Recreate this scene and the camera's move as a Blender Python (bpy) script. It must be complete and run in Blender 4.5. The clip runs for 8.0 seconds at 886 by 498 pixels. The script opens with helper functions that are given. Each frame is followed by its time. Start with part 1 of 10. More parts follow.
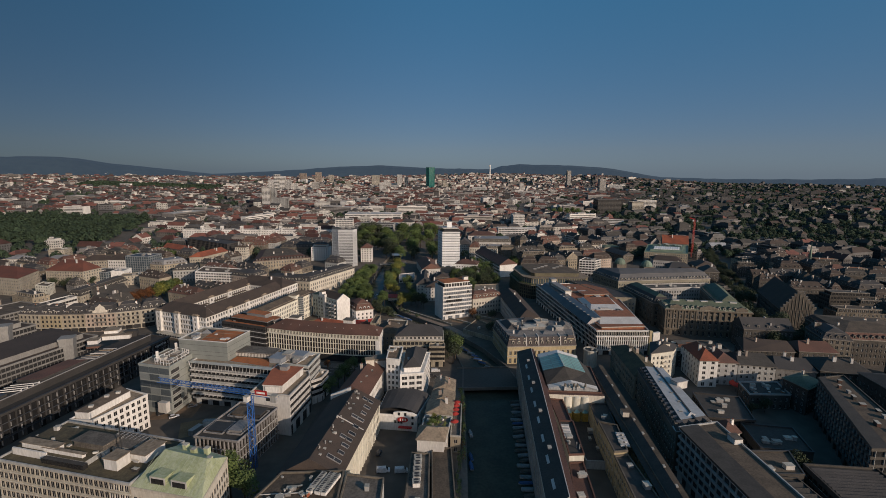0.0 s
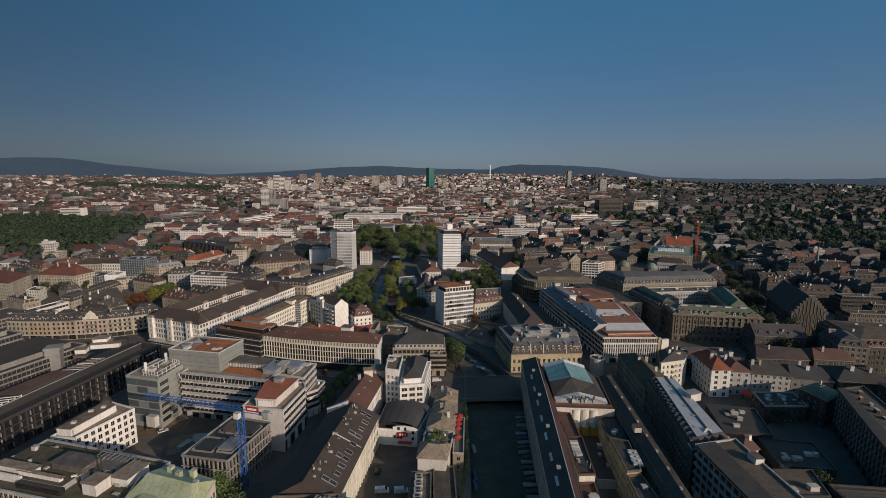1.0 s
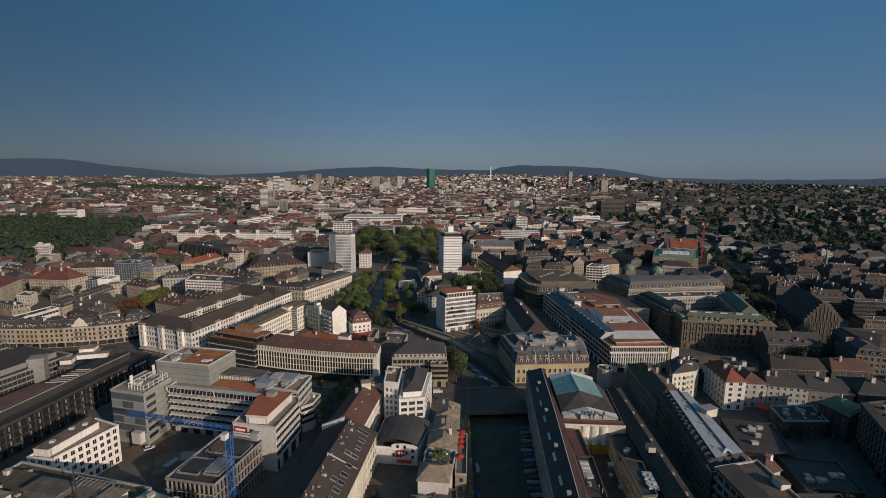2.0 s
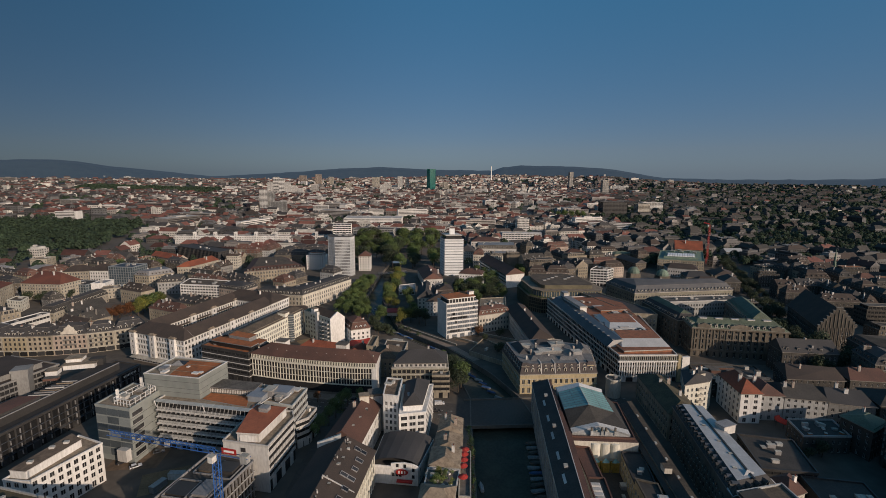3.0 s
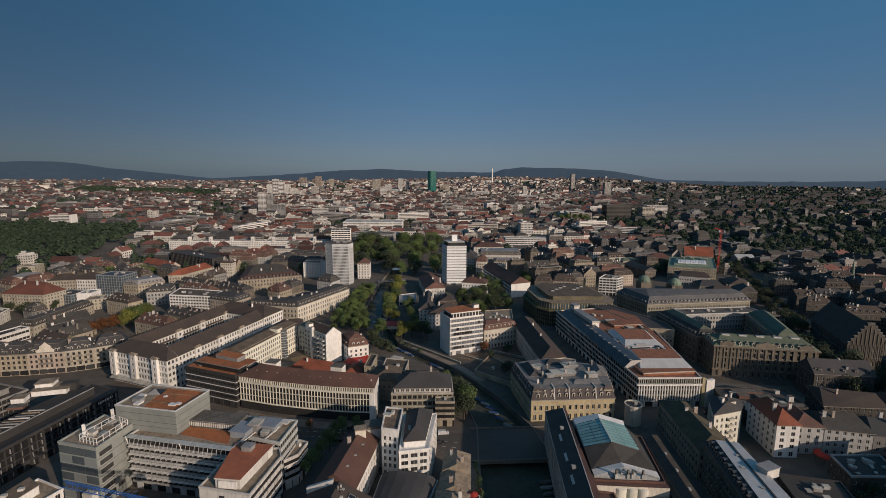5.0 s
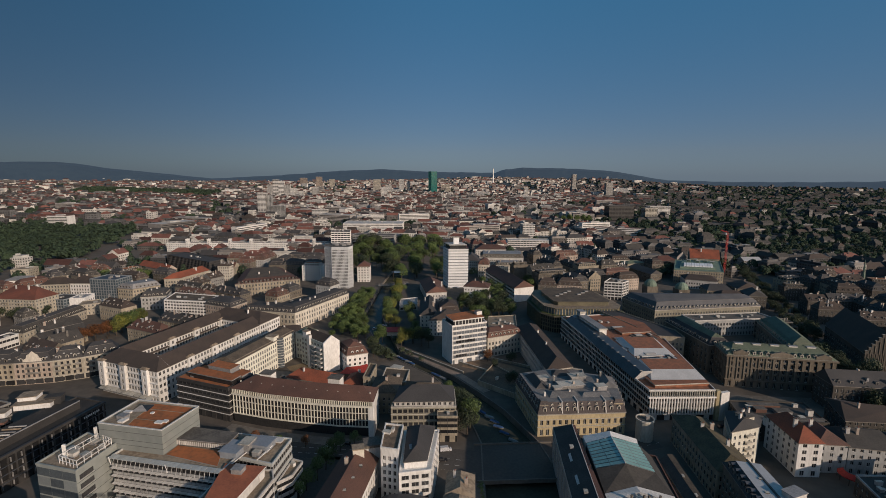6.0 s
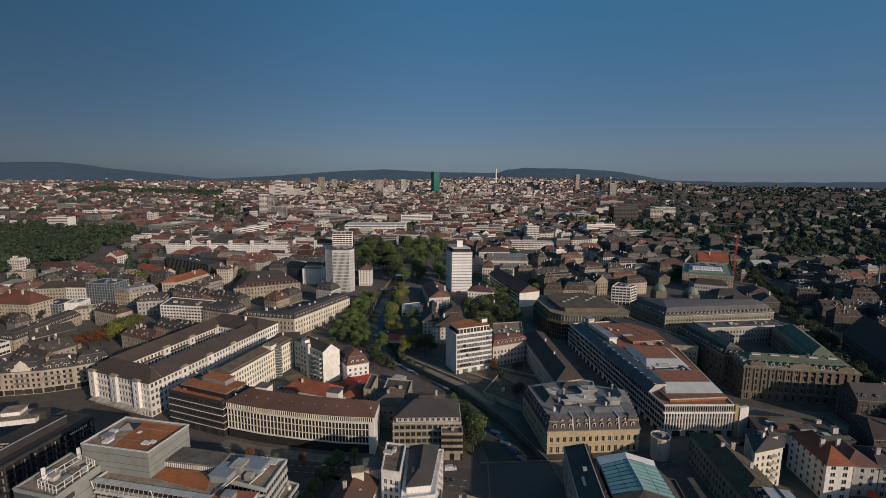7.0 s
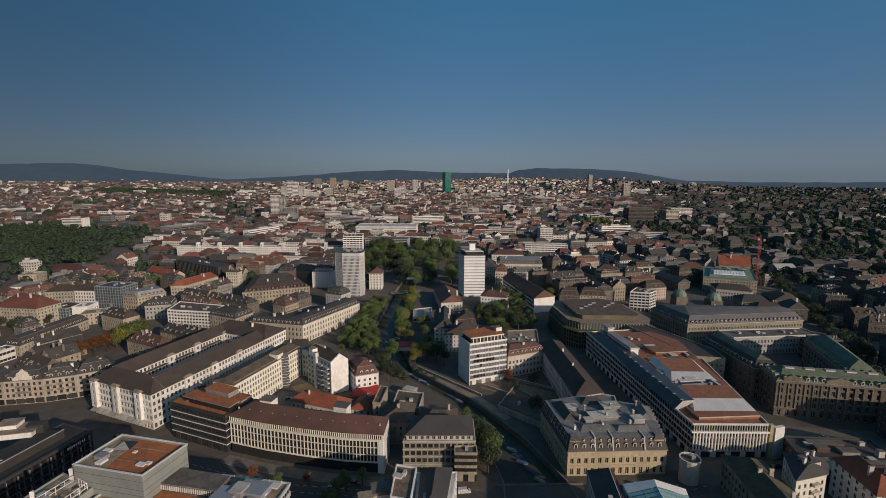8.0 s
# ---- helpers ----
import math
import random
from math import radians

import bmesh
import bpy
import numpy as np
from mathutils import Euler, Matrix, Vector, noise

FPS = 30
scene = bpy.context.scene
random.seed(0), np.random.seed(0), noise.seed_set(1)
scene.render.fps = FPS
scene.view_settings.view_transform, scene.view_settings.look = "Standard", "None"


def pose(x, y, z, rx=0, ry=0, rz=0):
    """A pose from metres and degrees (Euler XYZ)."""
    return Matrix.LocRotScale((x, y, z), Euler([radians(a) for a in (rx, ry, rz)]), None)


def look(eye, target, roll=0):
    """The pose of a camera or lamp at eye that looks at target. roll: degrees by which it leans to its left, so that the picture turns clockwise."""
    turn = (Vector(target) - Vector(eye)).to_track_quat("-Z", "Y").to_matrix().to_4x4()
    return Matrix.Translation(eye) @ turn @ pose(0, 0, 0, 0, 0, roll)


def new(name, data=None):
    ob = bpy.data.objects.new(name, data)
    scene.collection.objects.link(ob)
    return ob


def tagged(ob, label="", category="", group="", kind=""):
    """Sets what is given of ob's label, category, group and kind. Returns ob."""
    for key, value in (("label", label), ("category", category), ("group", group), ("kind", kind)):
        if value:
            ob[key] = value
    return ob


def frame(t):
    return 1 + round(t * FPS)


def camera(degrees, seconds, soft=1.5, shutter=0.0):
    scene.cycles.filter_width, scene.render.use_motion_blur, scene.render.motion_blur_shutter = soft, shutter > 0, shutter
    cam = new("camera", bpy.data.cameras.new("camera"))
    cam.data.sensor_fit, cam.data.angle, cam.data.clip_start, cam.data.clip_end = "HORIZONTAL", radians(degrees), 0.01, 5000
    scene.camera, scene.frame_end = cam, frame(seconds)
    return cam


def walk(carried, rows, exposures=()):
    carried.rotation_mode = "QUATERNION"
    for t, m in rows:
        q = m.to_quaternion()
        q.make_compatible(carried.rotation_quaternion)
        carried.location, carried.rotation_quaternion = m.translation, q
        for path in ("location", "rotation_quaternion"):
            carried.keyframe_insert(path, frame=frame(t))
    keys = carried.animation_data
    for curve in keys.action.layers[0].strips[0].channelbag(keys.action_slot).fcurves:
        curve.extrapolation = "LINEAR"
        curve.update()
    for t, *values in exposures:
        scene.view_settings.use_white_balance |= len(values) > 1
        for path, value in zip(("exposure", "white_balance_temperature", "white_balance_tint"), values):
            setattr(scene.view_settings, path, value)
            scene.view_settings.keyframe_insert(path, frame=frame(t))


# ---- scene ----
import collections

cam = camera(86.0, 8.0, soft=0.75)
PATH = [
    (0, (0.41, 33.14, 115.0), (1.64, 52.84, 111.79), 0.5),
    (0.5, (0.39, 38.23, 115.37), (1.62, 57.93, 112.16), 0.5),
    (1, (0.38, 43.55, 115.88), (1.61, 63.26, 112.68), 0.4),
    (1.5, (0.6, 49.27, 116.29), (1.82, 68.98, 113.11), 0.4),
    (3, (0.66, 65.58, 117.9), (1.85, 85.29, 114.74), 0.3),
    (3.5, (0.59, 71.07, 118.16), (1.78, 90.79, 115.03), 0.3),
    (4, (0.53, 76.63, 119.02), (1.71, 96.35, 115.89), 0.3),
    (4.5, (0.29, 81.93, 119.95), (1.47, 101.65, 116.84), 0.3),
    (6, (-0.04, 98.54, 122.21), (1.1, 118.27, 119.12), 0.3),
    (6.5, (-0.2, 104.07, 122.86), (0.94, 123.8, 119.77), 0.3),
    (7, (-0.34, 110.13, 123.87), (0.7, 129.86, 120.78), 0.3),
    (7.5, (-0.59, 116.36, 124.69), (0.24, 136.1, 121.58), 0.3),
    (8, (-0.71, 122.7, 125.11), (-0.14, 142.45, 122.03), 0.2),
]
walk(cam, [(t, look(eye, target, roll)) for t, eye, target, roll in PATH])

# ---- world and sun ----
SUN = Vector((0.62, -0.66, 0.295)).normalized()
world = bpy.data.worlds.new("sky")
scene.world = world
world.use_nodes = True
wn = world.node_tree.nodes
sky = wn.new("ShaderNodeTexSky")
sky.sky_type = "NISHITA"
sky.sun_disc = False
sky.sun_elevation = math.asin(SUN.z)
sky.sun_rotation = math.atan2(SUN.x, SUN.y)
sky.altitude = 2000
sky.air_density, sky.dust_density, sky.ozone_density = 0.8, 3.2, 2.0
wn["Background"].inputs["Strength"].default_value = 0.069
tint = wn.new("ShaderNodeMix")
tint.data_type, tint.blend_type = "RGBA", "MULTIPLY"
tint.inputs["Factor"].default_value = 1.0
tint.inputs["B"].default_value = (0.92, 0.97, 1.0, 1)
world.node_tree.links.new(sky.outputs[0], tint.inputs["A"])
# thin haze over the whole sky, greyer where the clear sky is paler
split = wn.new("ShaderNodeSeparateColor")
ratio = wn.new("ShaderNodeMath")
ratio.operation = "DIVIDE"
clear = wn.new("ShaderNodeMapRange")
clear.inputs["From Min"].default_value, clear.inputs["From Max"].default_value = 1.15, 1.9
veil = wn.new("ShaderNodeMix")
veil.data_type = "RGBA"
veil.inputs["A"].default_value, veil.inputs["B"].default_value = (1.5, 2.02, 2.78, 1), (0.38, 1.97, 3.85, 1)
haze = wn.new("ShaderNodeMix")
haze.data_type = "RGBA"
near_sun = wn.new("ShaderNodeVectorMath")
near_sun.operation = "DOT_PRODUCT"
near_sun.inputs[1].default_value = SUN
veiling = wn.new("ShaderNodeMapRange")
veiling.interpolation_type = "SMOOTHSTEP"
veiling.inputs["From Min"].default_value, veiling.inputs["From Max"].default_value = 0.1, 0.95
veiling.inputs["To Min"].default_value, veiling.inputs["To Max"].default_value = 0.72, 0.3
wl = world.node_tree.links
wl.new(sky.outputs[0], split.inputs[0])
wl.new(split.outputs["Blue"], ratio.inputs[0])
wl.new(split.outputs["Green"], ratio.inputs[1])
wl.new(ratio.outputs[0], clear.inputs["Value"])
wl.new(clear.outputs[0], veil.inputs["Factor"])
wl.new(tint.outputs["Result"], haze.inputs["A"])
wl.new(veil.outputs["Result"], haze.inputs["B"])
# deeper blue towards the side away from the sun
way = wn.new("ShaderNodeTexCoord")
dot = wn.new("ShaderNodeVectorMath")
dot.operation = "DOT_PRODUCT"
dot.inputs[1].default_value = Vector((-0.95, 0.27, 0.12)).normalized()
deep = wn.new("ShaderNodeMapRange")
deep.interpolation_type = "SMOOTHSTEP"
deep.inputs["From Min"].default_value, deep.inputs["From Max"].default_value = 0.15, 1.0
deep.inputs["To Min"].default_value, deep.inputs["To Max"].default_value = 1.12, 0.52
scaled = wn.new("ShaderNodeVectorMath")
scaled.operation = "SCALE"
wl.new(way.outputs["Generated"], dot.inputs[0])
wl.new(way.outputs["Generated"], near_sun.inputs[0])
wl.new(near_sun.outputs["Value"], veiling.inputs["Value"])
wl.new(veiling.outputs[0], haze.inputs["Factor"])
wl.new(dot.outputs["Value"], deep.inputs["Value"])
wl.new(haze.outputs["Result"], scaled.inputs[0])
wl.new(deep.outputs[0], scaled.inputs["Scale"])
aureole = wn.new("ShaderNodeMapRange")
aureole.interpolation_type = "SMOOTHSTEP"
aureole.inputs["From Min"].default_value, aureole.inputs["From Max"].default_value = 0.15, 1.0
aureole.inputs["To Min"].default_value, aureole.inputs["To Max"].default_value = 0.0, 1.0
warm = wn.new("ShaderNodeMix")
warm.data_type = "RGBA"
warm.inputs["A"].default_value, warm.inputs["B"].default_value = (1, 1, 1, 1), (2.25, 1.82, 1.52, 1)
glare = wn.new("ShaderNodeVectorMath")
glare.operation = "MULTIPLY"
wl.new(near_sun.outputs["Value"], aureole.inputs["Value"])
wl.new(scaled.outputs[0], glare.inputs[0])
wl.new(aureole.outputs[0], warm.inputs["Factor"])
wl.new(warm.outputs["Result"], glare.inputs[1])
wl.new(glare.outputs[0], wn["Background"].inputs["Color"])
sun = new("sun", bpy.data.lights.new("sun", "SUN"))
sun.data.energy = 3.3
sun.data.angle = radians(0.6)
sun.data.color = (1.0, 0.805, 0.65)
sun.matrix_world = look((300, -300, 400), Vector((300, -300, 400)) - SUN)
scene.view_settings.exposure = 0.0


# ---- materials ----
def material(name, base, rough=0.8, metal=0.0, dark=None, grain=1.5, wide=0.12, bump=0.15, spread=0.12, island=False, streak=1.0):
    """Noise at two scales between base and a worn shade, with a small shift from object to object."""
    m = bpy.data.materials.new(name)
    m.use_nodes = True
    n, l = m.node_tree.nodes, m.node_tree.links
    b = n["Principled BSDF"]
    b.inputs["Roughness"].default_value = rough
    b.inputs["Metallic"].default_value = metal
    dark = dark or tuple(c * 0.62 for c in base)
    co = n.new("ShaderNodeTexCoord")
    geo = n.new("ShaderNodeNewGeometry")
    mp = n.new("ShaderNodeMapping")
    mp.inputs["Scale"].default_value = (1, 1, streak)
    l.new(geo.outputs["Position"], mp.inputs["Vector"])
    fine, broad = n.new("ShaderNodeTexNoise"), n.new("ShaderNodeTexNoise")
    fine.inputs["Scale"].default_value, broad.inputs["Scale"].default_value = grain, wide
    fine.inputs["Detail"].default_value, broad.inputs["Detail"].default_value = 4, 3
    for t in (fine, broad):
        l.new(mp.outputs[0], t.inputs["Vector"])
    add = n.new("ShaderNodeMath")
    add.operation = "ADD"
    l.new(fine.outputs["Fac"], add.inputs[0])
    l.new(broad.outputs["Fac"], add.inputs[1])
    ramp = n.new("ShaderNodeMapRange")
    ramp.inputs["From Min"].default_value, ramp.inputs["From Max"].default_value = 0.8, 1.2
    l.new(add.outputs[0], ramp.inputs["Value"])
    mix = n.new("ShaderNodeMix")
    mix.data_type = "RGBA"
    mix.inputs["A"].default_value, mix.inputs["B"].default_value = (*dark, 1), (*base, 1)
    l.new(ramp.outputs[0], mix.inputs["Factor"])
    hue = n.new("ShaderNodeHueSaturation")
    var = n.new("ShaderNodeMapRange")
    var.inputs["To Min"].default_value, var.inputs["To Max"].default_value = 1 - spread, 1 + spread
    if island:
        l.new(geo.outputs["Random Per Island"], var.inputs["Value"])
    else:
        info = n.new("ShaderNodeObjectInfo")
        l.new(info.outputs["Random"], var.inputs["Value"])
    l.new(var.outputs[0], hue.inputs["Value"])
    l.new(mix.outputs["Result"], hue.inputs["Color"])
    l.new(hue.outputs[0], b.inputs["Base Color"])
    if bump:
        bp = n.new("ShaderNodeBump")
        bp.inputs["Strength"].default_value = bump
        bp.inputs["Distance"].default_value = 0.1
        l.new(fine.outputs["Fac"], bp.inputs["Height"])
        l.new(bp.outputs[0], b.inputs["Normal"])
    return m


WHITE = material("white_render", (0.74, 0.72, 0.68), 0.85, dark=(0.56, 0.54, 0.5), streak=0.3)
CREAM = material("cream_render", (0.58, 0.535, 0.45), 0.85, dark=(0.43, 0.39, 0.32), streak=0.3)
OCHRE = material("ochre_render", (0.46, 0.375, 0.225), 0.85, dark=(0.33, 0.265, 0.155), streak=0.3)
SAND = material("sandstone", (0.36, 0.31, 0.23), 0.85, dark=(0.22, 0.19, 0.14), grain=0.8, streak=0.4)
BUFF = material("pale_buff_render", (0.7, 0.675, 0.575), 0.85, dark=(0.56, 0.535, 0.45), streak=0.3)
PANEL = material("grey_green_panels", (0.27, 0.285, 0.262), 0.45, dark=(0.22, 0.236, 0.22), grain=0.35, wide=0.08, bump=0.03)
DARKSTONE = material("dark_sandstone", (0.165, 0.142, 0.11), 0.9, dark=(0.1, 0.086, 0.066), grain=0.8, streak=0.4)
GREYGREEN = material("pale_grey_green_render", (0.5, 0.52, 0.46), 0.85, dark=(0.4, 0.42, 0.37), streak=0.4)
PALECLAD = material("pale_glass_cladding", (0.46, 0.47, 0.44), 0.35, dark=(0.38, 0.39, 0.37))
BLUECLAD = material("blue_grey_plant_cladding", (0.24, 0.26, 0.28), 0.5, dark=(0.19, 0.205, 0.225))
TERRACE = material("terracotta_roof_sheet", (0.36, 0.115, 0.055), 0.85, dark=(0.26, 0.085, 0.045), wide=0.3)
PALEGLASS = material("pale_screened_glass", (0.24, 0.26, 0.25), 0.3, dark=(0.2, 0.215, 0.21), bump=0)
# sandstone coloured near black to imitate shade and lens fall-off
SHADESTONE = material("shade_dark_sandstone", (0.085, 0.076, 0.064), 0.9, dark=(0.052, 0.047, 0.04), grain=0.8, streak=0.4)
DULL = material("dull_grey_concrete", (0.24, 0.235, 0.22), 0.85, dark=(0.17, 0.165, 0.155), streak=0.4)
GREY = material("grey_render", (0.4, 0.4, 0.38), 0.85, dark=(0.28, 0.28, 0.27), streak=0.3)
PALE = material("pale_concrete", (0.55, 0.53, 0.49), 0.8, dark=(0.42, 0.4, 0.37), streak=0.3)
PINK = material("rose_render", (0.46, 0.375, 0.305), 0.85, streak=0.3)
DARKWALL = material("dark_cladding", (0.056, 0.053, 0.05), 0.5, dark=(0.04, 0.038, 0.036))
BROWNROOF = material("brown_roof_tiles", (0.14, 0.068, 0.048), 0.85, dark=(0.085, 0.047, 0.036), grain=2.5, bump=0.5)
REDROOF = material("red_roof_tiles", (0.3, 0.085, 0.042), 0.85, dark=(0.17, 0.055, 0.03), grain=2.5, bump=0.5)
SLATE = material("slate_roof", (0.062, 0.058, 0.056), 0.85, dark=(0.044, 0.042, 0.041), grain=2.5, bump=0.4)
GREYROOF = material("grey_flat_roof", (0.15, 0.132, 0.11), 0.9, dark=(0.078, 0.068, 0.056), wide=0.2, bump=0.3)
GRAVEL = material("gravel_roof", (0.125, 0.095, 0.066), 0.95, dark=(0.066, 0.052, 0.038), wide=0.2, bump=0.4)
SEDUM = material("rust_sedum_roof", (0.42, 0.135, 0.045), 0.95, dark=(0.26, 0.1, 0.04), wide=0.15, grain=0.6, bump=0.4)
METAL = material("grey_sheet_metal", (0.31, 0.3, 0.29), 0.6, 0.1, dark=(0.2, 0.195, 0.19))
BLUEMETAL = material("blue_sheet_metal", (0.1, 0.105, 0.115), 0.5, 0.2, dark=(0.05, 0.06, 0.075))
COPPER = material("green_copper", (0.135, 0.16, 0.105), 0.75, dark=(0.085, 0.1, 0.066), streak=0.4)
BRIGHTCOPPER = material("pale_green_copper", (0.47, 0.5, 0.33), 0.7, dark=(0.33, 0.37, 0.2), wide=0.25, streak=0.4)
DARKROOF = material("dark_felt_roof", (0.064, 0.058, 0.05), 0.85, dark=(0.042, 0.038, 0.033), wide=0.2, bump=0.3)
TEAL = material("teal_glass_roof", (0.27, 0.45, 0.41), 0.3, dark=(0.2, 0.36, 0.33))
GLASS = material("window_glass", (0.046, 0.046, 0.046), 0.08, dark=(0.03, 0.03, 0.031), bump=0, spread=0.5)
GLASS.node_tree.nodes["Principled BSDF"].inputs["Specular IOR Level"].default_value = 0.4
TEALGLASS = material("teal_curtain_wall", (0.03, 0.17, 0.15), 0.15, dark=(0.02, 0.11, 0.1), bump=0)
FRAME = material("white_window_frame", (0.7, 0.69, 0.66), 0.5)
DARKFRAME = material("dark_window_frame", (0.05, 0.05, 0.05), 0.5)
STONE = material("stone_trim", (0.5, 0.47, 0.4), 0.8)
EAVE = material("weathered_eaves", (0.26, 0.235, 0.2), 0.85)
ASPHALT = material("asphalt", (0.1, 0.088, 0.075), 0.9, dark=(0.072, 0.063, 0.055), grain=0.8, wide=0.05)
PAVING = material("paving", (0.17, 0.15, 0.125), 0.9, dark=(0.11, 0.1, 0.085), grain=0.7)
GROUND = material("city_ground", (0.12, 0.1, 0.08), 0.95, dark=(0.075, 0.064, 0.052), grain=0.15, wide=0.012)
WATER = material("canal_water", (0.085, 0.084, 0.062), 0.07, dark=(0.06, 0.06, 0.045), grain=0.9, bump=0.06)
WATER.node_tree.nodes["Principled BSDF"].inputs["Specular IOR Level"].default_value = 0.04
WATER.node_tree.nodes["Principled BSDF"].inputs["Roughness"].default_value = 0.2

DARKLEAF = material("dark_green_leaves", (0.036, 0.06, 0.028), 0.85, dark=(0.025, 0.043, 0.021), grain=0.2, wide=0.03, bump=0, spread=0.3, island=True)
LEAF = material("green_leaves", (0.112, 0.155, 0.04), 0.75, dark=(0.055, 0.085, 0.022), grain=0.35, wide=0.05, bump=0, spread=0.25)
LEAFGOLD = material("yellowing_leaves", (0.21, 0.2, 0.035), 0.75, dark=(0.085, 0.1, 0.018), grain=0.35, wide=0.05, bump=0, spread=0.25)
LEAFRUST = material("rusty_leaves", (0.2, 0.07, 0.018), 0.75, dark=(0.09, 0.04, 0.012), grain=0.35, bump=0, spread=0.25)
# darker copy of the green leaves, with shade mixed into the colour
SHADELEAF = material("shaded_green_leaves", (0.042, 0.058, 0.025), 0.8, dark=(0.028, 0.038, 0.017), grain=0.35, wide=0.05, bump=0, spread=0.25)
MOSSROOF = material("mossy_brown_roof", (0.12, 0.098, 0.055), 0.95, dark=(0.07, 0.058, 0.036), wide=0.25, bump=0.3)
PALEMETAL = material("pale_sheet_metal", (0.5, 0.49, 0.47), 0.5, 0.15, dark=(0.42, 0.41, 0.39), wide=0.2)
FINROOF = material("warm_brown_roof_tiles", (0.115, 0.057, 0.04), 0.85, dark=(0.075, 0.04, 0.03), grain=2.5, bump=0.5)
VAULT = material("dark_glass_vault", (0.1, 0.1, 0.1), 0.3, 0.2, dark=(0.065, 0.065, 0.066))
RUSTROOF = material("rust_brown_roof_sheet", (0.31, 0.12, 0.062), 0.9, dark=(0.2, 0.088, 0.05), wide=0.25, grain=0.8, bump=0.3)
LEADROOF = material("dull_lead_roof", (0.2, 0.19, 0.175), 0.75, dark=(0.12, 0.115, 0.11), wide=0.3)
BLINDS = material("drawn_pale_blinds", (0.155, 0.17, 0.19), 0.3, dark=(0.085, 0.095, 0.105), bump=0)
DIMCREAM = material("weathered_cream_render", (0.4, 0.365, 0.29), 0.85, dark=(0.27, 0.24, 0.19), streak=0.3)
DIMOCHRE = material("faded_yellow_render", (0.4, 0.34, 0.225), 0.85, dark=(0.28, 0.235, 0.155), streak=0.3)
GREYSLATE = material("grey_weathered_slate", (0.11, 0.108, 0.108), 0.8, dark=(0.082, 0.08, 0.08), grain=2.5, bump=0.4)
OLIVESTONE = material("olive_grey_sandstone", (0.27, 0.25, 0.19), 0.85, dark=(0.18, 0.165, 0.125), grain=0.8, streak=0.4)
GREENSHEET = material("weathered_green_copper_sheet", (0.175, 0.235, 0.17), 0.7, dark=(0.115, 0.155, 0.115), wide=0.2)
BROWNGRAVEL = material("brown_gravel_roof", (0.2, 0.142, 0.095), 0.95, dark=(0.11, 0.08, 0.056), wide=0.25, grain=0.9, bump=0.4)
BLACKROOF = material("black_bitumen_roof", (0.036, 0.033, 0.03), 0.9, dark=(0.024, 0.022, 0.02), wide=0.25, bump=0.3)
BARK = material("bark", (0.09, 0.065, 0.045), 0.95)
# woodland green shifted to blue, so the base colour carries haze
HAZEFOREST = material("wooded_hill", (0.045, 0.06, 0.066), 0.95, dark=(0.028, 0.04, 0.046), grain=0.05, wide=0.006)
BLUEPAINT = material("blue_crane_paint", (0.04, 0.14, 0.42), 0.45)
REDPAINT = material("red_paint", (0.45, 0.03, 0.025), 0.5)
REDCLOTH = material("red_awning", (0.5, 0.045, 0.03), 0.8)
BLUETARP = material("blue_tarpaulin", (0.045, 0.11, 0.25), 0.8)
HULL = material("weathered_boat_hull", (0.3, 0.3, 0.29), 0.6)
TANROOF = material("tan_gravel_roof", (0.3, 0.238, 0.168), 0.95, dark=(0.18, 0.138, 0.096), wide=0.3, grain=0.9, bump=0.4)
CARWHITE = material("white_car_paint", (0.7, 0.7, 0.7), 0.25)
CARDARK = material("dark_car_paint", (0.03, 0.032, 0.04), 0.25)
CARBLUE = material("silver_car_paint", (0.28, 0.3, 0.33), 0.25, 0.5)
# dark ridge woods; the blue emission stands in for distance haze
HAZEHILL = material("far_ridge_haze", (0.014, 0.022, 0.022), 0.95, dark=(0.008, 0.014, 0.015), grain=0.02, wide=0.004, bump=0)
HAZEHILL.node_tree.nodes["Principled BSDF"].inputs["Emission Color"].default_value = (0.36, 0.62, 1.0, 1)
HAZEHILL.node_tree.nodes["Principled BSDF"].inputs["Emission Strength"].default_value = 0.062
# far walls darkened and cooled in colour to imitate shade and haze
FARSHADE = material("far_shade_dark_walls", (0.11, 0.108, 0.106), 0.9, spread=0.6, island=True)
OLDTILE = material("old_dark_tiles", (0.07, 0.051, 0.04), 0.9, dark=(0.046, 0.036, 0.03), grain=2.5, bump=0.5)
FARWHITE = material("far_bright_walls", (0.64, 0.61, 0.55), 0.85, spread=0.2, island=True)
FARWALL = material("far_walls", (0.27, 0.25, 0.23), 0.85, spread=0.6, island=True)
FARROOF = material("far_roofs", (0.16, 0.067, 0.05), 0.85, spread=0.6, island=True)
FARDARK = material("far_flat_roofs", (0.11, 0.104, 0.1), 0.9, spread=0.5, island=True)
FARLIGHT = material("far_pale_roofs", (0.4, 0.38, 0.35), 0.85, spread=0.35, island=True)


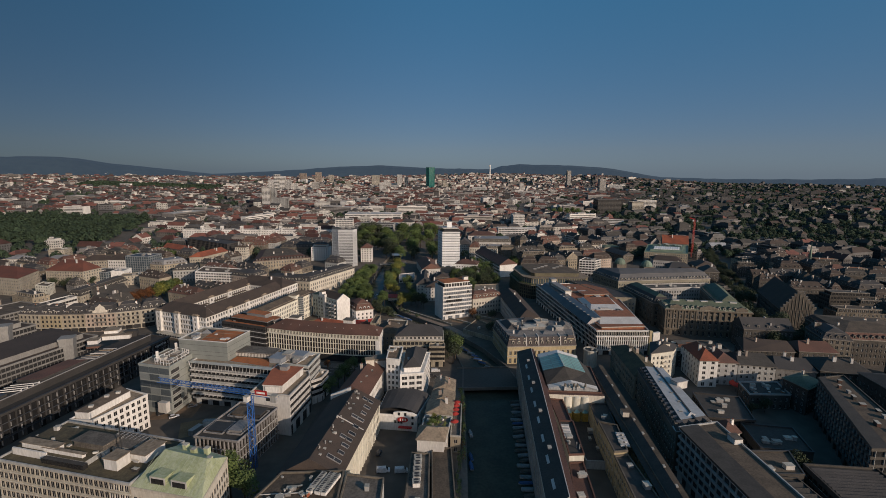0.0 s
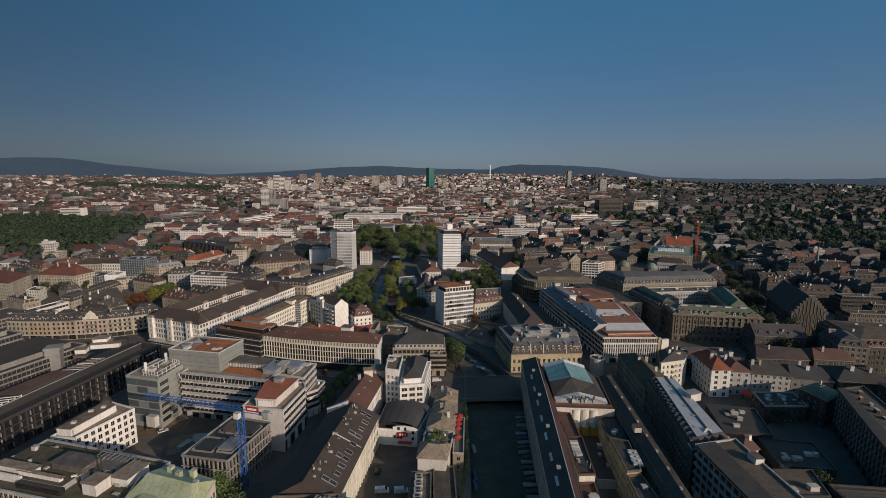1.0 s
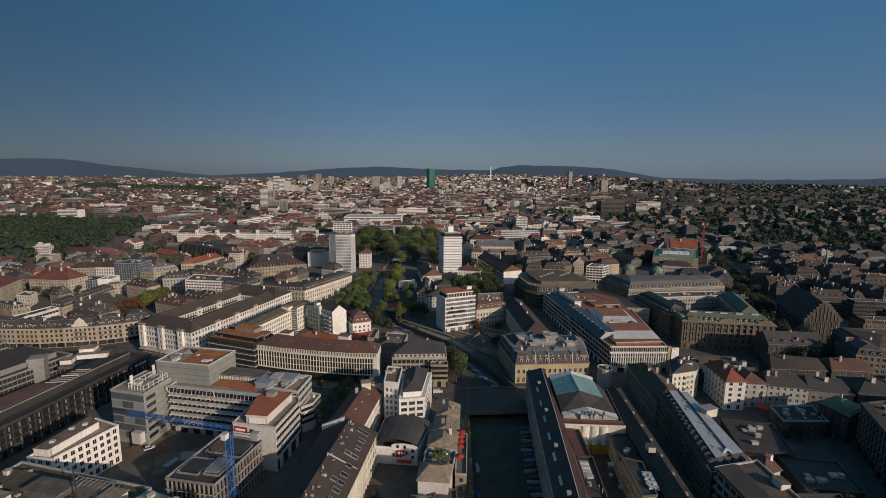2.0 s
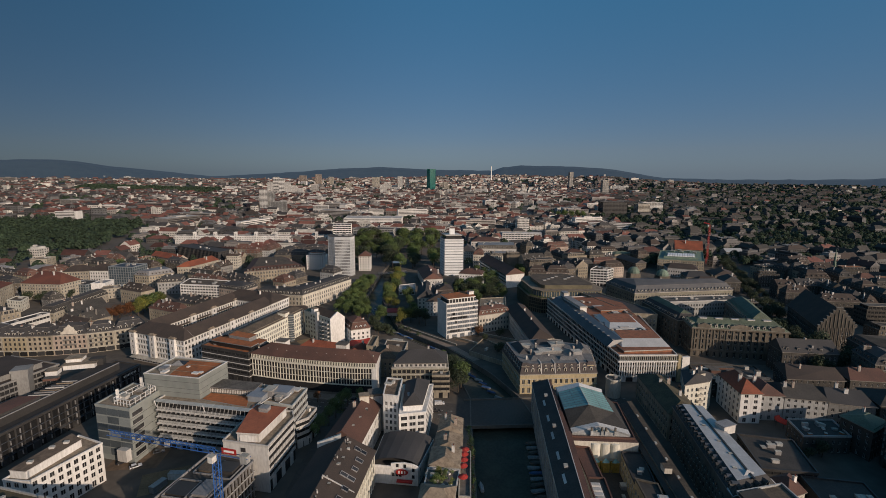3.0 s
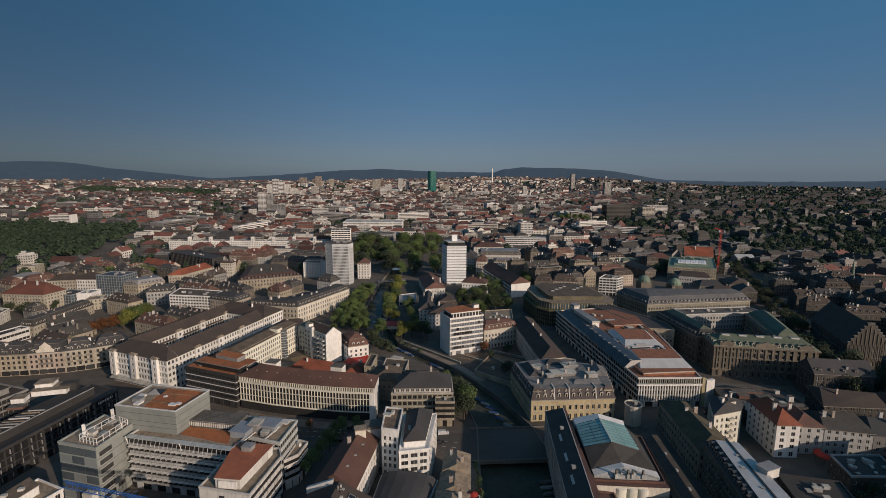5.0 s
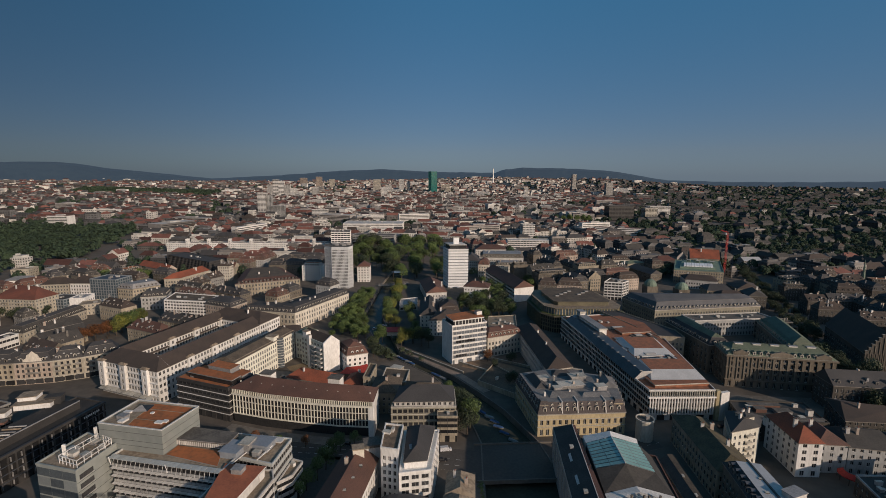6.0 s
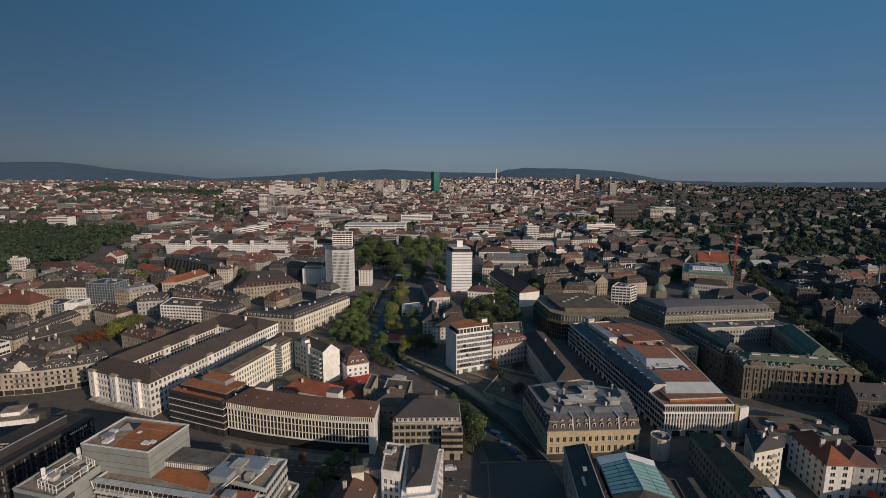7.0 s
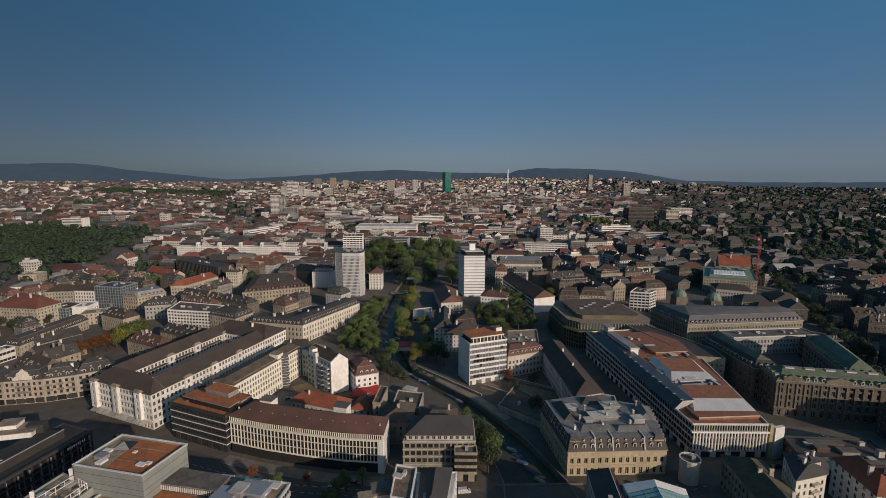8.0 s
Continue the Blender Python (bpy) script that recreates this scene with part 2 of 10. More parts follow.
# ---- mesh building ----
class Geo:
    """Collects faces of several materials for one mesh."""

    def __init__(self):
        self.v, self.f, self.m, self.mats = [], [], [], []

    def slot(self, mat):
        if mat not in self.mats:
            self.mats.append(mat)
        return self.mats.index(mat)

    def face(self, pts, mat):
        k = len(self.v)
        self.v.extend(pts)
        self.f.append(tuple(range(k, k + len(pts))))
        self.m.append(self.slot(mat))

    def prism(self, foot, z0, z1, mat, top=None, bottom=False):
        n = len(foot)
        for i in range(n):
            (ax, ay), (bx, by) = foot[i], foot[(i + 1) % n]
            self.face([(ax, ay, z0), (bx, by, z0), (bx, by, z1), (ax, ay, z1)], mat)
        self.face([(x, y, z1) for x, y in foot], top or mat)
        if bottom:
            self.face([(x, y, z0) for x, y in reversed(foot)], mat)

    def box(self, c, s, mat, turn=0.0, top=None):
        """A box on its base centre c with sizes s, turned about z."""
        ca, sa = math.cos(turn), math.sin(turn)
        foot = [(c[0] + ca * x - sa * y, c[1] + sa * x + ca * y) for x, y in
                ((-s[0] / 2, -s[1] / 2), (s[0] / 2, -s[1] / 2), (s[0] / 2, s[1] / 2), (-s[0] / 2, s[1] / 2))]
        self.prism(foot, c[2], c[2] + s[2], mat, top, True)

    def mesh(self, name):
        me = bpy.data.meshes.new(name)
        me.from_pydata(self.v, [], self.f)
        for mat in self.mats:
            me.materials.append(mat)
        me.polygons.foreach_set("material_index", self.m)
        me.update()
        return me


def part(name, geo, parent, label=""):
    if not geo.f:
        return None
    ob = new(name, geo.mesh(name))
    ob.parent = parent
    return tagged(ob, label)


def thing(name, at, label, category, group="", kind=""):
    ob = new(name)
    ob.location = at
    ob.empty_display_size = 1
    return tagged(ob, label, category, group, kind)


def setting(name, geo, label, category):
    return tagged(new(name, geo.mesh(name)), label, category, "", "structure")


def ccw(foot):
    a = sum(p[0] * q[1] - q[0] * p[1] for p, q in zip(foot, foot[1:] + foot[:1]))
    return foot if a > 0 else foot[::-1]


def inset(foot, d):
    """Moves every edge of a convex outline inwards by d (outwards where d is negative)."""
    n, out = len(foot), []
    for i in range(n):
        p, q, r = (Vector(foot[k % n]) for k in (i - 1, i, i + 1))
        a, b = (q - p).normalized(), (r - q).normalized()
        na, nb = Vector((-a.y, a.x)), Vector((-b.y, b.x))
        s = na + nb
        out.append(tuple(q + s * (d / max(0.3, 1 + na.dot(nb)))))
    return out


# ---- facades ----
Style = collections.namedtuple("Style", "bay storey ground w h sill frame bars reveal")
PUNCHED = Style(2.5, 3.3, 4.2, 1.25, 1.95, 0.8, FRAME, 1, 0.22)
TALL = Style(2.9, 3.7, 4.8, 1.35, 2.4, 0.8, FRAME, 1, 0.3)
OFFICE = Style(2.6, 3.3, 4.0, 2.0, 1.8, 0.95, DARKFRAME, 1, 0.2)
BAND = Style(2.4, 3.4, 4.0, 2.34, 1.7, 1.0, DARKFRAME, 0, 0.18)
SMALL = Style(2.7, 2.9, 3.4, 1.1, 1.6, 0.9, FRAME, 1, 0.18)

PANES = {}


def window_mesh(w, h, frame_mat, bars):
    key = (round(w, 2), round(h, 2), frame_mat.name, bars)
    if key not in PANES:
        g = Geo()
        g.face([(-w / 2, 0.0, 0), (w / 2, 0.0, 0), (w / 2, 0.0, h), (-w / 2, 0.0, h)], GLASS)
        t = 0.08
        rails = [(-w / 2, -w / 2 + t, 0, h), (w / 2 - t, w / 2, 0, h), (-w / 2 + t, w / 2 - t, 0, t), (-w / 2 + t, w / 2 - t, h - t, h)]
        if bars:
            rails.append((-t / 2, t / 2, t, h - t))
        for x0, x1, z0, z1 in rails:
            g.face([(x0, -0.06, z0), (x1, -0.06, z0), (x1, -0.06, z1), (x0, -0.06, z1)], frame_mat)
            if bars:
                g.face([(x1, -0.06, z0), (x1, 0, z0), (x1, 0, z1), (x1, -0.06, z1)], frame_mat)
        PANES[key] = g.mesh("window")
    return PANES[key]


def facade(g, p, q, z0, z1, st, wall, panes, plain=False, shop=None):
    """Wall from p to q (outward side to the right) with recessed openings; panes gets (place, angle, width, height)."""
    p, q = Vector(p), Vector(q)
    d = q - p
    L = d.length
    if L < 1e-6:
        return
    d /= L
    nrm = Vector((d.y, -d.x))
    rows, z, first = [], z0, True
    while z + (st.ground if first else st.storey) <= z1 + 0.3:
        step = st.ground if first else st.storey
        hh = min(st.h * (1.25 if first else 1), step - st.sill - 0.25) if st.bars or not first else st.h
        rows.append((z + st.sill * (0.6 if first else 1), z + st.sill * (0.6 if first else 1) + hh))
        z += step
        first = False
    n = int((L - 0.8) // st.bay)
    pt = lambda s, h, o=0.0: (p.x + d.x * s - nrm.x * o, p.y + d.y * s - nrm.y * o, h)
    quad = lambda a, b, c, e, mat, o=0.0: g.face([pt(a, c, o), pt(b, c, o), pt(b, e, o), pt(a, e, o)], mat)
    if plain or n < 1 or not rows:
        quad(0, L, z0, z1, wall)
        return
    bay = (L - 0.8) / n
    w = min(st.w * bay / st.bay, bay - 0.05)
    low = z0
    ang = math.atan2(d.y, d.x)
    for a, b in rows:
        if b > z1 - 0.1:
            b = z1 - 0.1
        quad(0, L, low, a, wall)
        x = 0.0
        for i in range(n):
            x0 = 0.4 + bay * (i + 0.5) - w / 2
            x1 = x0 + w
            quad(x, x0, a, b, wall)
            r = st.reveal
            g.face([pt(x0, a), pt(x0, a, r), pt(x0, b, r), pt(x0, b)], wall)
            g.face([pt(x1, a, r), pt(x1, a), pt(x1, b), pt(x1, b, r)], wall)
            g.face([pt(x0, a), pt(x1, a), pt(x1, a, r), pt(x0, a, r)], STONE)
            g.face([pt(x0, b, r), pt(x1, b, r), pt(x1, b), pt(x0, b)], wall)
            panes.append((pt((x0 + x1) / 2, a, r), ang, w, b - a))
            x = x1
        quad(x, L, a, b, wall)
        low = b
    quad(0, L, low, z1, wall)


MOST = 33


def set_windows(panes, parent, base, st, limit=True):
    """The nearest panes are objects on a shared mesh; the rest go into one mesh of kind stuff."""
    panes = sorted(panes, key=lambda p: (round(p[0][1], 1), p[0][2]))
    first = panes[:MOST] if limit else []
    for (x, y, z), ang, w, h in first:
        ob = new("window", window_mesh(w, h, st.frame, st.bars))
        ob.parent = parent
        ob.location = (x - base[0], y - base[1], z - base[2])
        ob.rotation_euler = (0, 0, ang)
    g = Geo()
    for (x, y, z), ang, w, h in panes[len(first):]:
        ca, sa = math.cos(ang), math.sin(ang)
        x, y, z = x - base[0], y - base[1], z - base[2]
        quad = lambda a, b, c, d, o, m: g.face([(x + ca * a + sa * o, y + sa * a - ca * o, z + c), (x + ca * b + sa * o, y + sa * b - ca * o, z + c),
                                                (x + ca * b + sa * o, y + sa * b - ca * o, z + d), (x + ca * a + sa * o, y + sa * a - ca * o, z + d)], m)
        quad(-w / 2, w / 2, 0, h, 0, GLASS)
        if st.bars:
            quad(-w / 2, -w / 2 + 0.09, 0, h, 0.06, st.frame)
            quad(w / 2 - 0.09, w / 2, 0, h, 0.06, st.frame)
            quad(-0.05, 0.05, 0, h, 0.06, st.frame)
            quad(-w / 2, w / 2, h - 0.1, h, 0.055, st.frame)
    ob = part("window_panes", g, parent)
    if ob:
        tagged(ob, kind="stuff")


# ---- roofs ----
def hip_roof(g, foot, z, rise, mat, over=0.6, hip=0.8, gable_wall=None, axis=None):
    """Ridge along the longer axis of a four-sided outline; hip 0 gives gables."""
    e = inset(foot, -over)
    longer = (Vector(e[1]) - Vector(e[0])).length + (Vector(e[3]) - Vector(e[2])).length < (Vector(e[2]) - Vector(e[1])).length + (Vector(e[0]) - Vector(e[3])).length
    if longer if axis is None else axis:
        e = e[1:] + e[:1]
    a, b, c, d = (Vector((*v, z - over * 0.25)) for v in e)
    m, n = (a + d) / 2, (b + c) / 2
    ax = (n - m).normalized()
    half = ((a - d).length + (b - c).length) / 4
    k = min(half * hip, (n - m).length * 0.48)
    r0, r1 = m + ax * k, n - ax * k
    r0.z = r1.z = z + rise
    t = lambda *vs: [tuple(v) for v in vs]
    g.face(t(a, b, r1, r0), mat)
    g.face(t(c, d, r0, r1), mat)
    g.face(t(b, c, r1), mat if hip > 0.05 else (gable_wall or mat))
    g.face(t(d, a, r0), mat if hip > 0.05 else (gable_wall or mat))
    lo = Vector((0, 0, -0.25))
    for u, v in ((a, b), (b, c), (c, d), (d, a)):
        g.face(t(u + lo, v + lo, v, u), EAVE)
    g.face(t(d + lo, c + lo, b + lo, a + lo), EAVE)
    return r0, r1


def mansard_roof(g, foot, z, h, run, mat, rise, topmat):
    e, f = inset(foot, -0.35), inset(foot, run)
    n = len(foot)
    for i in range(n):
        j = (i + 1) % n
        g.face([(*e[i], z - 0.3), (*e[j], z - 0.3), (*e[j], z), (*e[i], z)], EAVE)
        g.face([(*e[i], z), (*e[j], z), (*f[j], z + h), (*f[i], z + h)], mat)
    g.face([(*p, z - 0.3) for p in reversed(e)], STONE)
    if n == 4 and rise:
        hip_roof(g, f, z + h, rise, topmat, 0.15, 0.7)
    else:
        g.face([(*p, z + h) for p in f], topmat)


def flat_roof(g, foot, z, mat, edge, lip=0.7):
    """Roof sheet behind a parapet."""
    e, f = inset(foot, -0.12), inset(foot, 0.35)
    n = len(foot)
    for i in range(n):
        j = (i + 1) % n
        g.face([(*e[i], z - 0.1), (*e[j], z - 0.1), (*e[j], z + lip), (*e[i], z + lip)], edge)
        g.face([(*e[i], z + lip), (*e[j], z + lip), (*f[j], z + lip), (*f[i], z + lip)], edge)
        g.face([(*f[j], z + 0.05), (*f[i], z + 0.05), (*f[i], z + lip), (*f[j], z + lip)], edge)
    g.face([(*p, z + 0.05) for p in f], mat)
    g.face([(*p, z - 0.1) for p in reversed(e)], edge)


def dormer_mesh(wall, roofm, w=1.5, h=1.7, d=2.2):
    g = Geo()
    g.face([(-w / 2, 0, 0), (w / 2, 0, 0), (w / 2, 0, h), (-w / 2, 0, h)], wall)
    g.face([(-w * 0.3, -0.02, 0.25), (w * 0.3, -0.02, 0.25), (w * 0.3, -0.02, h - 0.2), (-w * 0.3, -0.02, h - 0.2)], GLASS)
    for s in (-1, 1):
        g.face([(s * w / 2, 0, 0), (s * w / 2, d, 0), (s * w / 2, d, h), (s * w / 2, 0, h)][::s], wall)
        g.face([(s * (w / 2 + 0.15), -0.2, h), (s * (w / 2 + 0.15), d, h), (0, d, h + 0.5), (0, -0.2, h + 0.5)][::s], roofm)
    g.face([(-w / 2 - 0.15, -0.15, h), (w / 2 + 0.15, -0.15, h), (0, -0.15, h + 0.5)], wall)
    return g.mesh("dormer")


DORMERS = {}


def dormers(parent, base, p, q, z, back, n, wall, roofm, w=1.5, h=1.7, end=2.0):
    key = (wall.name, roofm.name, w, h)
    if key not in DORMERS:
        DORMERS[key] = dormer_mesh(wall, roofm, w, h)
    p, q = Vector(p), Vector(q)
    d = (q - p).normalized()
    nrm = Vector((d.y, -d.x))
    L = (q - p).length - 2 * end
    for i in range(n):
        c = p + d * (end + L * (i + 0.5) / n) - nrm * back
        ob = new("dormer", DORMERS[key])
        ob.parent = parent
        ob.location = (c.x - base[0], c.y - base[1], z - base[2])
        ob.rotation_euler = (0, 0, math.atan2(d.y, d.x))


BOXES = {}


def loose_box(name, parent, base, c, s, mat, turn=0.0, top=None):
    """A small roof piece with a lid, sharing its mesh with others of its kind."""
    key = (name, mat.name)
    if key not in BOXES:
        g = Geo()
        g.box((0, 0, 0), (1, 1, 0.94), mat, 0, top)
        g.box((0, 0, 0.94), (1.12, 1.12, 0.06), top or STONE)
        if name == "cooling_unit":
            for cy in (-0.26, 0.26):
                g.prism([(0.36 * math.cos(k * 0.785), cy + 0.2 * math.sin(k * 0.785)) for k in range(8)], 1.0, 1.04, DARKWALL)
        BOXES[key] = g.mesh(name)
    ob = new(name, BOXES[key])
    ob.parent = parent
    ob.location = (c[0] - base[0], c[1] - base[1], c[2] - base[2])
    ob.rotation_euler = (0, 0, turn)
    ob.scale = s
    if name == "chimney" and c[1] < 480:
        pot = new("chimney_pot", chimney_pot())
        pot.parent = ob
        pot.location = (0.15, 0, 1)
        pot.scale = (1 / s[0], 1 / s[1], 1 / s[2])
    return ob


POT = []


def chimney_pot():
    if not POT:
        g = Geo()
        g.prism([(0.22 * math.cos(k * 1.047), 0.22 * math.sin(k * 1.047)) for k in range(6)], 0, 0.6, REDROOF, DARKWALL)
        POT.append(g.mesh("chimney_pot"))
    return POT[0]


FOOTS = []
rng = random.Random(7)
CAMERA_SIDE = Vector((0.0, 90.0))


def shift(g, base):
    g.v = [(x - base[0], y - base[1], z - base[2]) for x, y, z in g.v]
    return g


def building(foot, h, st, wall, roof, label, z0=0.0, name="building", detail=True, group="", blind=(), extras=4, category="building",
             wallmats=None, cornice=True, chimneys=0):
    """A building of one outline. roof: ('hip', rise, hip, mat), ('mansard', h, run, mat, rise, topmat), ('flat', mat, edge)."""
    foot = ccw([tuple(p) for p in foot])
    FOOTS.append(foot)
    n = len(foot)
    cx, cy = sum(p[0] for p in foot) / n, sum(p[1] for p in foot) / n
    base = (cx, cy, z0)
    ob = thing(name, base, label, category, group)
    g, near, far = Geo(), [], []
    top = z0 + h
    for i in range(n):
        p, q = foot[i], foot[(i + 1) % n]
        nrm = Vector((q[1] - p[1], p[0] - q[0]))
        seen = nrm.dot(CAMERA_SIDE - (Vector(p) + Vector(q)) / 2) > 0
        facade(g, p, q, z0 - (1.5 if z0 == 0 else 0), z0, st, wall, [], True)
        facade(g, p, q, z0, top, st, (wallmats or {}).get(i, wall), near if seen and detail else far, i in blind)
    g.face([(*p, top) for p in foot], wall)
    part("wall", shift(g, base), ob)
    set_windows(near, ob, base, st, True)
    set_windows(far, ob, base, st, False)
    g = Geo()
    kind = roof[0]
    if kind == "hip":
        hip_roof(g, foot, top + 0.3, roof[1], roof[3], 0.6, roof[2], wall)
    elif kind == "mansard":
        mansard_roof(g, foot, top + 0.3, roof[1], roof[2], roof[3], roof[4], roof[5])
    else:
        flat_roof(g, foot, top, roof[1], roof[2])
    part("roof", shift(g, base), ob)
    if cornice and kind != "flat":
        g, c = Geo(), inset(foot, -0.3)
        g.prism(c, top - 0.35, top - 0.02, EAVE if wall in (DARKSTONE, SAND, SHADESTONE) else STONE, bottom=True)
        part("cornice", shift(g, base), ob)
    ax = Vector(foot[1]) - Vector(foot[0])
    turn = math.atan2(ax.y, ax.x)
    if n == 4:
        at = lambda u, v: tuple((1 - v) * ((1 - u) * Vector(foot[0]) + u * Vector(foot[1])) + v * ((1 - u) * Vector(foot[3]) + u * Vector(foot[2])))
        if kind == "flat":
            for _ in range(extras):
                x, y = at(rng.uniform(0.15, 0.85), rng.uniform(0.2, 0.8))
                s = rng.uniform(1, 3.2)
                loose_box("roof_vent", ob, base, (x, y, top + 0.05), (s, rng.uniform(1, 2.5), rng.uniform(0.7, 1.8)), rng.choice((METAL, PALE, GREY)), turn)
        elif kind == "mansard":
            for i in range(4):
                p, q = foot[i], foot[(i + 1) % 4]
                nrm = Vector((q[1] - p[1], p[0] - q[0]))
                L = (Vector(q) - Vector(p)).length
                if nrm.dot(CAMERA_SIDE - Vector(p)) > 0 and L > 7:
                    dormers(ob, base, p, q, top + 0.7, 0.15, max(1, int((L - 3) / 3.4)), WHITE if wall is WHITE else EAVE if wall in (DARKSTONE, SAND, SHADESTONE) else STONE, roof[3])
        for _ in range(chimneys):
            x, y = at(rng.uniform(0.12, 0.88), rng.choice((0.35, 0.65)))
            loose_box("chimney", ob, base, (x, y, top + 0.5), (rng.uniform(0.8, 1.6), 0.8, roof[1] + rng.uniform(0.8, 1.6) if kind == "hip" else 5.5), rng.choice((PALE, PINK, WHITE) if wall is not DARKSTONE else (SAND, PINK, DARKSTONE)), turn)
    return ob, base


UNIT = {}


def bar(name, parent, base, c, s, mat, turn=0.0):
    """A plain straight member (fin, mullion, post, slat) on a shared mesh, standing on c."""
    key = (name, mat.name)
    if key not in UNIT:
        g = Geo()
        g.box((0, 0, 0), (1, 1, 1), mat)
        UNIT[key] = g.mesh(name)
    ob = new(name, UNIT[key])
    ob.parent = parent
    ob.location = (c[0] - base[0], c[1] - base[1], c[2] - base[2])
    ob.rotation_euler = (0, 0, turn)
    ob.scale = s
    return ob


def fins(parent, base, p, q, z0, z1, n, w, d, mat, name="fin", out=0.0):
    """n upright members evenly along p to q, standing proud of the wall."""
    p, q = Vector(p), Vector(q)
    t = (q - p).normalized()
    nrm = Vector((t.y, -t.x))
    for i in range(n):
        c = p + (q - p) * ((i + 0.5) / n) + nrm * (d / 2 + out)
        bar(name, parent, base, (c.x, c.y, z0), (w, d, z1 - z0), mat, math.atan2(t.y, t.x))


def faces_camera(p, q):
    return Vector((q[1] - p[1], p[0] - q[0])).dot(CAMERA_SIDE - (Vector(p) + Vector(q)) / 2) > 0


def ribbon(foot, h, storeys, wall, roof, label, ground=3.6, solid=0.5, gap=2.6, blind=(), name="office_building", z0=0.0, glass=GLASS, mull=DARKFRAME, extras=4, out=0.18,
           group="", proud=0.1, far=False):
    """An office building with a glazed core, a solid spandrel at every floor and slim mullions."""
    foot = ccw([tuple(p) for p in foot])
    FOOTS.append(foot)
    n = len(foot)
    base = (sum(p[0] for p in foot) / n, sum(p[1] for p in foot) / n, z0)
    ob = thing(name, base, label, "building", group)
    core = inset(foot, out)
    g = Geo()
    g.prism(core, z0 - 0.5, z0 + h, glass, wall)
    part("glazing", shift(g, base), ob)
    step = (h - ground) / storeys
    merged = Geo()
    for k in range(storeys + 1):
        z = z0 + ground + k * step
        g = merged if far else Geo()
        lo = z - step * solid * 0.45 if k else z - 0.5
        g.prism(foot, lo, min(z + step * solid * 0.55, z0 + h), wall, bottom=True)
        if not far:
            part("spandrel", shift(g, base), ob)
    for i in range(n if far else 0):
        p, q = Vector(foot[i]), Vector(foot[(i + 1) % n])
        m = max(2, int((q - p).length / gap))
        for k in range(m + 1):
            c = p.lerp(q, k / m)
            merged.box((c.x, c.y, z0), (0.5, 0.5, h), wall, math.atan2((q - p).y, (q - p).x))
    part("cladding", shift(merged, base), ob)
    for i in range(0 if far else n):
        p, q = foot[i], foot[(i + 1) % n]
        if i in blind:
            g = Geo()
            a, b = Vector(p), Vector(q)
            t = (b - a).normalized()
            nr = Vector((t.y, -t.x)) * 0.05
            g.prism([tuple(a + nr), tuple(b + nr), tuple(b - nr * 6), tuple(a - nr * 6)], z0 - 0.5, z0 + h - 0.01, wall, bottom=True)
            part("end_wall", shift(g, base), ob)
        elif faces_camera(p, q):
            L = (Vector(q) - Vector(p)).length
            m = max(2, int(L / gap))
            fins(ob, base, p, q, z0 + ground, z0 + h, m, 0.14, out, mull, "mullion", -out + proud * 0)
            fins(ob, base, p, q, z0 - 0.5, z0 + ground, max(2, int(L / 6)), 2.6, out + 0.06, wall, "pier", -out)
    g = Geo()
    flat_roof(g, foot, z0 + h, roof, wall)
    part("roof", shift(g, base), ob)
    if n == 4:
        turn = math.atan2(foot[1][1] - foot[0][1], foot[1][0] - foot[0][0])
        for _ in range(extras):
            u, v = rng.uniform(0.15, 0.85), rng.uniform(0.2, 0.8)
            a, b, c, d = (Vector(p) for p in foot)
            x = (a * (1 - u) + b * u) * (1 - v) + (d * (1 - u) + c * u) * v
            loose_box("roof_vent", ob, base, (x.x, x.y, z0 + h), (rng.uniform(1, 3.4), rng.uniform(1, 2.5), rng.uniform(0.7, 1.8)), rng.choice((METAL, PALE, GREY)), turn)
    return ob, base


def add(ob, base, name, fn, label=""):
    """One more mesh part of a thing, drawn by fn into a fresh Geo in world metres."""
    g = Geo()
    fn(g)
    return part(name, shift(g, base), ob, label)


def quadpoint(foot, u, v):
    a, b, c, d = (Vector(p) for p in foot)
    return (a * (1 - u) + b * u) * (1 - v) + (d * (1 - u) + c * u) * v

# ---- ground, canal, bridge ----
CANAL = [(-250, -45, -10), (60, 4, 33), (190, 18, 48), (272, 27, 59), (300, 30, 56), (330, 26, 46), (350, 22, 36), (375, 10, 22), (416, -24, -12), (500, -46, -30), (630, -38, -20), (700, -30, -14)]


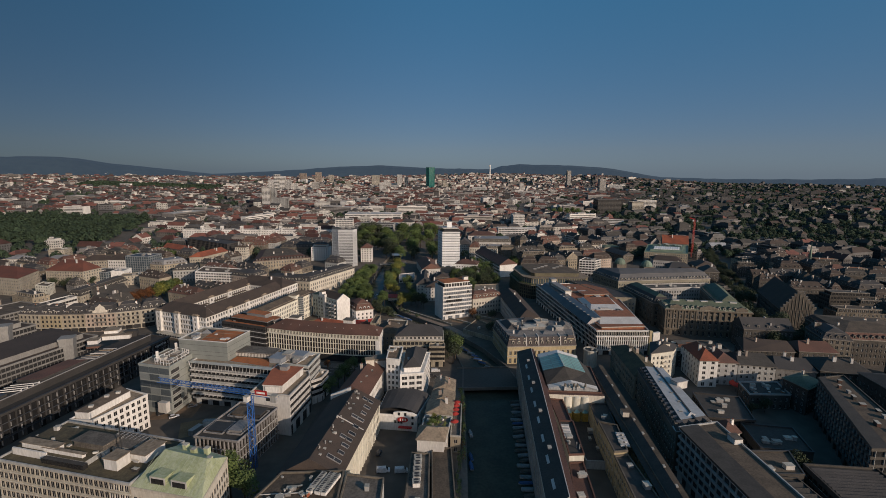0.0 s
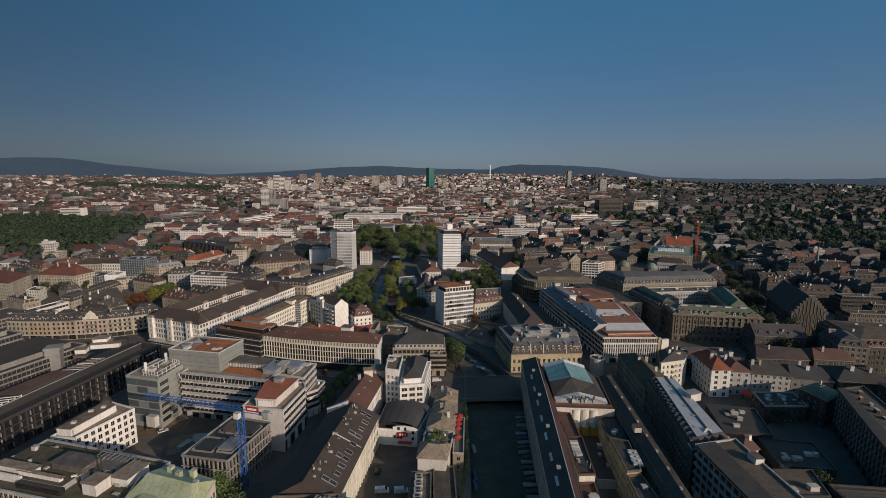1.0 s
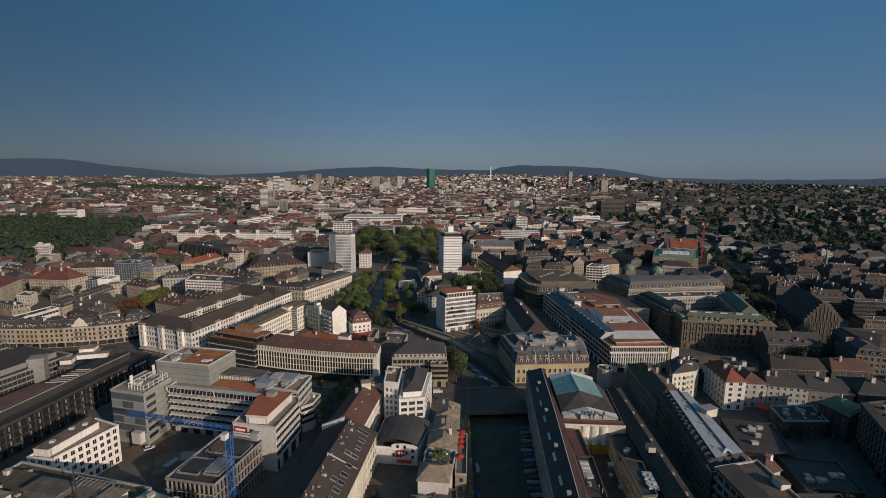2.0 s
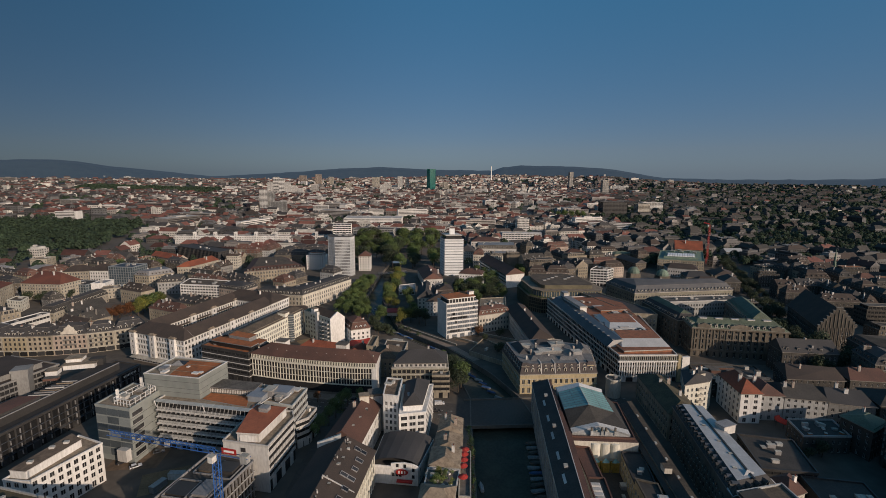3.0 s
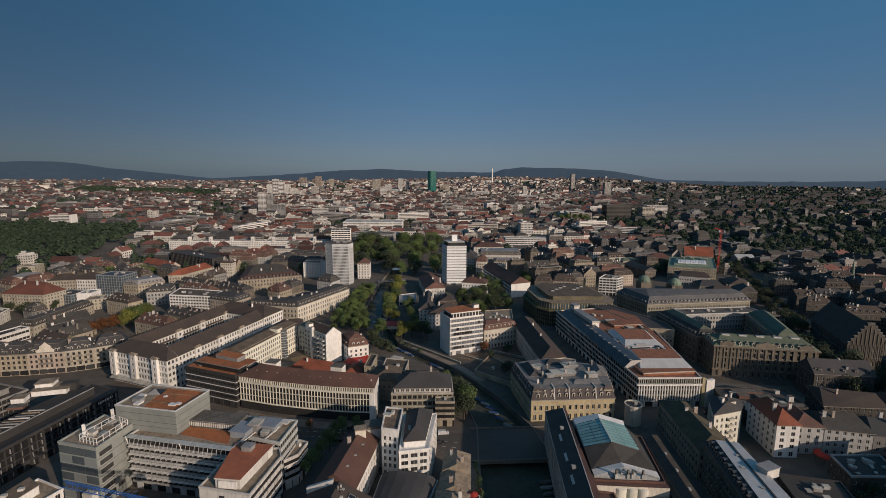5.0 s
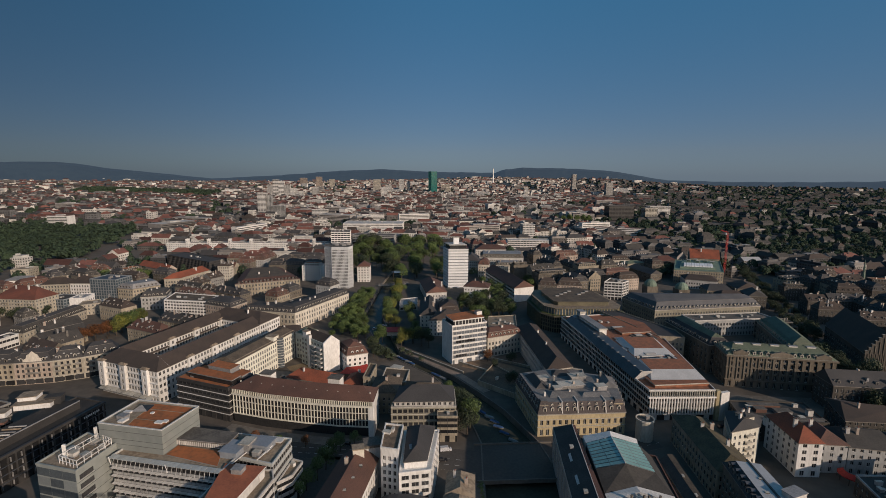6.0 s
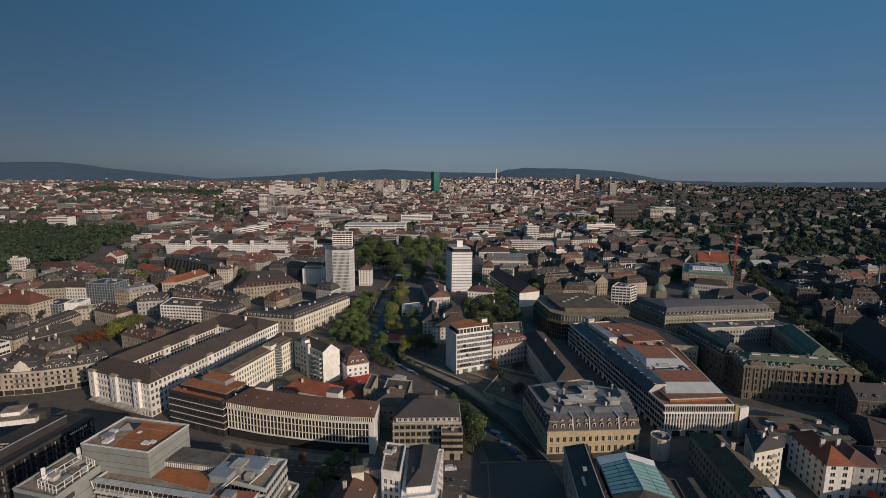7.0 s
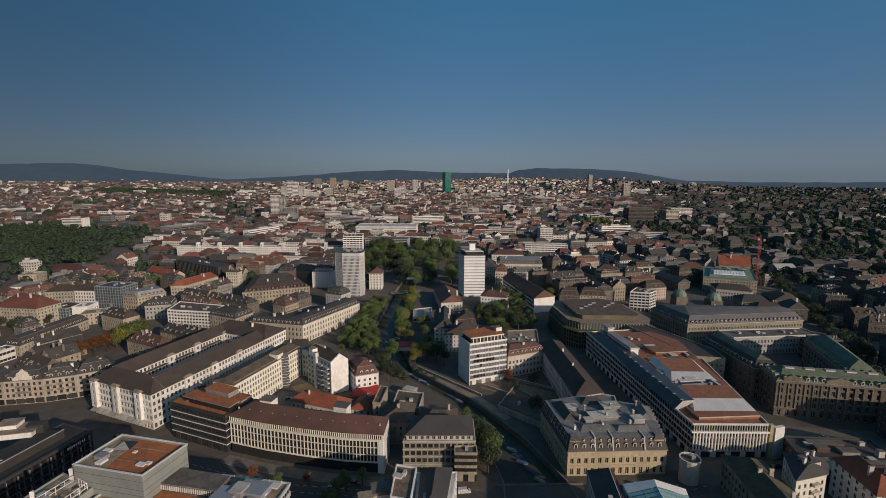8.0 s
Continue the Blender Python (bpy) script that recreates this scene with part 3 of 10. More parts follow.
def make_ground():
    g = Geo()
    far = 5600
    for (y0, l0, r0), (y1, l1, r1) in zip(CANAL, CANAL[1:]):
        g.face([(-far, y0, 0), (l0, y0, 0), (l1, y1, 0), (-far, y1, 0)], GROUND)
        g.face([(r0, y0, 0), (far, y0, 0), (far, y1, 0), (r1, y1, 0)], GROUND)
    a, b = CANAL[0], CANAL[-1]
    g.face([(-far, -far, 0), (far, -far, 0), (far, a[0], 0), (a[2], a[0], 0), (a[1], a[0], 0), (-far, a[0], 0)], GROUND)
    g.face([(-far, b[0], 0), (b[1], b[0], 0), (b[2], b[0], 0), (far, b[0], 0), (far, far, 0), (-far, far, 0)], GROUND)
    setting("ground", g, "dark asphalt and paving between the city buildings", "ground")
    g = Geo()
    for (y0, l0, r0), (y1, l1, r1) in zip(CANAL, CANAL[1:]):
        g.face([(l0, y0, 0), (l0, y0, -4.5), (l1, y1, -4.5), (l1, y1, 0)], PAVING)
        g.face([(r0, y0, -4.5), (r0, y0, 0), (r1, y1, 0), (r1, y1, -4.5)], PAVING)
        for x0, x1 in ((l0, l1), (r0, r1)):
            s = 0.6 if x0 == r0 else -0.6
            g.face([(min(x0, x0 + s), y0, 0.3), (max(x0, x0 + s), y0, 0.3), (max(x1, x1 + s), y1, 0.3), (min(x1, x1 + s), y1, 0.3)], PAVING)
            g.face([(x0, y0, 0), (x0, y0, 0.3), (x1, y1, 0.3), (x1, y1, 0)], PAVING)
            g.face([(x0 + s, y0, 0.3), (x0 + s, y0, 0), (x1 + s, y1, 0), (x1 + s, y1, 0.3)], PAVING)
    setting("canal_wall", g, "stone quay walls lining the canal", "wall")
    g = Geo()
    for (y0, l0, r0), (y1, l1, r1) in zip(CANAL, CANAL[1:]):
        g.face([(l0, y0, -3), (r0, y0, -3), (r1, y1, -3), (l1, y1, -3)], WATER)
    setting("canal_water", g, "dark still green-black canal water in shade", "water")
    g = Geo()
    g.prism([(24, 272), (61, 272), (62, 298), (26, 298)], -0.9, 0.06, PAVING, ASPHALT, True)
    g.prism([(24, 271.4), (61, 271.4), (61, 272), (24, 272)], -0.9, 0.8, PAVING, bottom=True)
    g.prism([(26, 298), (62, 298), (62, 298.6), (26, 298.6)], -0.9, 0.8, PAVING, bottom=True)
    setting("road_bridge", g, "low road bridge with stone parapets over the canal", "bridge")


make_ground()


def strip(name, pts, width, z, mat, label, category, kerb=0.0):
    """A road or path along a line of points."""
    g = Geo()
    v = [Vector(p) for p in pts]
    side = []
    for i in range(len(v)):
        d = (v[min(i + 1, len(v) - 1)] - v[max(i - 1, 0)]).normalized()
        side.append(Vector((-d.y, d.x)) * width / 2)
    for i in range(len(v) - 1):
        a, b, c, d = v[i] - side[i], v[i + 1] - side[i + 1], v[i + 1] + side[i + 1], v[i] + side[i]
        g.face([(*a, z), (*b, z), (*c, z), (*d, z)], mat)
        if kerb:
            g.face([(*b, z), (*a, z), (*a, z - kerb), (*b, z - kerb)], STONE)
            g.face([(*d, z), (*c, z), (*c, z - kerb), (*d, z - kerb)], STONE)
    return setting(name, g, label, category)


# ---- near buildings, by their outlines ----
MANSARD = material("brown_grey_slate", (0.085, 0.068, 0.062), 0.8, dark=(0.05, 0.042, 0.04), grain=2.5, bump=0.4)
HIP = lambda rise, mat=BROWNROOF, hip=0.8: ("hip", rise, hip, mat)
FLAT = lambda mat=GREYROOF, edge=PALE: ("flat", mat, edge)
MANS = lambda mat=SLATE, top=SLATE, h=3.2, run=1.3, rise=1.6: ("mansard", h, run, mat, rise, top)


def wing_block():
    """White courtyard block: four wings round a narrow yard, bays with roofs of their own, shop awnings."""
    o, d, n = Vector((-137, 345)), Vector((0.341, 0.940)), Vector((-0.940, 0.341))
    at = lambda a, p: tuple(o + d * a + n * p)
    st = PUNCHED._replace(bay=2.3, w=1.35, h=1.95, storey=3.45, ground=4.4)
    front = [at(3.5, 44.5), at(0, 0), at(16, 0), at(18, 44.5)]
    ob, base = building(front, 18.4, st, WHITE, HIP(5.2, OLDTILE, 0.9), "white rendered office wing with hipped brown tile roof", cornice=True)

    def bays(ob, base, p, q, places, wide, proud):
        t = (q - p).normalized()
        nrm = Vector((t.y, -t.x))
        for u in places:
            c = p + (q - p) * u
            f = ccw([tuple(c - t * wide), tuple(c - t * wide + nrm * proud), tuple(c + t * wide + nrm * proud), tuple(c + t * wide)])
            g, panes = Geo(), []
            for k in range(4):
                facade(g, f[k], f[(k + 1) % 4], 4.5, 19.2, st._replace(ground=3.4, bay=2 * wide - 0.9), WHITE, panes)
            g.face([(*v, 4.5) for v in reversed(f)], WHITE)
            part("bay", shift(g, base), ob)
            set_windows(panes, ob, base, st, True)
            add(ob, base, "bay_roof", lambda g: hip_roof(g, f, 19.3, 0.9, TANROOF, 0.45, 0.9), "flat weathered olive bay roof")

    p, q = Vector(front[0]), Vector(front[1])
    bays(ob, base, p, q, (0.06, 0.44, 0.82), 2.1, 1.7)
    t = (q - p).normalized()
    nrm = Vector((t.y, -t.x))
    for z in (4.3, 7.9, 11.3, 14.8):
        for u0, u1 in ((0.115, 0.385), (0.495, 0.765), (0.875, 0.995)):
            a, b = p.lerp(q, u0), p.lerp(q, u1)
            add(ob, base, "balcony_band", lambda g: g.prism(ccw([tuple(a), tuple(b), tuple(b + nrm * 0.7), tuple(a + nrm * 0.7)]), z, z + 0.28, WHITE, bottom=True))
    for k in range(9):
        a = p + t * (1 + k * 4.6)
        w = 4.3
        add(ob, base, "awning", lambda g: (g.face([(*(a + nrm * 0.05), 4.2), (*(a + nrm * 3.2), 3.3), (*(a + t * w + nrm * 3.2), 3.3), (*(a + t * w + nrm * 0.05), 4.2)], STONE),
                                           g.face([(*(a + nrm * 3.2), 3.0), (*(a + t * w + nrm * 3.2), 3.0), (*(a + t * w + nrm * 3.2), 3.3), (*(a + nrm * 3.2), 3.3)], STONE)), "pale cloth shop awning")
    side = [at(8, -0.15), at(84, -0.15), at(84, 13.4), at(8, 13.4)]
    ob, base = building(side, 18.45, st, WHITE, HIP(5.0, OLDTILE, 0.0), "long white courtyard wing with brown tile roof")
    bays(ob, base, Vector(side[0]), Vector(side[1]), (0.18, 0.42, 0.68), 2.0, 1.0)
    rear = [at(12, 34), at(88, 34), at(88, 45.5), at(12, 44.6)]
    ob, base = building(rear, 18.42, st, WHITE, HIP(4.8, OLDTILE, 0.0), "white rear courtyard wing with brown tile roof")
    r0, r1 = Vector(at(88, 34)), Vector(at(18, 34))
    inner = Vector((0.94, -0.341))
    for u0, u1 in ((0.1, 0.34), (0.42, 0.62), (0.7, 0.93)):
        a, b = r0.lerp(r1, u0), r0.lerp(r1, u1)
        add(ob, base, "pent_roof", lambda g: (g.face([(*a, 15.5), (*(a + inner * 1.3), 14.8), (*(b + inner * 1.3), 14.8), (*b, 15.5)], OLDTILE), g.face([(*(a + inner * 1.3), 14.6), (*(b + inner * 1.3), 14.6), (*(b + inner * 1.3), 14.8), (*(a + inner * 1.3), 14.8)][::-1], EAVE)), "narrow tiled pent roof")
    bays(ob, base, r1, r0, (0.34, 0.62, 0.96), 2.2, 1.2)
    end = [at(82, -1.2), at(104, -1.2), at(104, 46), at(86, 46)]
    building(end, 19.2, st, WHITE, HIP(5.4, OLDTILE, 0.8), "white end wing closing the courtyard, brown roof", chimneys=1)


def fin_building():
    """Curved office building: glazing behind upright fins on three storeys, a finned attic and a brown hipped roof."""
    arc = [(-91.5, 325.3), (-73, 318.6), (-54, 313.4), (-37, 309.6), (-20.4, 307.6)]
    back = [(-19.2, 322), (-34, 325), (-52, 329), (-68, 334), (-85, 341)]
    foot = arc + back
    FOOTS.append(foot)
    base = (-55, 320, 0)
    ob = thing("office_building", base, "curved office building with pale upright fins and brown roof", "building")
    core = inset(foot, 0.5)
    add(ob, base, "glazing", lambda g: g.prism(core, -0.5, 17.6, GLASS, STONE))
    add(ob, base, "plinth", lambda g: g.prism(inset(foot, 1.2), -0.6, 4.6, DARKWALL, bottom=True))
    for z, h in ((4.4, 0.6), (7.9, 0.25), (11.3, 0.25), (14.3, 0.9), (17.2, 0.5)):
        add(ob, base, "floor_band", lambda g: g.prism(inset(foot, 0.12 if h < 0.8 else -0.05), z, z + h, BUFF, bottom=True))
    for k in range(4):
        fins(ob, base, arc[k], arc[k + 1], 4.9, 14.4, 11, 0.3, 0.42, BUFF, "fin", -0.5)
        fins(ob, base, arc[k], arc[k + 1], 15.3, 17.3, 19, 0.34, 0.35, BUFF, "attic_fin", -0.4)
        fins(ob, base, arc[k], arc[k + 1], -0.5, 4.5, 3, 0.6, 0.5, DARKWALL, "column", -1.2)
    add(ob, base, "end_wall", lambda g: g.prism([(-20.7, 307.7), (-19.9, 307.6), (-18.9, 322), (-19.6, 322)], -0.5, 17.4, WHITE, bottom=True), "plain white end wall")
    add(ob, base, "corner_pier", lambda g: g.prism([(-22.6, 307.8), (-20.2, 307.3), (-20.2, 308.6), (-22.6, 308.8)], -0.5, 14.4, WHITE, bottom=True))

    def roof(g):
        e = inset(foot, -0.5)
        m = [tuple(Vector(e[i]).lerp(Vector(e[9 - i]), 0.5)) for i in range(5)]
        m[0] = tuple(Vector(m[0]).lerp(Vector(m[1]), 0.42))
        m[4] = tuple(Vector(m[4]).lerp(Vector(m[3]), 0.38))
        for i in range(4):
            g.face([(*e[i], 17.7), (*e[i + 1], 17.7), (*m[i + 1], 22), (*m[i], 22)], FINROOF)
            g.face([(*e[8 - i], 17.7), (*e[9 - i], 17.7), (*m[i], 22), (*m[i + 1], 22)], FINROOF)
        g.face([(*e[4], 17.7), (*e[5], 17.7), (*m[4], 22)], FINROOF)
        g.face([(*e[9], 17.7), (*e[0], 17.7), (*m[0], 22)], FINROOF)
        g.face([(*p, 17.7) for p in reversed(e)], STONE)
    add(ob, base, "roof", roof)
    for k in range(13):
        u = (k + 0.5) / 13
        x, y = np.interp(u * 4, range(5), [a[0] for a in arc]), np.interp(u * 4, range(5), [a[1] for a in arc])
        loose_box("roof_vent", ob, base, (x + 1.0, y + 4.2, 19.3), (0.5, 0.5, 0.9), CREAM)
    for x, y in ((-75, 331), (-40, 324)):
        loose_box("lift_house", ob, base, (x, y, 18), (6, 5, 5.2), WHITE, -0.27, GREYROOF)


def black_office():
    foot = [(-124, 338.4), (-92.5, 324.5), (-86, 341), (-117, 356)]
    ob, base = ribbon(foot, 17.5, 4, DARKWALL, SEDUM, "black office block with pale floor bands and rusty flat roof", solid=0.62, ground=3.8, extras=3)
    for k in range(4):
        z = 3.7 + k * 3.43
        add(ob, base, "ledge", lambda g: g.prism(inset(foot, -0.25), z, z + 0.3, WHITE, bottom=True))
    up = [tuple(quadpoint(foot, u, v)) for u, v in ((0.14, 0.2), (0.97, 0.2), (0.97, 0.52), (0.14, 0.52))]
    add(ob, base, "roof_storey", lambda g: (g.prism(up, 17.5, 20.0, GLASS), g.prism(inset(ccw(up), -0.5), 20.0, 20.5, METAL, SEDUM, True)), "set-back glazed storey with rusty flat roof")
    up2 = [tuple(quadpoint(foot, u, v)) for u, v in ((0.3, 0.62), (0.74, 0.62), (0.74, 0.98), (0.3, 0.98))]
    add(ob, base, "plant_storey", lambda g: (g.prism(up2, 17.5, 21.4, METAL), g.prism(inset(ccw(up2), -0.3), 21.4, 21.8, METAL, SEDUM, True)), "grey plant storey with rusty flat roof")
    c = quadpoint(foot, 0.87, 0.82)
    loose_box("plant_room", ob, base, (c.x, c.y, 17.5), (6, 6, 2.0), METAL, -0.43, SEDUM)


def gable_house():
    """Apartment house with a balcony side in shade, a blank white gable and a dark roof."""
    a, b, c, d = foot = [(-57.3, 382.2), (-48.3, 387.6), (-66.0, 405.3), (-75.0, 399.9)]
    ob, base = building(foot, 18.6, SMALL._replace(bay=3.1, w=1.7), GREYGREEN, FLAT(GREYROOF, GREYGREEN), "apartment house with balconies, dark roof and blank white gable", blind=(0,), extras=0, cornice=False)
    m0, m1 = (-52.6, 384.9), (-70.6, 402.6)
    add(ob, base, "tile_roof", lambda g: (g.face([(*a, 18.9), (*m0, 23), (*m1, 23), (*d, 18.9)][::-1], OLDTILE), g.face([(*b, 18.9), (*c, 18.9), (*m1, 23), (*m0, 23)], OLDTILE), g.face([(*c, 18.9), (*d, 18.9), (*m1, 23)], GREYGREEN)), "dark brown tile roof")
    av, bv, mv = Vector(a), Vector(b), Vector(m0)
    k = Vector((-0.51, 0.86)) * 0.5
    out = -k
    f = [(*(av + out), -0.5), (*(bv + out), -0.5), (*(bv + out), 19.2), (*(mv + out), 23.6), (*(av + out), 19.2)]
    r = [(*(av + k), -0.5), (*(bv + k), -0.5), (*(bv + k), 19.2), (*(mv + k), 23.6), (*(av + k), 19.2)]

    def gable(g):
        g.face(f, WHITE)
        g.face(r[::-1], WHITE)
        for i in range(5):
            j = (i + 1) % 5
            g.face([f[j], f[i], r[i], r[j]], WHITE)
    add(ob, base, "gable_wall", gable, "blank bright white gable wall")
    t = Vector((-0.707, 0.707))
    nrm = Vector((-0.707, -0.707))
    for z in (3.0, 5.9, 8.8, 11.7, 14.6):
        for u in (3.4, 9.8):
            e = Vector(a) + t * u + nrm * 0.8
            loose_box("balcony", ob, base, (e.x, e.y, z), (4.4, 1.5, 1.0), PALE, math.atan2(t.y, t.x), GREY)
    e = Vector(a) + t * 14.4 + nrm * 0.4
    add(ob, base, "stair_tower", lambda g: g.box((e.x, e.y, -0.5), (2.4, 2.0, 22), WHITE, math.atan2(t.y, t.x), TANROOF), "slim white stair tower")
    loose_box("roof_house", ob, base, (e.x - 2.5, e.y + 4, 19), (4, 3.4, 4), WHITE, math.atan2(t.y, t.x), TANROOF)
    ob, base = building([(-80.6, 408.6), (-71.5, 403.5), (-66.5, 413), (-76, 419)], 17, PUNCHED._replace(bay=2.4), GREYGREEN, FLAT(TANROOF, PALE), "pale green link building closing a court, mossy roof", extras=1)
    add(ob, base, "mossy_roof", lambda g: hip_roof(g, ccw([(-80.6, 408.6), (-71.5, 403.5), (-66.5, 413), (-76, 419)]), 17.6, 2.6, COPPER, 0.2, 0.9), "mossy olive hipped roof")


def central_house():
    foot = [(-11.9, 307.6), (18.6, 307), (19.2, 325), (-9, 325.5)]
    ob, base = building(foot, 14.2, PUNCHED._replace(bay=2.3, w=1.75, h=1.9, frame=DARKFRAME), OLIVESTONE, FLAT(STONE, STONE), "olive-grey sandstone office house with dark hipped slate roof", extras=0)
    att = inset(ccw(foot), 1.2)
    g, panes = Geo(), []
    for k in range(4):
        facade(g, att[k], att[(k + 1) % 4], 14.2, 16.9, PUNCHED._replace(bay=2.3, w=1.35, h=1.5, ground=2.7, sill=1.0), PALE, panes)
    part("attic", shift(g, base), ob)
    set_windows(panes, ob, base, PUNCHED, True)
    add(ob, base, "slate_roof", lambda g: hip_roof(g, att, 17.1, 4.6, SLATE, 0.7, 0.9), "dark slate hipped roof")
    for z in (4.1, 7.5, 10.8):
        add(ob, base, "ledge", lambda g: g.prism(inset(ccw(foot), -0.22), z, z + 0.25, STONE, bottom=True))
    ob, base = ribbon([(9.5, 301.8), (18.8, 301.4), (19, 306.9), (9.7, 306.9)], 12.2, 3, SAND, GREYROOF, "stone annexe with open galleries and flat roof", solid=0.42, extras=1)
    building([(-24, 330), (-9.5, 329), (-8, 346), (-22, 348)], 11.5, SMALL, SAND, HIP(4, GRAVEL), "narrow old house with brown roof beside a lane", chimneys=1)
    building([(-20, 350), (-6, 348.5), (-4, 365), (-18, 369)], 8, SMALL, SAND, FLAT(GRAVEL, STONE), "low stone house with flat roof terrace", extras=2)
    building([(-6, 331), (12, 329.5), (13, 345), (-5, 347)], 9.5, SMALL, SAND, HIP(3, GRAVEL), "low stone house with patched brown roof", chimneys=1)
    building([(-29, 345), (-25, 344), (-23, 362), (-27, 364)], 13, SMALL, SAND, FLAT(GRAVEL, SAND), "slim stone tower house beside the lane", extras=0)


def ribbon_office():
    foot = [(23.2, 392), (46.8, 400.5), (42, 420), (17.5, 407)]
    ob, base = ribbon(foot, 25.5, 7, WHITE, GREYROOF, "white office block with ribbon windows and roof pavilion", ground=3.2, solid=0.36, gap=1.8, mull=PALE, glass=BLINDS, blind=(3,), extras=0)
    p, q = Vector(foot[0]), Vector(foot[1])
    d, n = (q - p).normalized(), Vector((q.y - p.y, p.x - q.x)).normalized()
    for k, wins in ((1, (1, 2, 3, 4, 8)), (3, (3,)), (4, (1, 2, 3, 4, 5, 6, 7)), (5, (2,)), (6, (10,))):
        for j in wins:
            c = p + d * (j * 2.0 + 1.6) + n * 0.08
            bar("open_window", ob, base, (c.x, c.y, 3.2 + 3.186 * k - 1.95), (1.8, 0.2, 1.7), GLASS, math.atan2(d.y, d.x))
    top = inset(ccw(foot), 2.0)
    add(ob, base, "pavilion", lambda g: g.prism(top, 25.6, 28.4, GLASS, SEDUM))
    add(ob, base, "pavilion_roof", lambda g: g.prism(inset(top, -0.6), 28.4, 29.1, WHITE, SEDUM, True), "flat terracotta-coloured roof with white rim")
    fins(ob, base, top[0], top[1], 25.6, 28.4, 9, 0.4, 0.2, WHITE, "post")
    loose_box("lift_house", ob, base, (42, 408, 29), (4, 3.4, 2.6), WHITE, 0.35)
    building([(48, 403), (73, 413), (69, 424), (44, 417)], 13.5, PUNCHED, CREAM, MANS(BROWNROOF, BROWNROOF), "cream row house with brown mansard and dormers", chimneys=2)


def ochre_corner():
    foot = [(57, 304), (99.3, 304.6), (106, 333), (76, 346), (54, 340)]
    ob, base = building(foot, 11, TALL, OCHRE, MANS(MANSARD, LEADROOF, 5.2, 1.5, 0), "ochre corner building with slate mansard roof and dormers")
    for i in (0, 1, 3, 4):
        p, q = foot[i], foot[(i + 1) % 5]
        n = int(((Vector(q) - Vector(p)).length - 2) / 3.6)
        dormers(ob, base, p, q, 11.9, 0.1, n, CREAM, LEADROOF, 1.5, 2.3, 1.5)
        dormers(ob, base, p, q, 14.7, 0.9, n, CREAM, LEADROOF, 0.9, 1.0, 1.5)
    for x, y, s in ((60, 306.6, 4), (96, 307, 4)):
        add(ob, base, "roof_pavilion", lambda g: (g.box((x, y, 11), (s, 3.2, 4.6), OCHRE), mansard_roof(g, ccw([(x - s / 2, y - 1.6), (x + s / 2, y - 1.6), (x + s / 2, y + 1.6), (x - s / 2, y + 1.6)]), 15.6, 1.6, 0.5, MANSARD, 0, LEADROOF)), "steep slate corner pavilion roof")
    for x, y, a, b, c in ((78, 322, 12, 6, 1.8), (92, 318, 5, 4, 2.4), (70, 318, 4, 3, 2), (84, 330, 8, 5, 2.6), (66, 330, 5, 4, 2)):
        loose_box("roof_plant", ob, base, (x, y, 16.4), (a, b, c), rng.choice((LEADROOF, METAL)), 0.1)
    for x in (68.5, 76, 89.5):
        add(ob, base, "party_wall", lambda g: (g.box((x, 312, 16.2), (0.5, 14, 0.7), PALE), g.face([(x - 0.25, 303.6, 11.6), (x + 0.25, 303.6, 11.6), (x + 0.25, 305.4, 16.7), (x - 0.25, 305.4, 16.7)], PALE)), "pale upright party wall")
    for f4, rise, m in (([(64, 310), (78, 310), (78, 318), (64, 318)], 1.2, LEADROOF), ([(80, 310), (94, 310), (95, 316), (80, 316)], 1.0, LEADROOF), ([(60, 320), (66, 320), (66, 336), (58, 336)], 2.4, SLATE), ([(94, 320), (101, 319), (103, 331), (95, 333)], 2.4, LEADROOF), ([(72, 334), (84, 334), (82, 341), (74, 342)], 2.0, SLATE)):
        add(ob, base, "roof_ridge", lambda g: hip_roof(g, f4, 16.6, rise, m, 0.2, 0.6), "low sheet metal roof")
    for k in range(9):
        loose_box("roof_vent", ob, base, (62 + k * 4.3, 312 + (k * 7) % 19, 16.4), (0.9, 0.9, 2.2 + (k % 3)), (PALE, PINK, LEADROOF)[k % 3], 0.1)
    for z in (4.6, 8.2):
        add(ob, base, "ledge", lambda g: g.prism(inset(ccw(foot), -0.25), z, z + 0.3, STONE, bottom=True))
    building([(73.5, 348), (89, 352), (87.5, 428), (72, 424)], 14, PUNCHED, PALE, HIP(4.5, OLDTILE), "long pale block with dark brown hipped roof", chimneys=3)
    building([(76, 346), (92, 340), (94, 349), (88, 352), (78, 350)], 13, PUNCHED, CREAM, FLAT(LEADROOF, CREAM), "small cream house with grey roof terraces", extras=5)


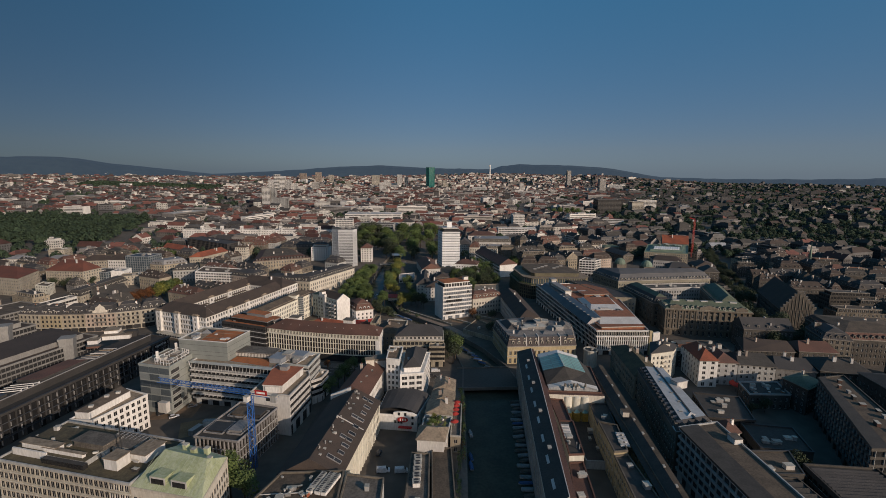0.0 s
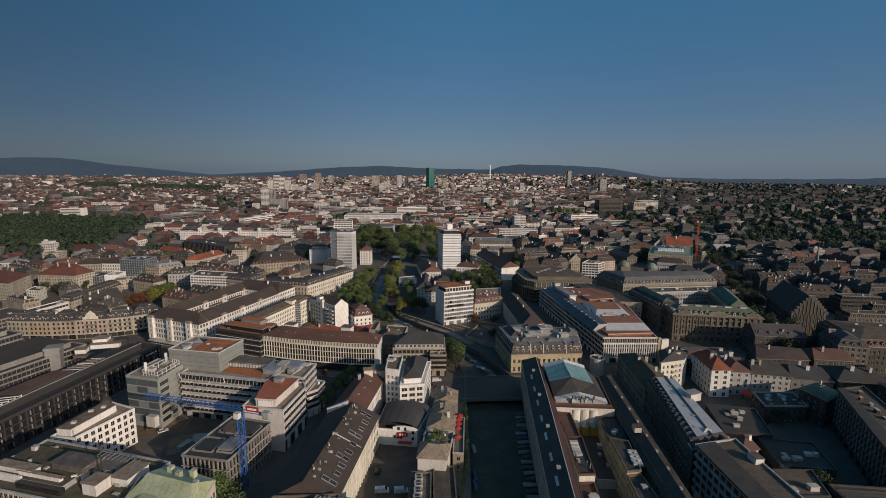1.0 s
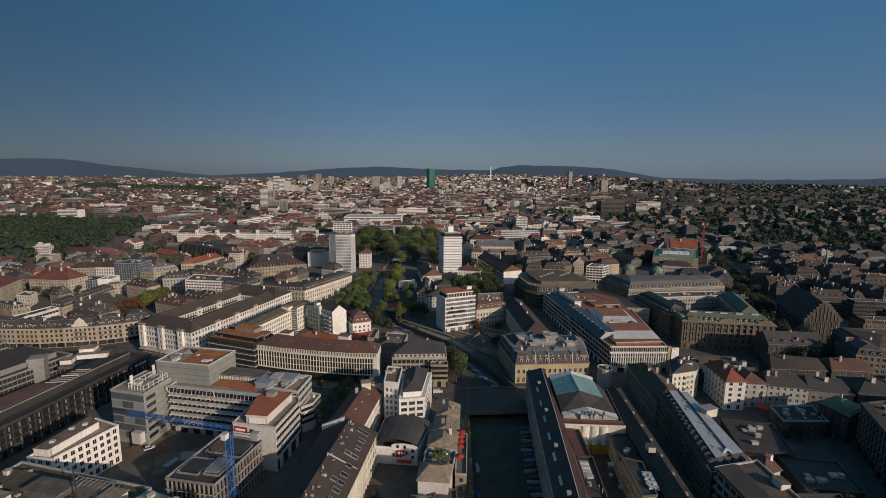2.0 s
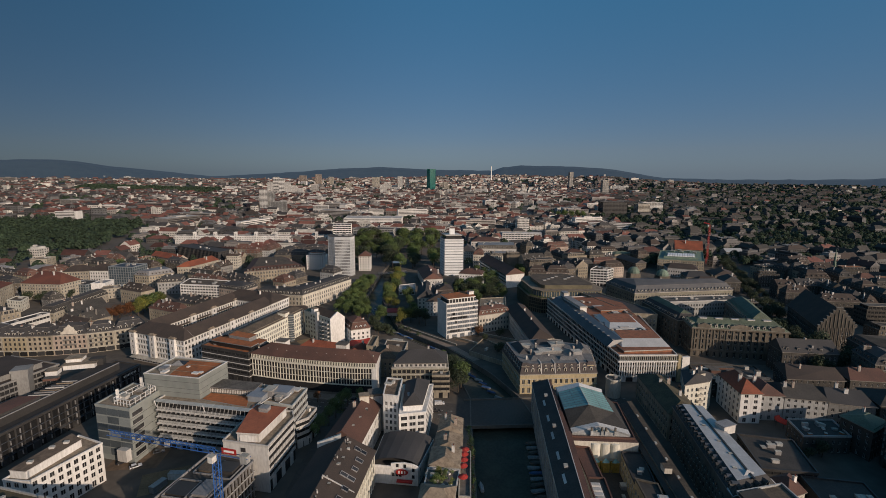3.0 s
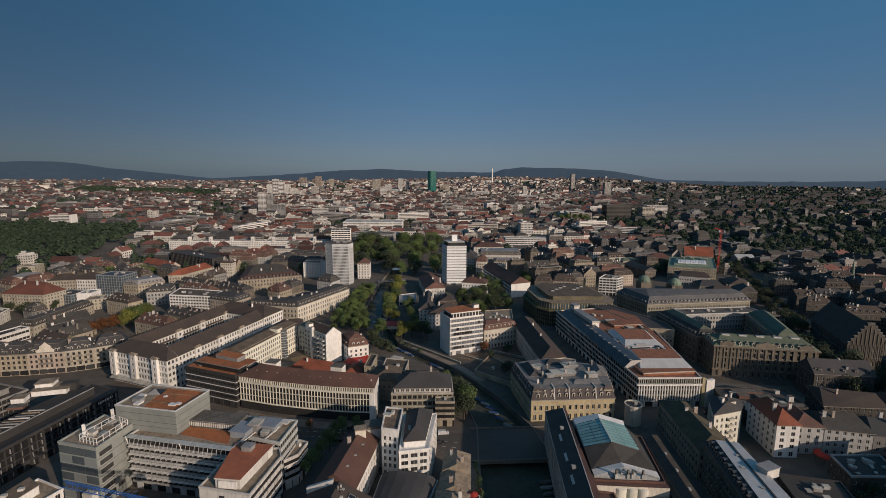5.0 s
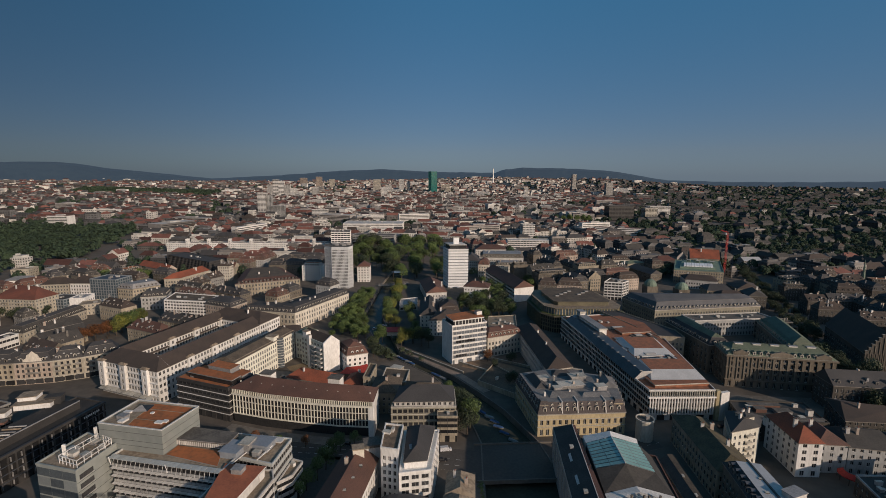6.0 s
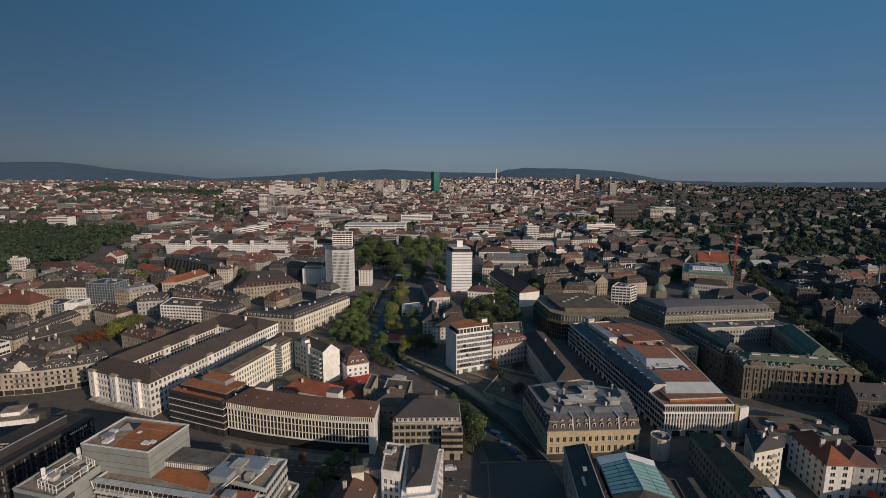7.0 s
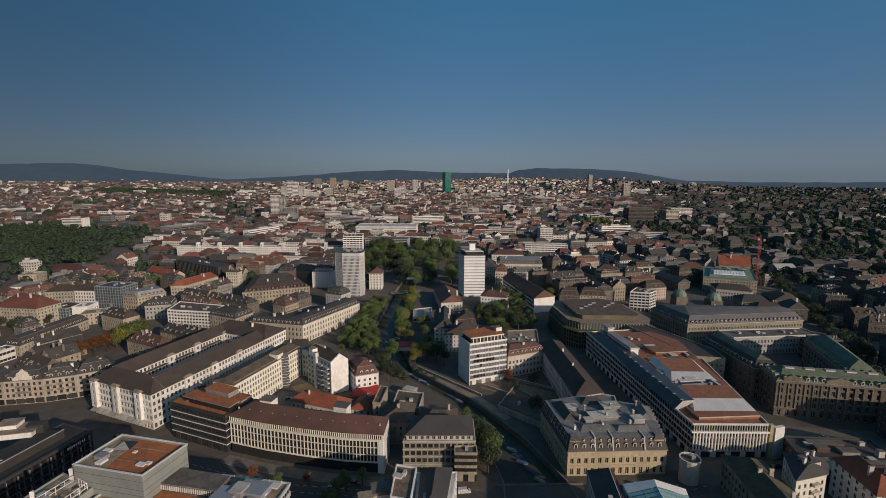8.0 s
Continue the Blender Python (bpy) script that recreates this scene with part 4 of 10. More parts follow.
def bank_office():
    """Large bank: finned front, long dark glass flank, stepped rust-brown roofs with white shafts."""
    foot = [(116.5, 316.5), (150.1, 315.3), (170, 425), (156, 448), (110, 442)]
    ob, base = ribbon(foot, 15.6, 4, PALE, RUSTROOF, "large bank office with pale fin front and rust-brown roofs", ground=3.2, solid=0.3, gap=2.2, mull=PALE)
    fins(ob, base, foot[0], foot[1], 3.4, 12.2, 24, 0.45, 0.7, WHITE, "fin")
    fins(ob, base, foot[0], foot[1], 12.6, 15.4, 30, 0.3, 0.5, STONE, "attic_fin")
    add(ob, base, "front_ledge", lambda g: g.prism([(116, 315.6), (150.4, 314.4), (150.4, 316), (116, 317)], 12.0, 12.7, WHITE, bottom=True))
    add(ob, base, "corner_slab", lambda g: g.prism([(152.4, 313.8), (157.5, 315), (157.2, 316.6), (152.2, 315.4)], -0.5, 15, WHITE, bottom=True), "tall blank pale corner slab")
    add(ob, base, "stair_window", lambda g: g.prism([(150.6, 314.6), (152.3, 314.2), (152.3, 316), (150.6, 316)], -0.5, 16, OCHRE, bottom=True), "yellow stair window strip")
    mid = [(121, 319.7), (150, 321), (164, 420), (154, 438), (117, 434)]
    add(ob, base, "upper_storey", lambda g: g.prism(mid, 15.7, 16.8, RUSTROOF, RUSTROOF), "set-back rust-clad upper storey")
    add(ob, base, "upper_rim", lambda g: g.prism(inset(mid, -0.2), 16.8, 17.4, STONE, RUSTROOF, True))
    add(ob, base, "metal_slope", lambda g: (g.face([(114.8, 330, 15.9), (118.8, 330, 20.1), (114.6, 432, 20.1), (110.6, 432, 15.9)][::-1], VAULT),
                                            g.face([(118.8, 330, 20.1), (124.5, 330, 20.4), (120.5, 432, 20.4), (114.6, 432, 20.1)][::-1], VAULT), g.face([(114.8, 330, 15.7), (124.5, 330, 15.7), (124.5, 330, 20.4), (118.8, 330, 20.1)], PALE), g.face([(124.5, 330, 15.7), (120.5, 432, 15.7), (120.5, 432, 20.4), (124.5, 330, 20.4)], PALE), g.face([(120.5, 432, 15.7), (110.6, 432, 15.7), (114.6, 432, 20.1), (120.5, 432, 20.4)], PALE)), "blue-grey sheet metal roof slope")
    add(ob, base, "white_roof_slope", lambda g: (g.face([(122, 325.5, 17.45), (150.6, 324.5, 17.45), (148.6, 331.5, 20.3), (124.6, 332.4, 20.3)], PALEMETAL), g.face([(150.6, 324.5, 17.45), (153.4, 346, 17.45), (150.8, 346, 20.3), (148.6, 331.5, 20.3)], PALEMETAL),
                                                 g.face([(124.6, 332.4, 20.3), (148.6, 331.5, 20.3), (150.8, 346, 20.3), (126, 347, 20.3)], RUSTROOF), g.face([(123, 347, 17.45), (122, 325.5, 17.45), (124.6, 332.4, 20.3), (126, 347, 20.3)], PALEMETAL),
                                                 g.face([(153.4, 346, 17.45), (123, 347, 17.45), (126, 347, 20.3), (150.8, 346, 20.3)], PALEMETAL)), "white sheet slope in front of a rust roof")
    add(ob, base, "second_slope", lambda g: (g.face([(128, 358, 17.45), (152, 357, 17.45), (149, 364, 19.7), (131, 365, 19.7)], PALEMETAL), g.face([(131, 365, 19.7), (149, 364, 19.7), (152, 384, 19.7), (132, 385, 19.7)], RUSTROOF), g.face([(152, 357, 17.45), (155, 384, 17.45), (152, 384, 19.7), (149, 364, 19.7)], PALEMETAL), g.face([(128, 385, 17.45), (128, 358, 17.45), (131, 365, 19.7), (132, 385, 19.7)], PALEMETAL)), "white sheet slope in front of a rust roof")
    for x, y, a, b, c, m in ((142, 400, 12, 8, 1.6, PALE), (121.5, 408, 5, 30, 5.4, WHITE), (121, 430, 4, 6, 7, WHITE), (146, 400, 20, 10, 2, RUSTROOF)):
        add(ob, base, "roof_house", lambda g: (g.box((x, y, 17.3), (a, b, c * 0.8), m, 0.1, PALE if m is WHITE else RUSTROOF), g.box((x, y, 17.3 + c * 0.8), (a + 0.8, b + 0.8, c * 0.2), STONE, 0.1, METAL if m is WHITE else RUSTROOF)))
    for u in (0.3, 0.55, 0.8):
        x = quadpoint([(121, 319.7), (150, 321), (162, 428), (118, 434)], 0.62, u)
        loose_box("roof_walk", ob, base, (x.x, x.y, 17.42), (18, 1.4, 0.25), STONE, 0.1)
    for k in range(14):
        x = quadpoint([(121, 319.7), (150, 321), (162, 428), (118, 434)], rng.uniform(0.2, 0.95), rng.uniform(0.2, 0.95))
        loose_box("roof_vent", ob, base, (x.x, x.y, 17.42), (rng.uniform(0.8, 2.4), rng.uniform(0.8, 2), rng.uniform(0.5, 1.3)), rng.choice((METAL, WHITE, PALE)), 0.1)
    for u, v, w, d, m in ((0.52, 0.36, 13, 7, PALE), (0.3, 0.44, 9, 6, METAL), (0.75, 0.48, 8, 9, METAL), (0.42, 0.6, 12, 5, PALE), (0.7, 0.66, 9, 8, GREYROOF), (0.5, 0.8, 14, 6, GREYROOF), (0.85, 0.3, 3, 16, GREYROOF), (0.9, 0.7, 3, 22, GREYROOF)):
        x = quadpoint([(121, 319.7), (150, 321), (162, 428), (118, 434)], u, v)
        add(ob, base, "roof_panel", lambda g: (g.box((x.x, x.y, 17.4), (w, d, 0.5), m, 0.1, m), g.box((x.x + 0.4, x.y, 17.9), (w * 0.5, d * 0.4, 0.6), METAL, 0.1, PALE)), "grey sheet roof field")
    for k in range(16):
        c = Vector((118.9, 331)).lerp(Vector((114.7, 431)), k / 15)
        bar("vault_rib", ob, base, (c.x, c.y, 20.05), (1.6, 0.18, 0.35), METAL, 0.04)
    add(ob, base, "light_court", lambda g: g.prism([(126, 348.5), (151, 347.5), (152, 356), (127, 357)], 17.42, 17.5, GLASS, bottom=True), "sunken glazed light court")


def palace():
    """Ornate bank palace of three wings round a court, slate in front and copper behind."""
    st = TALL._replace(bay=4.0, w=1.6, h=2.6, reveal=0.5)
    foot = [(181.1, 352.7), (236.5, 339.9), (241, 357), (185, 370)]
    ob, base = building(foot, 19.5, st, PALACE, ("mansard", 2.6, 3.2, COPPER, 0, COPPER), "massive ornate sandstone bank palace front with low copper roof", cornice=True)
    f = ccw(foot)
    for i in (0, 3):
        p, q = Vector(f[i]), Vector(f[(i + 1) % 4])
        n = int((q - p).length / 4.0)
        fins(ob, base, p, q, 5, 18.6, n + 1, 0.7, 0.45, PALACE, "half_column")
    for z, o, h in ((4.6, 0.5, 0.5), (12, 0.35, 0.4), (18.6, 0.8, 0.9)):
        add(ob, base, "string_course", lambda g: g.prism(inset(f, -o), z, z + h, PALACE, bottom=True))
    p, q = Vector(f[0]), Vector(f[1])
    t = (q - p).normalized()
    nrm = Vector((t.y, -t.x))
    for u in (0.12, 0.5, 0.88):
        c = p + (q - p) * u
        w = 6 if u == 0.5 else 4
        add(ob, base, "pediment", lambda g: [g.face([(*(c - t * w + nrm * o), 19.9), (*(c + t * w + nrm * o), 19.9), (*(c + t * w + nrm * o), 21.5), (*(c + nrm * o), 23), (*(c - t * w + nrm * o), 21.5)][::s], PALACE) for o, s in ((0.4, 1), (-1.2, -1))]
            + [g.face([(*(c + nrm * 0.4), 23), (*(c + t * w * s + nrm * 0.4), 21.5), (*(c + t * w * s - nrm * 1.2), 21.5), (*(c - nrm * 1.2), 23)][::-s], PALACE) for s in (1, -1)])
    add(ob, base, "copper_ridge", lambda g: hip_roof(g, inset(f, 3.4), 22.2, 2.4, COPPER, 0.2, 0.5), "green copper ridge roof")
    for k in range(5):
        c = p + (q - p) * (0.15 + 0.17 * k) - nrm * 8
        loose_box("roof_light", ob, base, (c.x, c.y, 23.4), (4.5, 2, 1.2), PALE, -0.23, METAL)
    building([(181.5, 371), (195, 368.5), (196, 418), (180, 420)], 18.5, st, PALACE, ("mansard", 4, 3.4, SLATE, 2, COPPER), "sandstone palace side wing with dark and copper roof", detail=False)
    building([(226, 361), (241.5, 357.5), (262, 410), (246, 416)], 18.5, st, PALACE, ("mansard", 3.6, 3, COPPER, 3, COPPER), "sandstone palace side wing with green copper roof", detail=False)
    building([(198, 372), (224, 366), (232, 388), (200, 392)], 9, OFFICE, GREY, FLAT(DARKROOF, GREY), "low glazed court roof inside the palace", detail=False, extras=6)


def slate_block():
    foot = [(196, 466), (293, 475), (296, 497), (187, 508)]
    ob, base = building(foot, 13, PUNCHED, OLIVESTONE, MANS(GREYSLATE, GREYSLATE, 5.5, 4.5, 2.5), "long stone block with slate roof and dormers", detail=False)
    ob2, b2 = building([(213, 437), (279, 442), (277, 457), (211, 453)], 12.5, PUNCHED, GREY, FLAT(GREYROOF, PALE), "grey-white terraced block with roof storeys", detail=False, extras=9)
    building([(160, 392), (176, 388), (178, 404), (150, 470), (140, 462)], 17, PUNCHED, SAND, FLAT(SLATE, SAND), "sandstone side block with dark roof", detail=False)
    for x, y in ((236, 554), (260, 539)):
        FOOTS.append([(x - 6, y - 30), (x + 6, y - 30), (x + 6, y + 6), (x - 6, y + 6)])
        ob = thing("domed_pavilion", (x, y, 0), "square pavilion with green copper dome", "building", "domed pavilions")
        g = Geo()
        g.box((0, 0, 0), (11, 11, 13), DARKSTONE)
        part("wall", g, ob)
        g = Geo()
        prev = None
        for k in range(6):
            a = k / 5 * math.pi / 2
            ring = [(6.2 * math.cos(a) * math.cos(j * 0.5236), 6.2 * math.cos(a) * math.sin(j * 0.5236), 13 + 6.6 * math.sin(a)) for j in range(12)]
            if prev:
                for j in range(12):
                    g.face([prev[j], prev[(j + 1) % 12], ring[(j + 1) % 12], ring[j]], GREENSHEET)
            prev = ring
        part("dome", g, ob, "green copper dome")


def lerp2(a, b, u):
    return (a[0] + (b[0] - a[0]) * u, a[1] + (b[1] - a[1]) * u)


def ladder_light(ob, base, x, y, z, n, turn, mat=None):
    """A row of raised white rooflights along a flat roof."""
    d = Vector((-math.sin(turn), math.cos(turn)))
    for k in range(n):
        c = Vector((x, y)) + d * (k * 2.5)
        add(ob, base, "rooflight", lambda g: (g.box((c.x, c.y, z), (3.4, 2.0, 0.5), mat or WHITE, turn), g.box((c.x, c.y, z + 0.5), (2.8, 1.4, 0.12), PALE, turn)))


def arts_hall():
    """Canal-side block: slate canal range, hall with teal glazed lantern and gilded stage front, court between two low wings."""
    L, R = [(40.6, 160), (51.2, 235), (58.6, 285.3)], [(47.4, 160), (59.0, 235), (65.6, 281.8)]
    ob, base = building(L[:1] + R[:1] + [(60.2, 235), (66.4, 281.5)] + L[:0:-1], 14.5, PUNCHED, GREY, FLAT(GRAVEL, STONE), "long canal-side block with grey facade and slate roof slope", detail=False, extras=0)
    for k in range(2):
        add(ob, base, "slate_slope", lambda g: g.face([(*L[k], 15.3), (*R[k], 18.6), (*R[k + 1], 18.6), (*L[k + 1], 15.3)], DARKROOF))
        add(ob, base, "roof_back", lambda g: g.face([(*R[k], 18.6), (*R[k], 14.6), (*R[k + 1], 14.6), (*R[k + 1], 18.6)], DARKROOF))
        add(ob, base, "gutter_strip", lambda g: g.prism(ccw([R[k], (R[k][0] + 2.0, R[k][1]), (R[k + 1][0] + (2.4 if k == 0 else 1.2), R[k + 1][1]), R[k + 1]]), 17.2, 18.2, BROWNROOF, bottom=True), "brown sheet gutter walk")
        add(ob, base, "ridge_cap", lambda g: g.prism(ccw([(R[k][0] - 0.25, R[k][1]), R[k], R[k + 1], (R[k + 1][0] - 0.25, R[k + 1][1])]), 18.5, 18.75, PALE, bottom=True), "pale ridge edge")
    add(ob, base, "gable_end", lambda g: (g.face([(*L[0], 14.6), (*R[0], 14.6), (*R[0], 18.6), (*L[0], 15.3)], GREY), g.face([(*R[2], 14.6), (*L[2], 14.6), (*L[2], 15.3), (*R[2], 18.6)], WHITE)))
    for k in range(8):
        y = 166 + k * 13.2
        x = np.interp(y, [p[1] for p in L], [p[0] for p in L])
        add(ob, base, "skylight", lambda g: g.face([(x + 2.6, y, 16.62), (x + 3.5, y, 17.06), (x + 4.2, y + 5, 17.06), (x + 3.3, y + 5, 16.62)], PALE), "narrow white skylight strip")
        if k % 2:
            loose_box("hatch", ob, base, (x + 5.6, y + 8, 17.4), (1.3, 1.6, 0.8), METAL, -0.14)
    for k in range(26):
        y = 163 + k * 4.6
        x = np.interp(y, [p[1] for p in L], [p[0] for p in L])
        bar("facade_rib", ob, base, (x - 0.1, y, 3.5), (0.3, 0.5, 11), STONE, -0.14)
    # the hall
    foot = [(62.4, 236), (86.6, 233), (92, 262), (67, 276)]
    ob, base = building(foot, 15, PUNCHED, CREAM, FLAT(BROWNROOF, BROWNROOF), "concert hall with teal glazed roof and gilded stage front", extras=0, category="hall", blind=(0,))
    lan = [(63.8, 250.5), (83.9, 247), (86, 265), (66, 266.6)]
    m0, m1 = (73.6, 248.6), (75.5, 265.7)
    for side in (0, 1):
        for k in range(8):
            u0, u1 = k / 8 + 0.012, (k + 1) / 8 - 0.012
            e0, e1 = (lan[0], lan[3]) if side == 0 else (lan[1], lan[2])
            a, b, c, d = lerp2(e0, e1, u0), lerp2(m0, m1, u0), lerp2(m0, m1, u1), lerp2(e0, e1, u1)
            for j in range(2):
                v0, v1 = j / 2 + 0.01, (j + 1) / 2 - 0.01
                z = lambda v: 19.1 + 2.9 * v
                pts = [(*lerp2(a, b, v0), z(v0)), (*lerp2(a, b, v1), z(v1)), (*lerp2(d, c, v1), z(v1)), (*lerp2(d, c, v0), z(v0))]
                add(ob, base, "roof_pane", lambda g: g.face(pts if side == 1 else pts[::-1], TEAL))
    add(ob, base, "lantern_frame", lambda g: (g.prism(lan, 15.2, 18.6, DARKROOF, bottom=True), g.face([(*lan[0], 18.6), (*m0, 21.9), (*m1, 21.9), (*lan[3], 18.6)][::-1], METAL), g.face([(*lan[1], 18.6), (*lan[2], 18.6), (*m1, 21.9), (*m0, 21.9)], METAL),
                                              g.face([(*lan[2], 18.6), (*lan[3], 18.6), (*m1, 21.9)], METAL)))
    add(ob, base, "lantern_ridge", lambda g: g.prism(ccw([(m0[0] - 0.15, m0[1]), (m0[0] + 0.15, m0[1]), (m1[0] + 0.15, m1[1]), (m1[0] - 0.15, m1[1])]), 21.9, 22.15, PALE, bottom=True))
    add(ob, base, "white_gable", lambda g: (g.face([(*lan[3], 19.1), (*m1, 22.1), (76.4, 269.6, 22.1), (66.4, 271.6, 19.1)][::-1], WHITE), g.face([(*m1, 22.1), (*lan[2], 19.1), (87, 268.4, 19.1), (76.4, 269.6, 22.1)][::-1], WHITE),
                                            g.face([(87, 268.4, 15), (66.4, 271.6, 15), (66.4, 271.6, 19.1), (76.4, 269.6, 22.1), (87, 268.4, 19.1)], WHITE), g.face([(66.4, 271.6, 15), (*lan[3], 15), (*lan[3], 19.1), (66.4, 271.6, 19.1)], WHITE)), "white sheet gable behind the lantern")
    add(ob, base, "front_slope", lambda g: (g.face([(63.2, 240.6, 16.3), (74.4, 241.4, 18.0), (*m0, 21.8), (*lan[0], 18.9)], DARKROOF), g.face([(74.4, 241.4, 18.0), (86, 238, 16.3), (*lan[1], 18.9), (*m0, 21.8)], DARKROOF),
                                            g.face([(86, 238, 16.3), (90.4, 262, 15.2), (*lan[2], 18.9), (*lan[1], 18.9)], DARKROOF), g.face([(63.2, 240.6, 15), (63.2, 240.6, 16.3), (*lan[0], 18.9), (*lan[0], 15)], DARKROOF),
                                            g.face([(86, 238, 15), (90.4, 262, 15), (90.4, 262, 15.2), (86, 238, 16.3)], DARKROOF)), "black felt slope between lantern and gable")
    add(ob, base, "pediment", lambda g: (g.face([(63, 237.4, 16.0), (74.2, 238.2, 18.3), (74.4, 241.4, 18.1), (63.2, 240.6, 16.3)][::-1], WHITE), g.face([(74.2, 238.2, 18.3), (85.6, 234.8, 16.0), (86, 238, 16.3), (74.4, 241.4, 18.1)][::-1], WHITE),
                                         g.face([(63, 237.4, 15), (85.6, 234.8, 15), (85.6, 234.8, 16), (74.2, 238.2, 18.3), (63, 237.4, 16)], GREY)), "white sheet gable above the stage front")
    add(ob, base, "stage_block", lambda g: (g.box((74.6, 236.4, 15), (9.5, 2.2, 1.9), GREY, -0.1, STONE), g.box((74.7, 236.8, 16.9), (5, 1.4, 0.5), STONE, -0.1)))
    for x in (70.2, 74.2, 75.8, 79.4):
        add(ob, base, "plinth_figure", lambda g: (g.box((x, 235.9 - (x - 70) * 0.1, 16), (1.0, 1.0, 1.6), GREY), g.prism([(x + 0.45 * math.cos(j * 1.047), 235.9 - (x - 70) * 0.1 + 0.45 * math.sin(j * 1.047)) for j in range(6)], 17.6, 19.0, DARKSTONE)), "small dark stone roof ornament")
    add(ob, base, "stage_wall", lambda g: g.prism(ccw([(62, 233.6), (87, 230.6), (87.2, 233), (62.2, 236)]), 0, 15, CREAM, BROWNROOF), "cream stage wall with brown coping")
    for k in range(3):
        x, y0 = 69.2 + k * 3.7, 232.75 - k * 0.44

        def niche(g):
            prev = None
            for j in range(9):
                a = math.pi * j / 8
                p = (x + 1.75 - 1.75 * math.cos(a), y0 - 1.1 * math.sin(a))
                if prev:
                    g.face([(*prev, 8.5), (*p, 8.5), (*p, 14.2), (*prev, 14.2)], BUFF)
                    g.face([(*prev, 14.2), (*p, 14.2), (x + 1.75, y0 + 0.2, 14.6)], BUFF)
                prev = p
        add(ob, base, "bay", niche, "curved cream bay")
        add(ob, base, "shell_canopy", lambda g: [g.face([(x + 1.75 - 1.5 * math.cos(math.pi * j / 6), y0 - 1.2 - 0.7 * math.sin(math.pi * j / 6), 7.0), (x + 1.75 - 1.5 * math.cos(math.pi * (j + 1) / 6), y0 - 1.2 - 0.7 * math.sin(math.pi * (j + 1) / 6), 7.0), (x + 1.75, y0 - 0.9, 8.7)], TEAL) for j in range(6)], "pale blue shell canopy")
        add(ob, base, "gilded_panel", lambda g: g.prism(ccw([(x - 0.05, y0), (x + 0.5, y0 - 1.9), (x + 3.0, y0 - 2.2), (x + 3.55, y0 - 0.4)]), 1.5, 6.9, GOLD, bottom=True), "gilded panel")
        bar("gilded_post", ob, base, (x + 3.6, y0 - 2.0, 1), (0.35, 0.35, 6.2), GOLD)
    # court and its wings
    building([(68, 200), (76.5, 199), (86, 229.5), (68.4, 232)], 3, SMALL, GREY, FLAT(DARKROOF, GREY), "low dark courtyard roof below the stage front", extras=3)
    building([(60.8, 214), (66, 213), (68, 232), (62.4, 233.4)], 12.5, PUNCHED, BUFF, FLAT(BROWNROOF, BROWNROOF), "narrow cream court wing with brown sheet roof", extras=0)
    ob, base = building([(57.2, 189.6), (62.8, 189.6), (66.4, 212.8), (60.6, 213.8)], 12.8, PUNCHED._replace(bay=2.2), BUFF, FLAT(DARKROOF, BROWNROOF), "low court wing with dark flat roof and rooflights", extras=2)
    ladder_light(ob, base, 60.6, 202, 12.9, 4, -0.15)
    bar("vent_pipe", ob, base, (61.4, 194, 12.8), (0.3, 0.3, 2.6), METAL)
    bar("vent_pipe", ob, base, (62.2, 193, 12.8), (0.3, 0.3, 2.2), METAL)
    building([(51, 160), (58, 160), (62.4, 189), (57, 189)], 10, PUNCHED, BUFF, FLAT(BROWNROOF, BROWNROOF), "cream court wing with brown terrace roof", extras=3)
    ob, base = building([(74.2, 189.8), (79.4, 190.2), (83, 208), (76.6, 211.4)], 13.3, PUNCHED._replace(bay=2.1), OCHRE, FLAT(DARKROOF, DARKSTONE), "ochre court wing with dark flat roof and rooflights", extras=1)
    ladder_light(ob, base, 80.0, 194, 13.4, 4, -0.18)
    building([(76.7, 211.8), (83.4, 209), (87.6, 229), (80, 230)], 11.5, PUNCHED, OCHRE, FLAT(DARKROOF, SLATE), "dark-roofed link building beside the court", extras=2)
    building([(70, 158), (78.6, 158), (79.4, 189.8), (74.2, 189.5)], 11.8, PUNCHED._replace(bay=2.1), OCHRE, FLAT(DARKROOF, DARKSTONE), "ochre court wing with black felt roof", extras=3)
    ob, base = building([(80, 160), (84.8, 160), (98, 262), (93, 262.5)], 13.6, PUNCHED, OCHRE, FLAT(GRAVEL, GRAVEL), "long narrow flank building with slate slope and stone gutter", detail=False, extras=0)
    add(ob, base, "slate_slope", lambda g: g.face([(78.4, 160, 12.6), (83.2, 160, 16.2), (96.2, 262, 16.2), (91.4, 262, 12.6)], DARKROOF), "black slope towards the court")
    add(ob, base, "gutter_strip", lambda g: g.prism([(83.2, 160), (85.2, 160), (98.4, 262), (96.2, 262)], 13.7, 16.3, GRAVEL, bottom=True), "weathered stone gutter walk")
    add(ob, base, "stair_head", lambda g: g.box((87.6, 211.6, 16), (2.6, 3.4, 2.0), CREAM, -0.1, GRAVEL))
    for k in range(9):
        loose_box("roof_vent", ob, base, (84.2 + k * 1.33, 166 + k * 10.3, 16.2), (0.7, 1.2, 0.6), METAL, -0.13)
    ob = thing("round_tower", (106.7, 300, 0), "round pale stair tower with flat roof at the street corner", "tower")
    g = Geo()
    g.prism([(3.9 * math.cos(k * math.pi / 8), 3.9 * math.sin(k * math.pi / 8)) for k in range(16)], -0.3, 9.6, CREAM, GREYROOF)
    part("wall", g, ob)
    g = Geo()
    ring = [(4.1 * math.cos(k * math.pi / 8), 4.1 * math.sin(k * math.pi / 8)) for k in range(16)]
    flat_roof(g, ring, 9.7, GREYROOF, CREAM, 0.7)
    part("roof", g, ob)
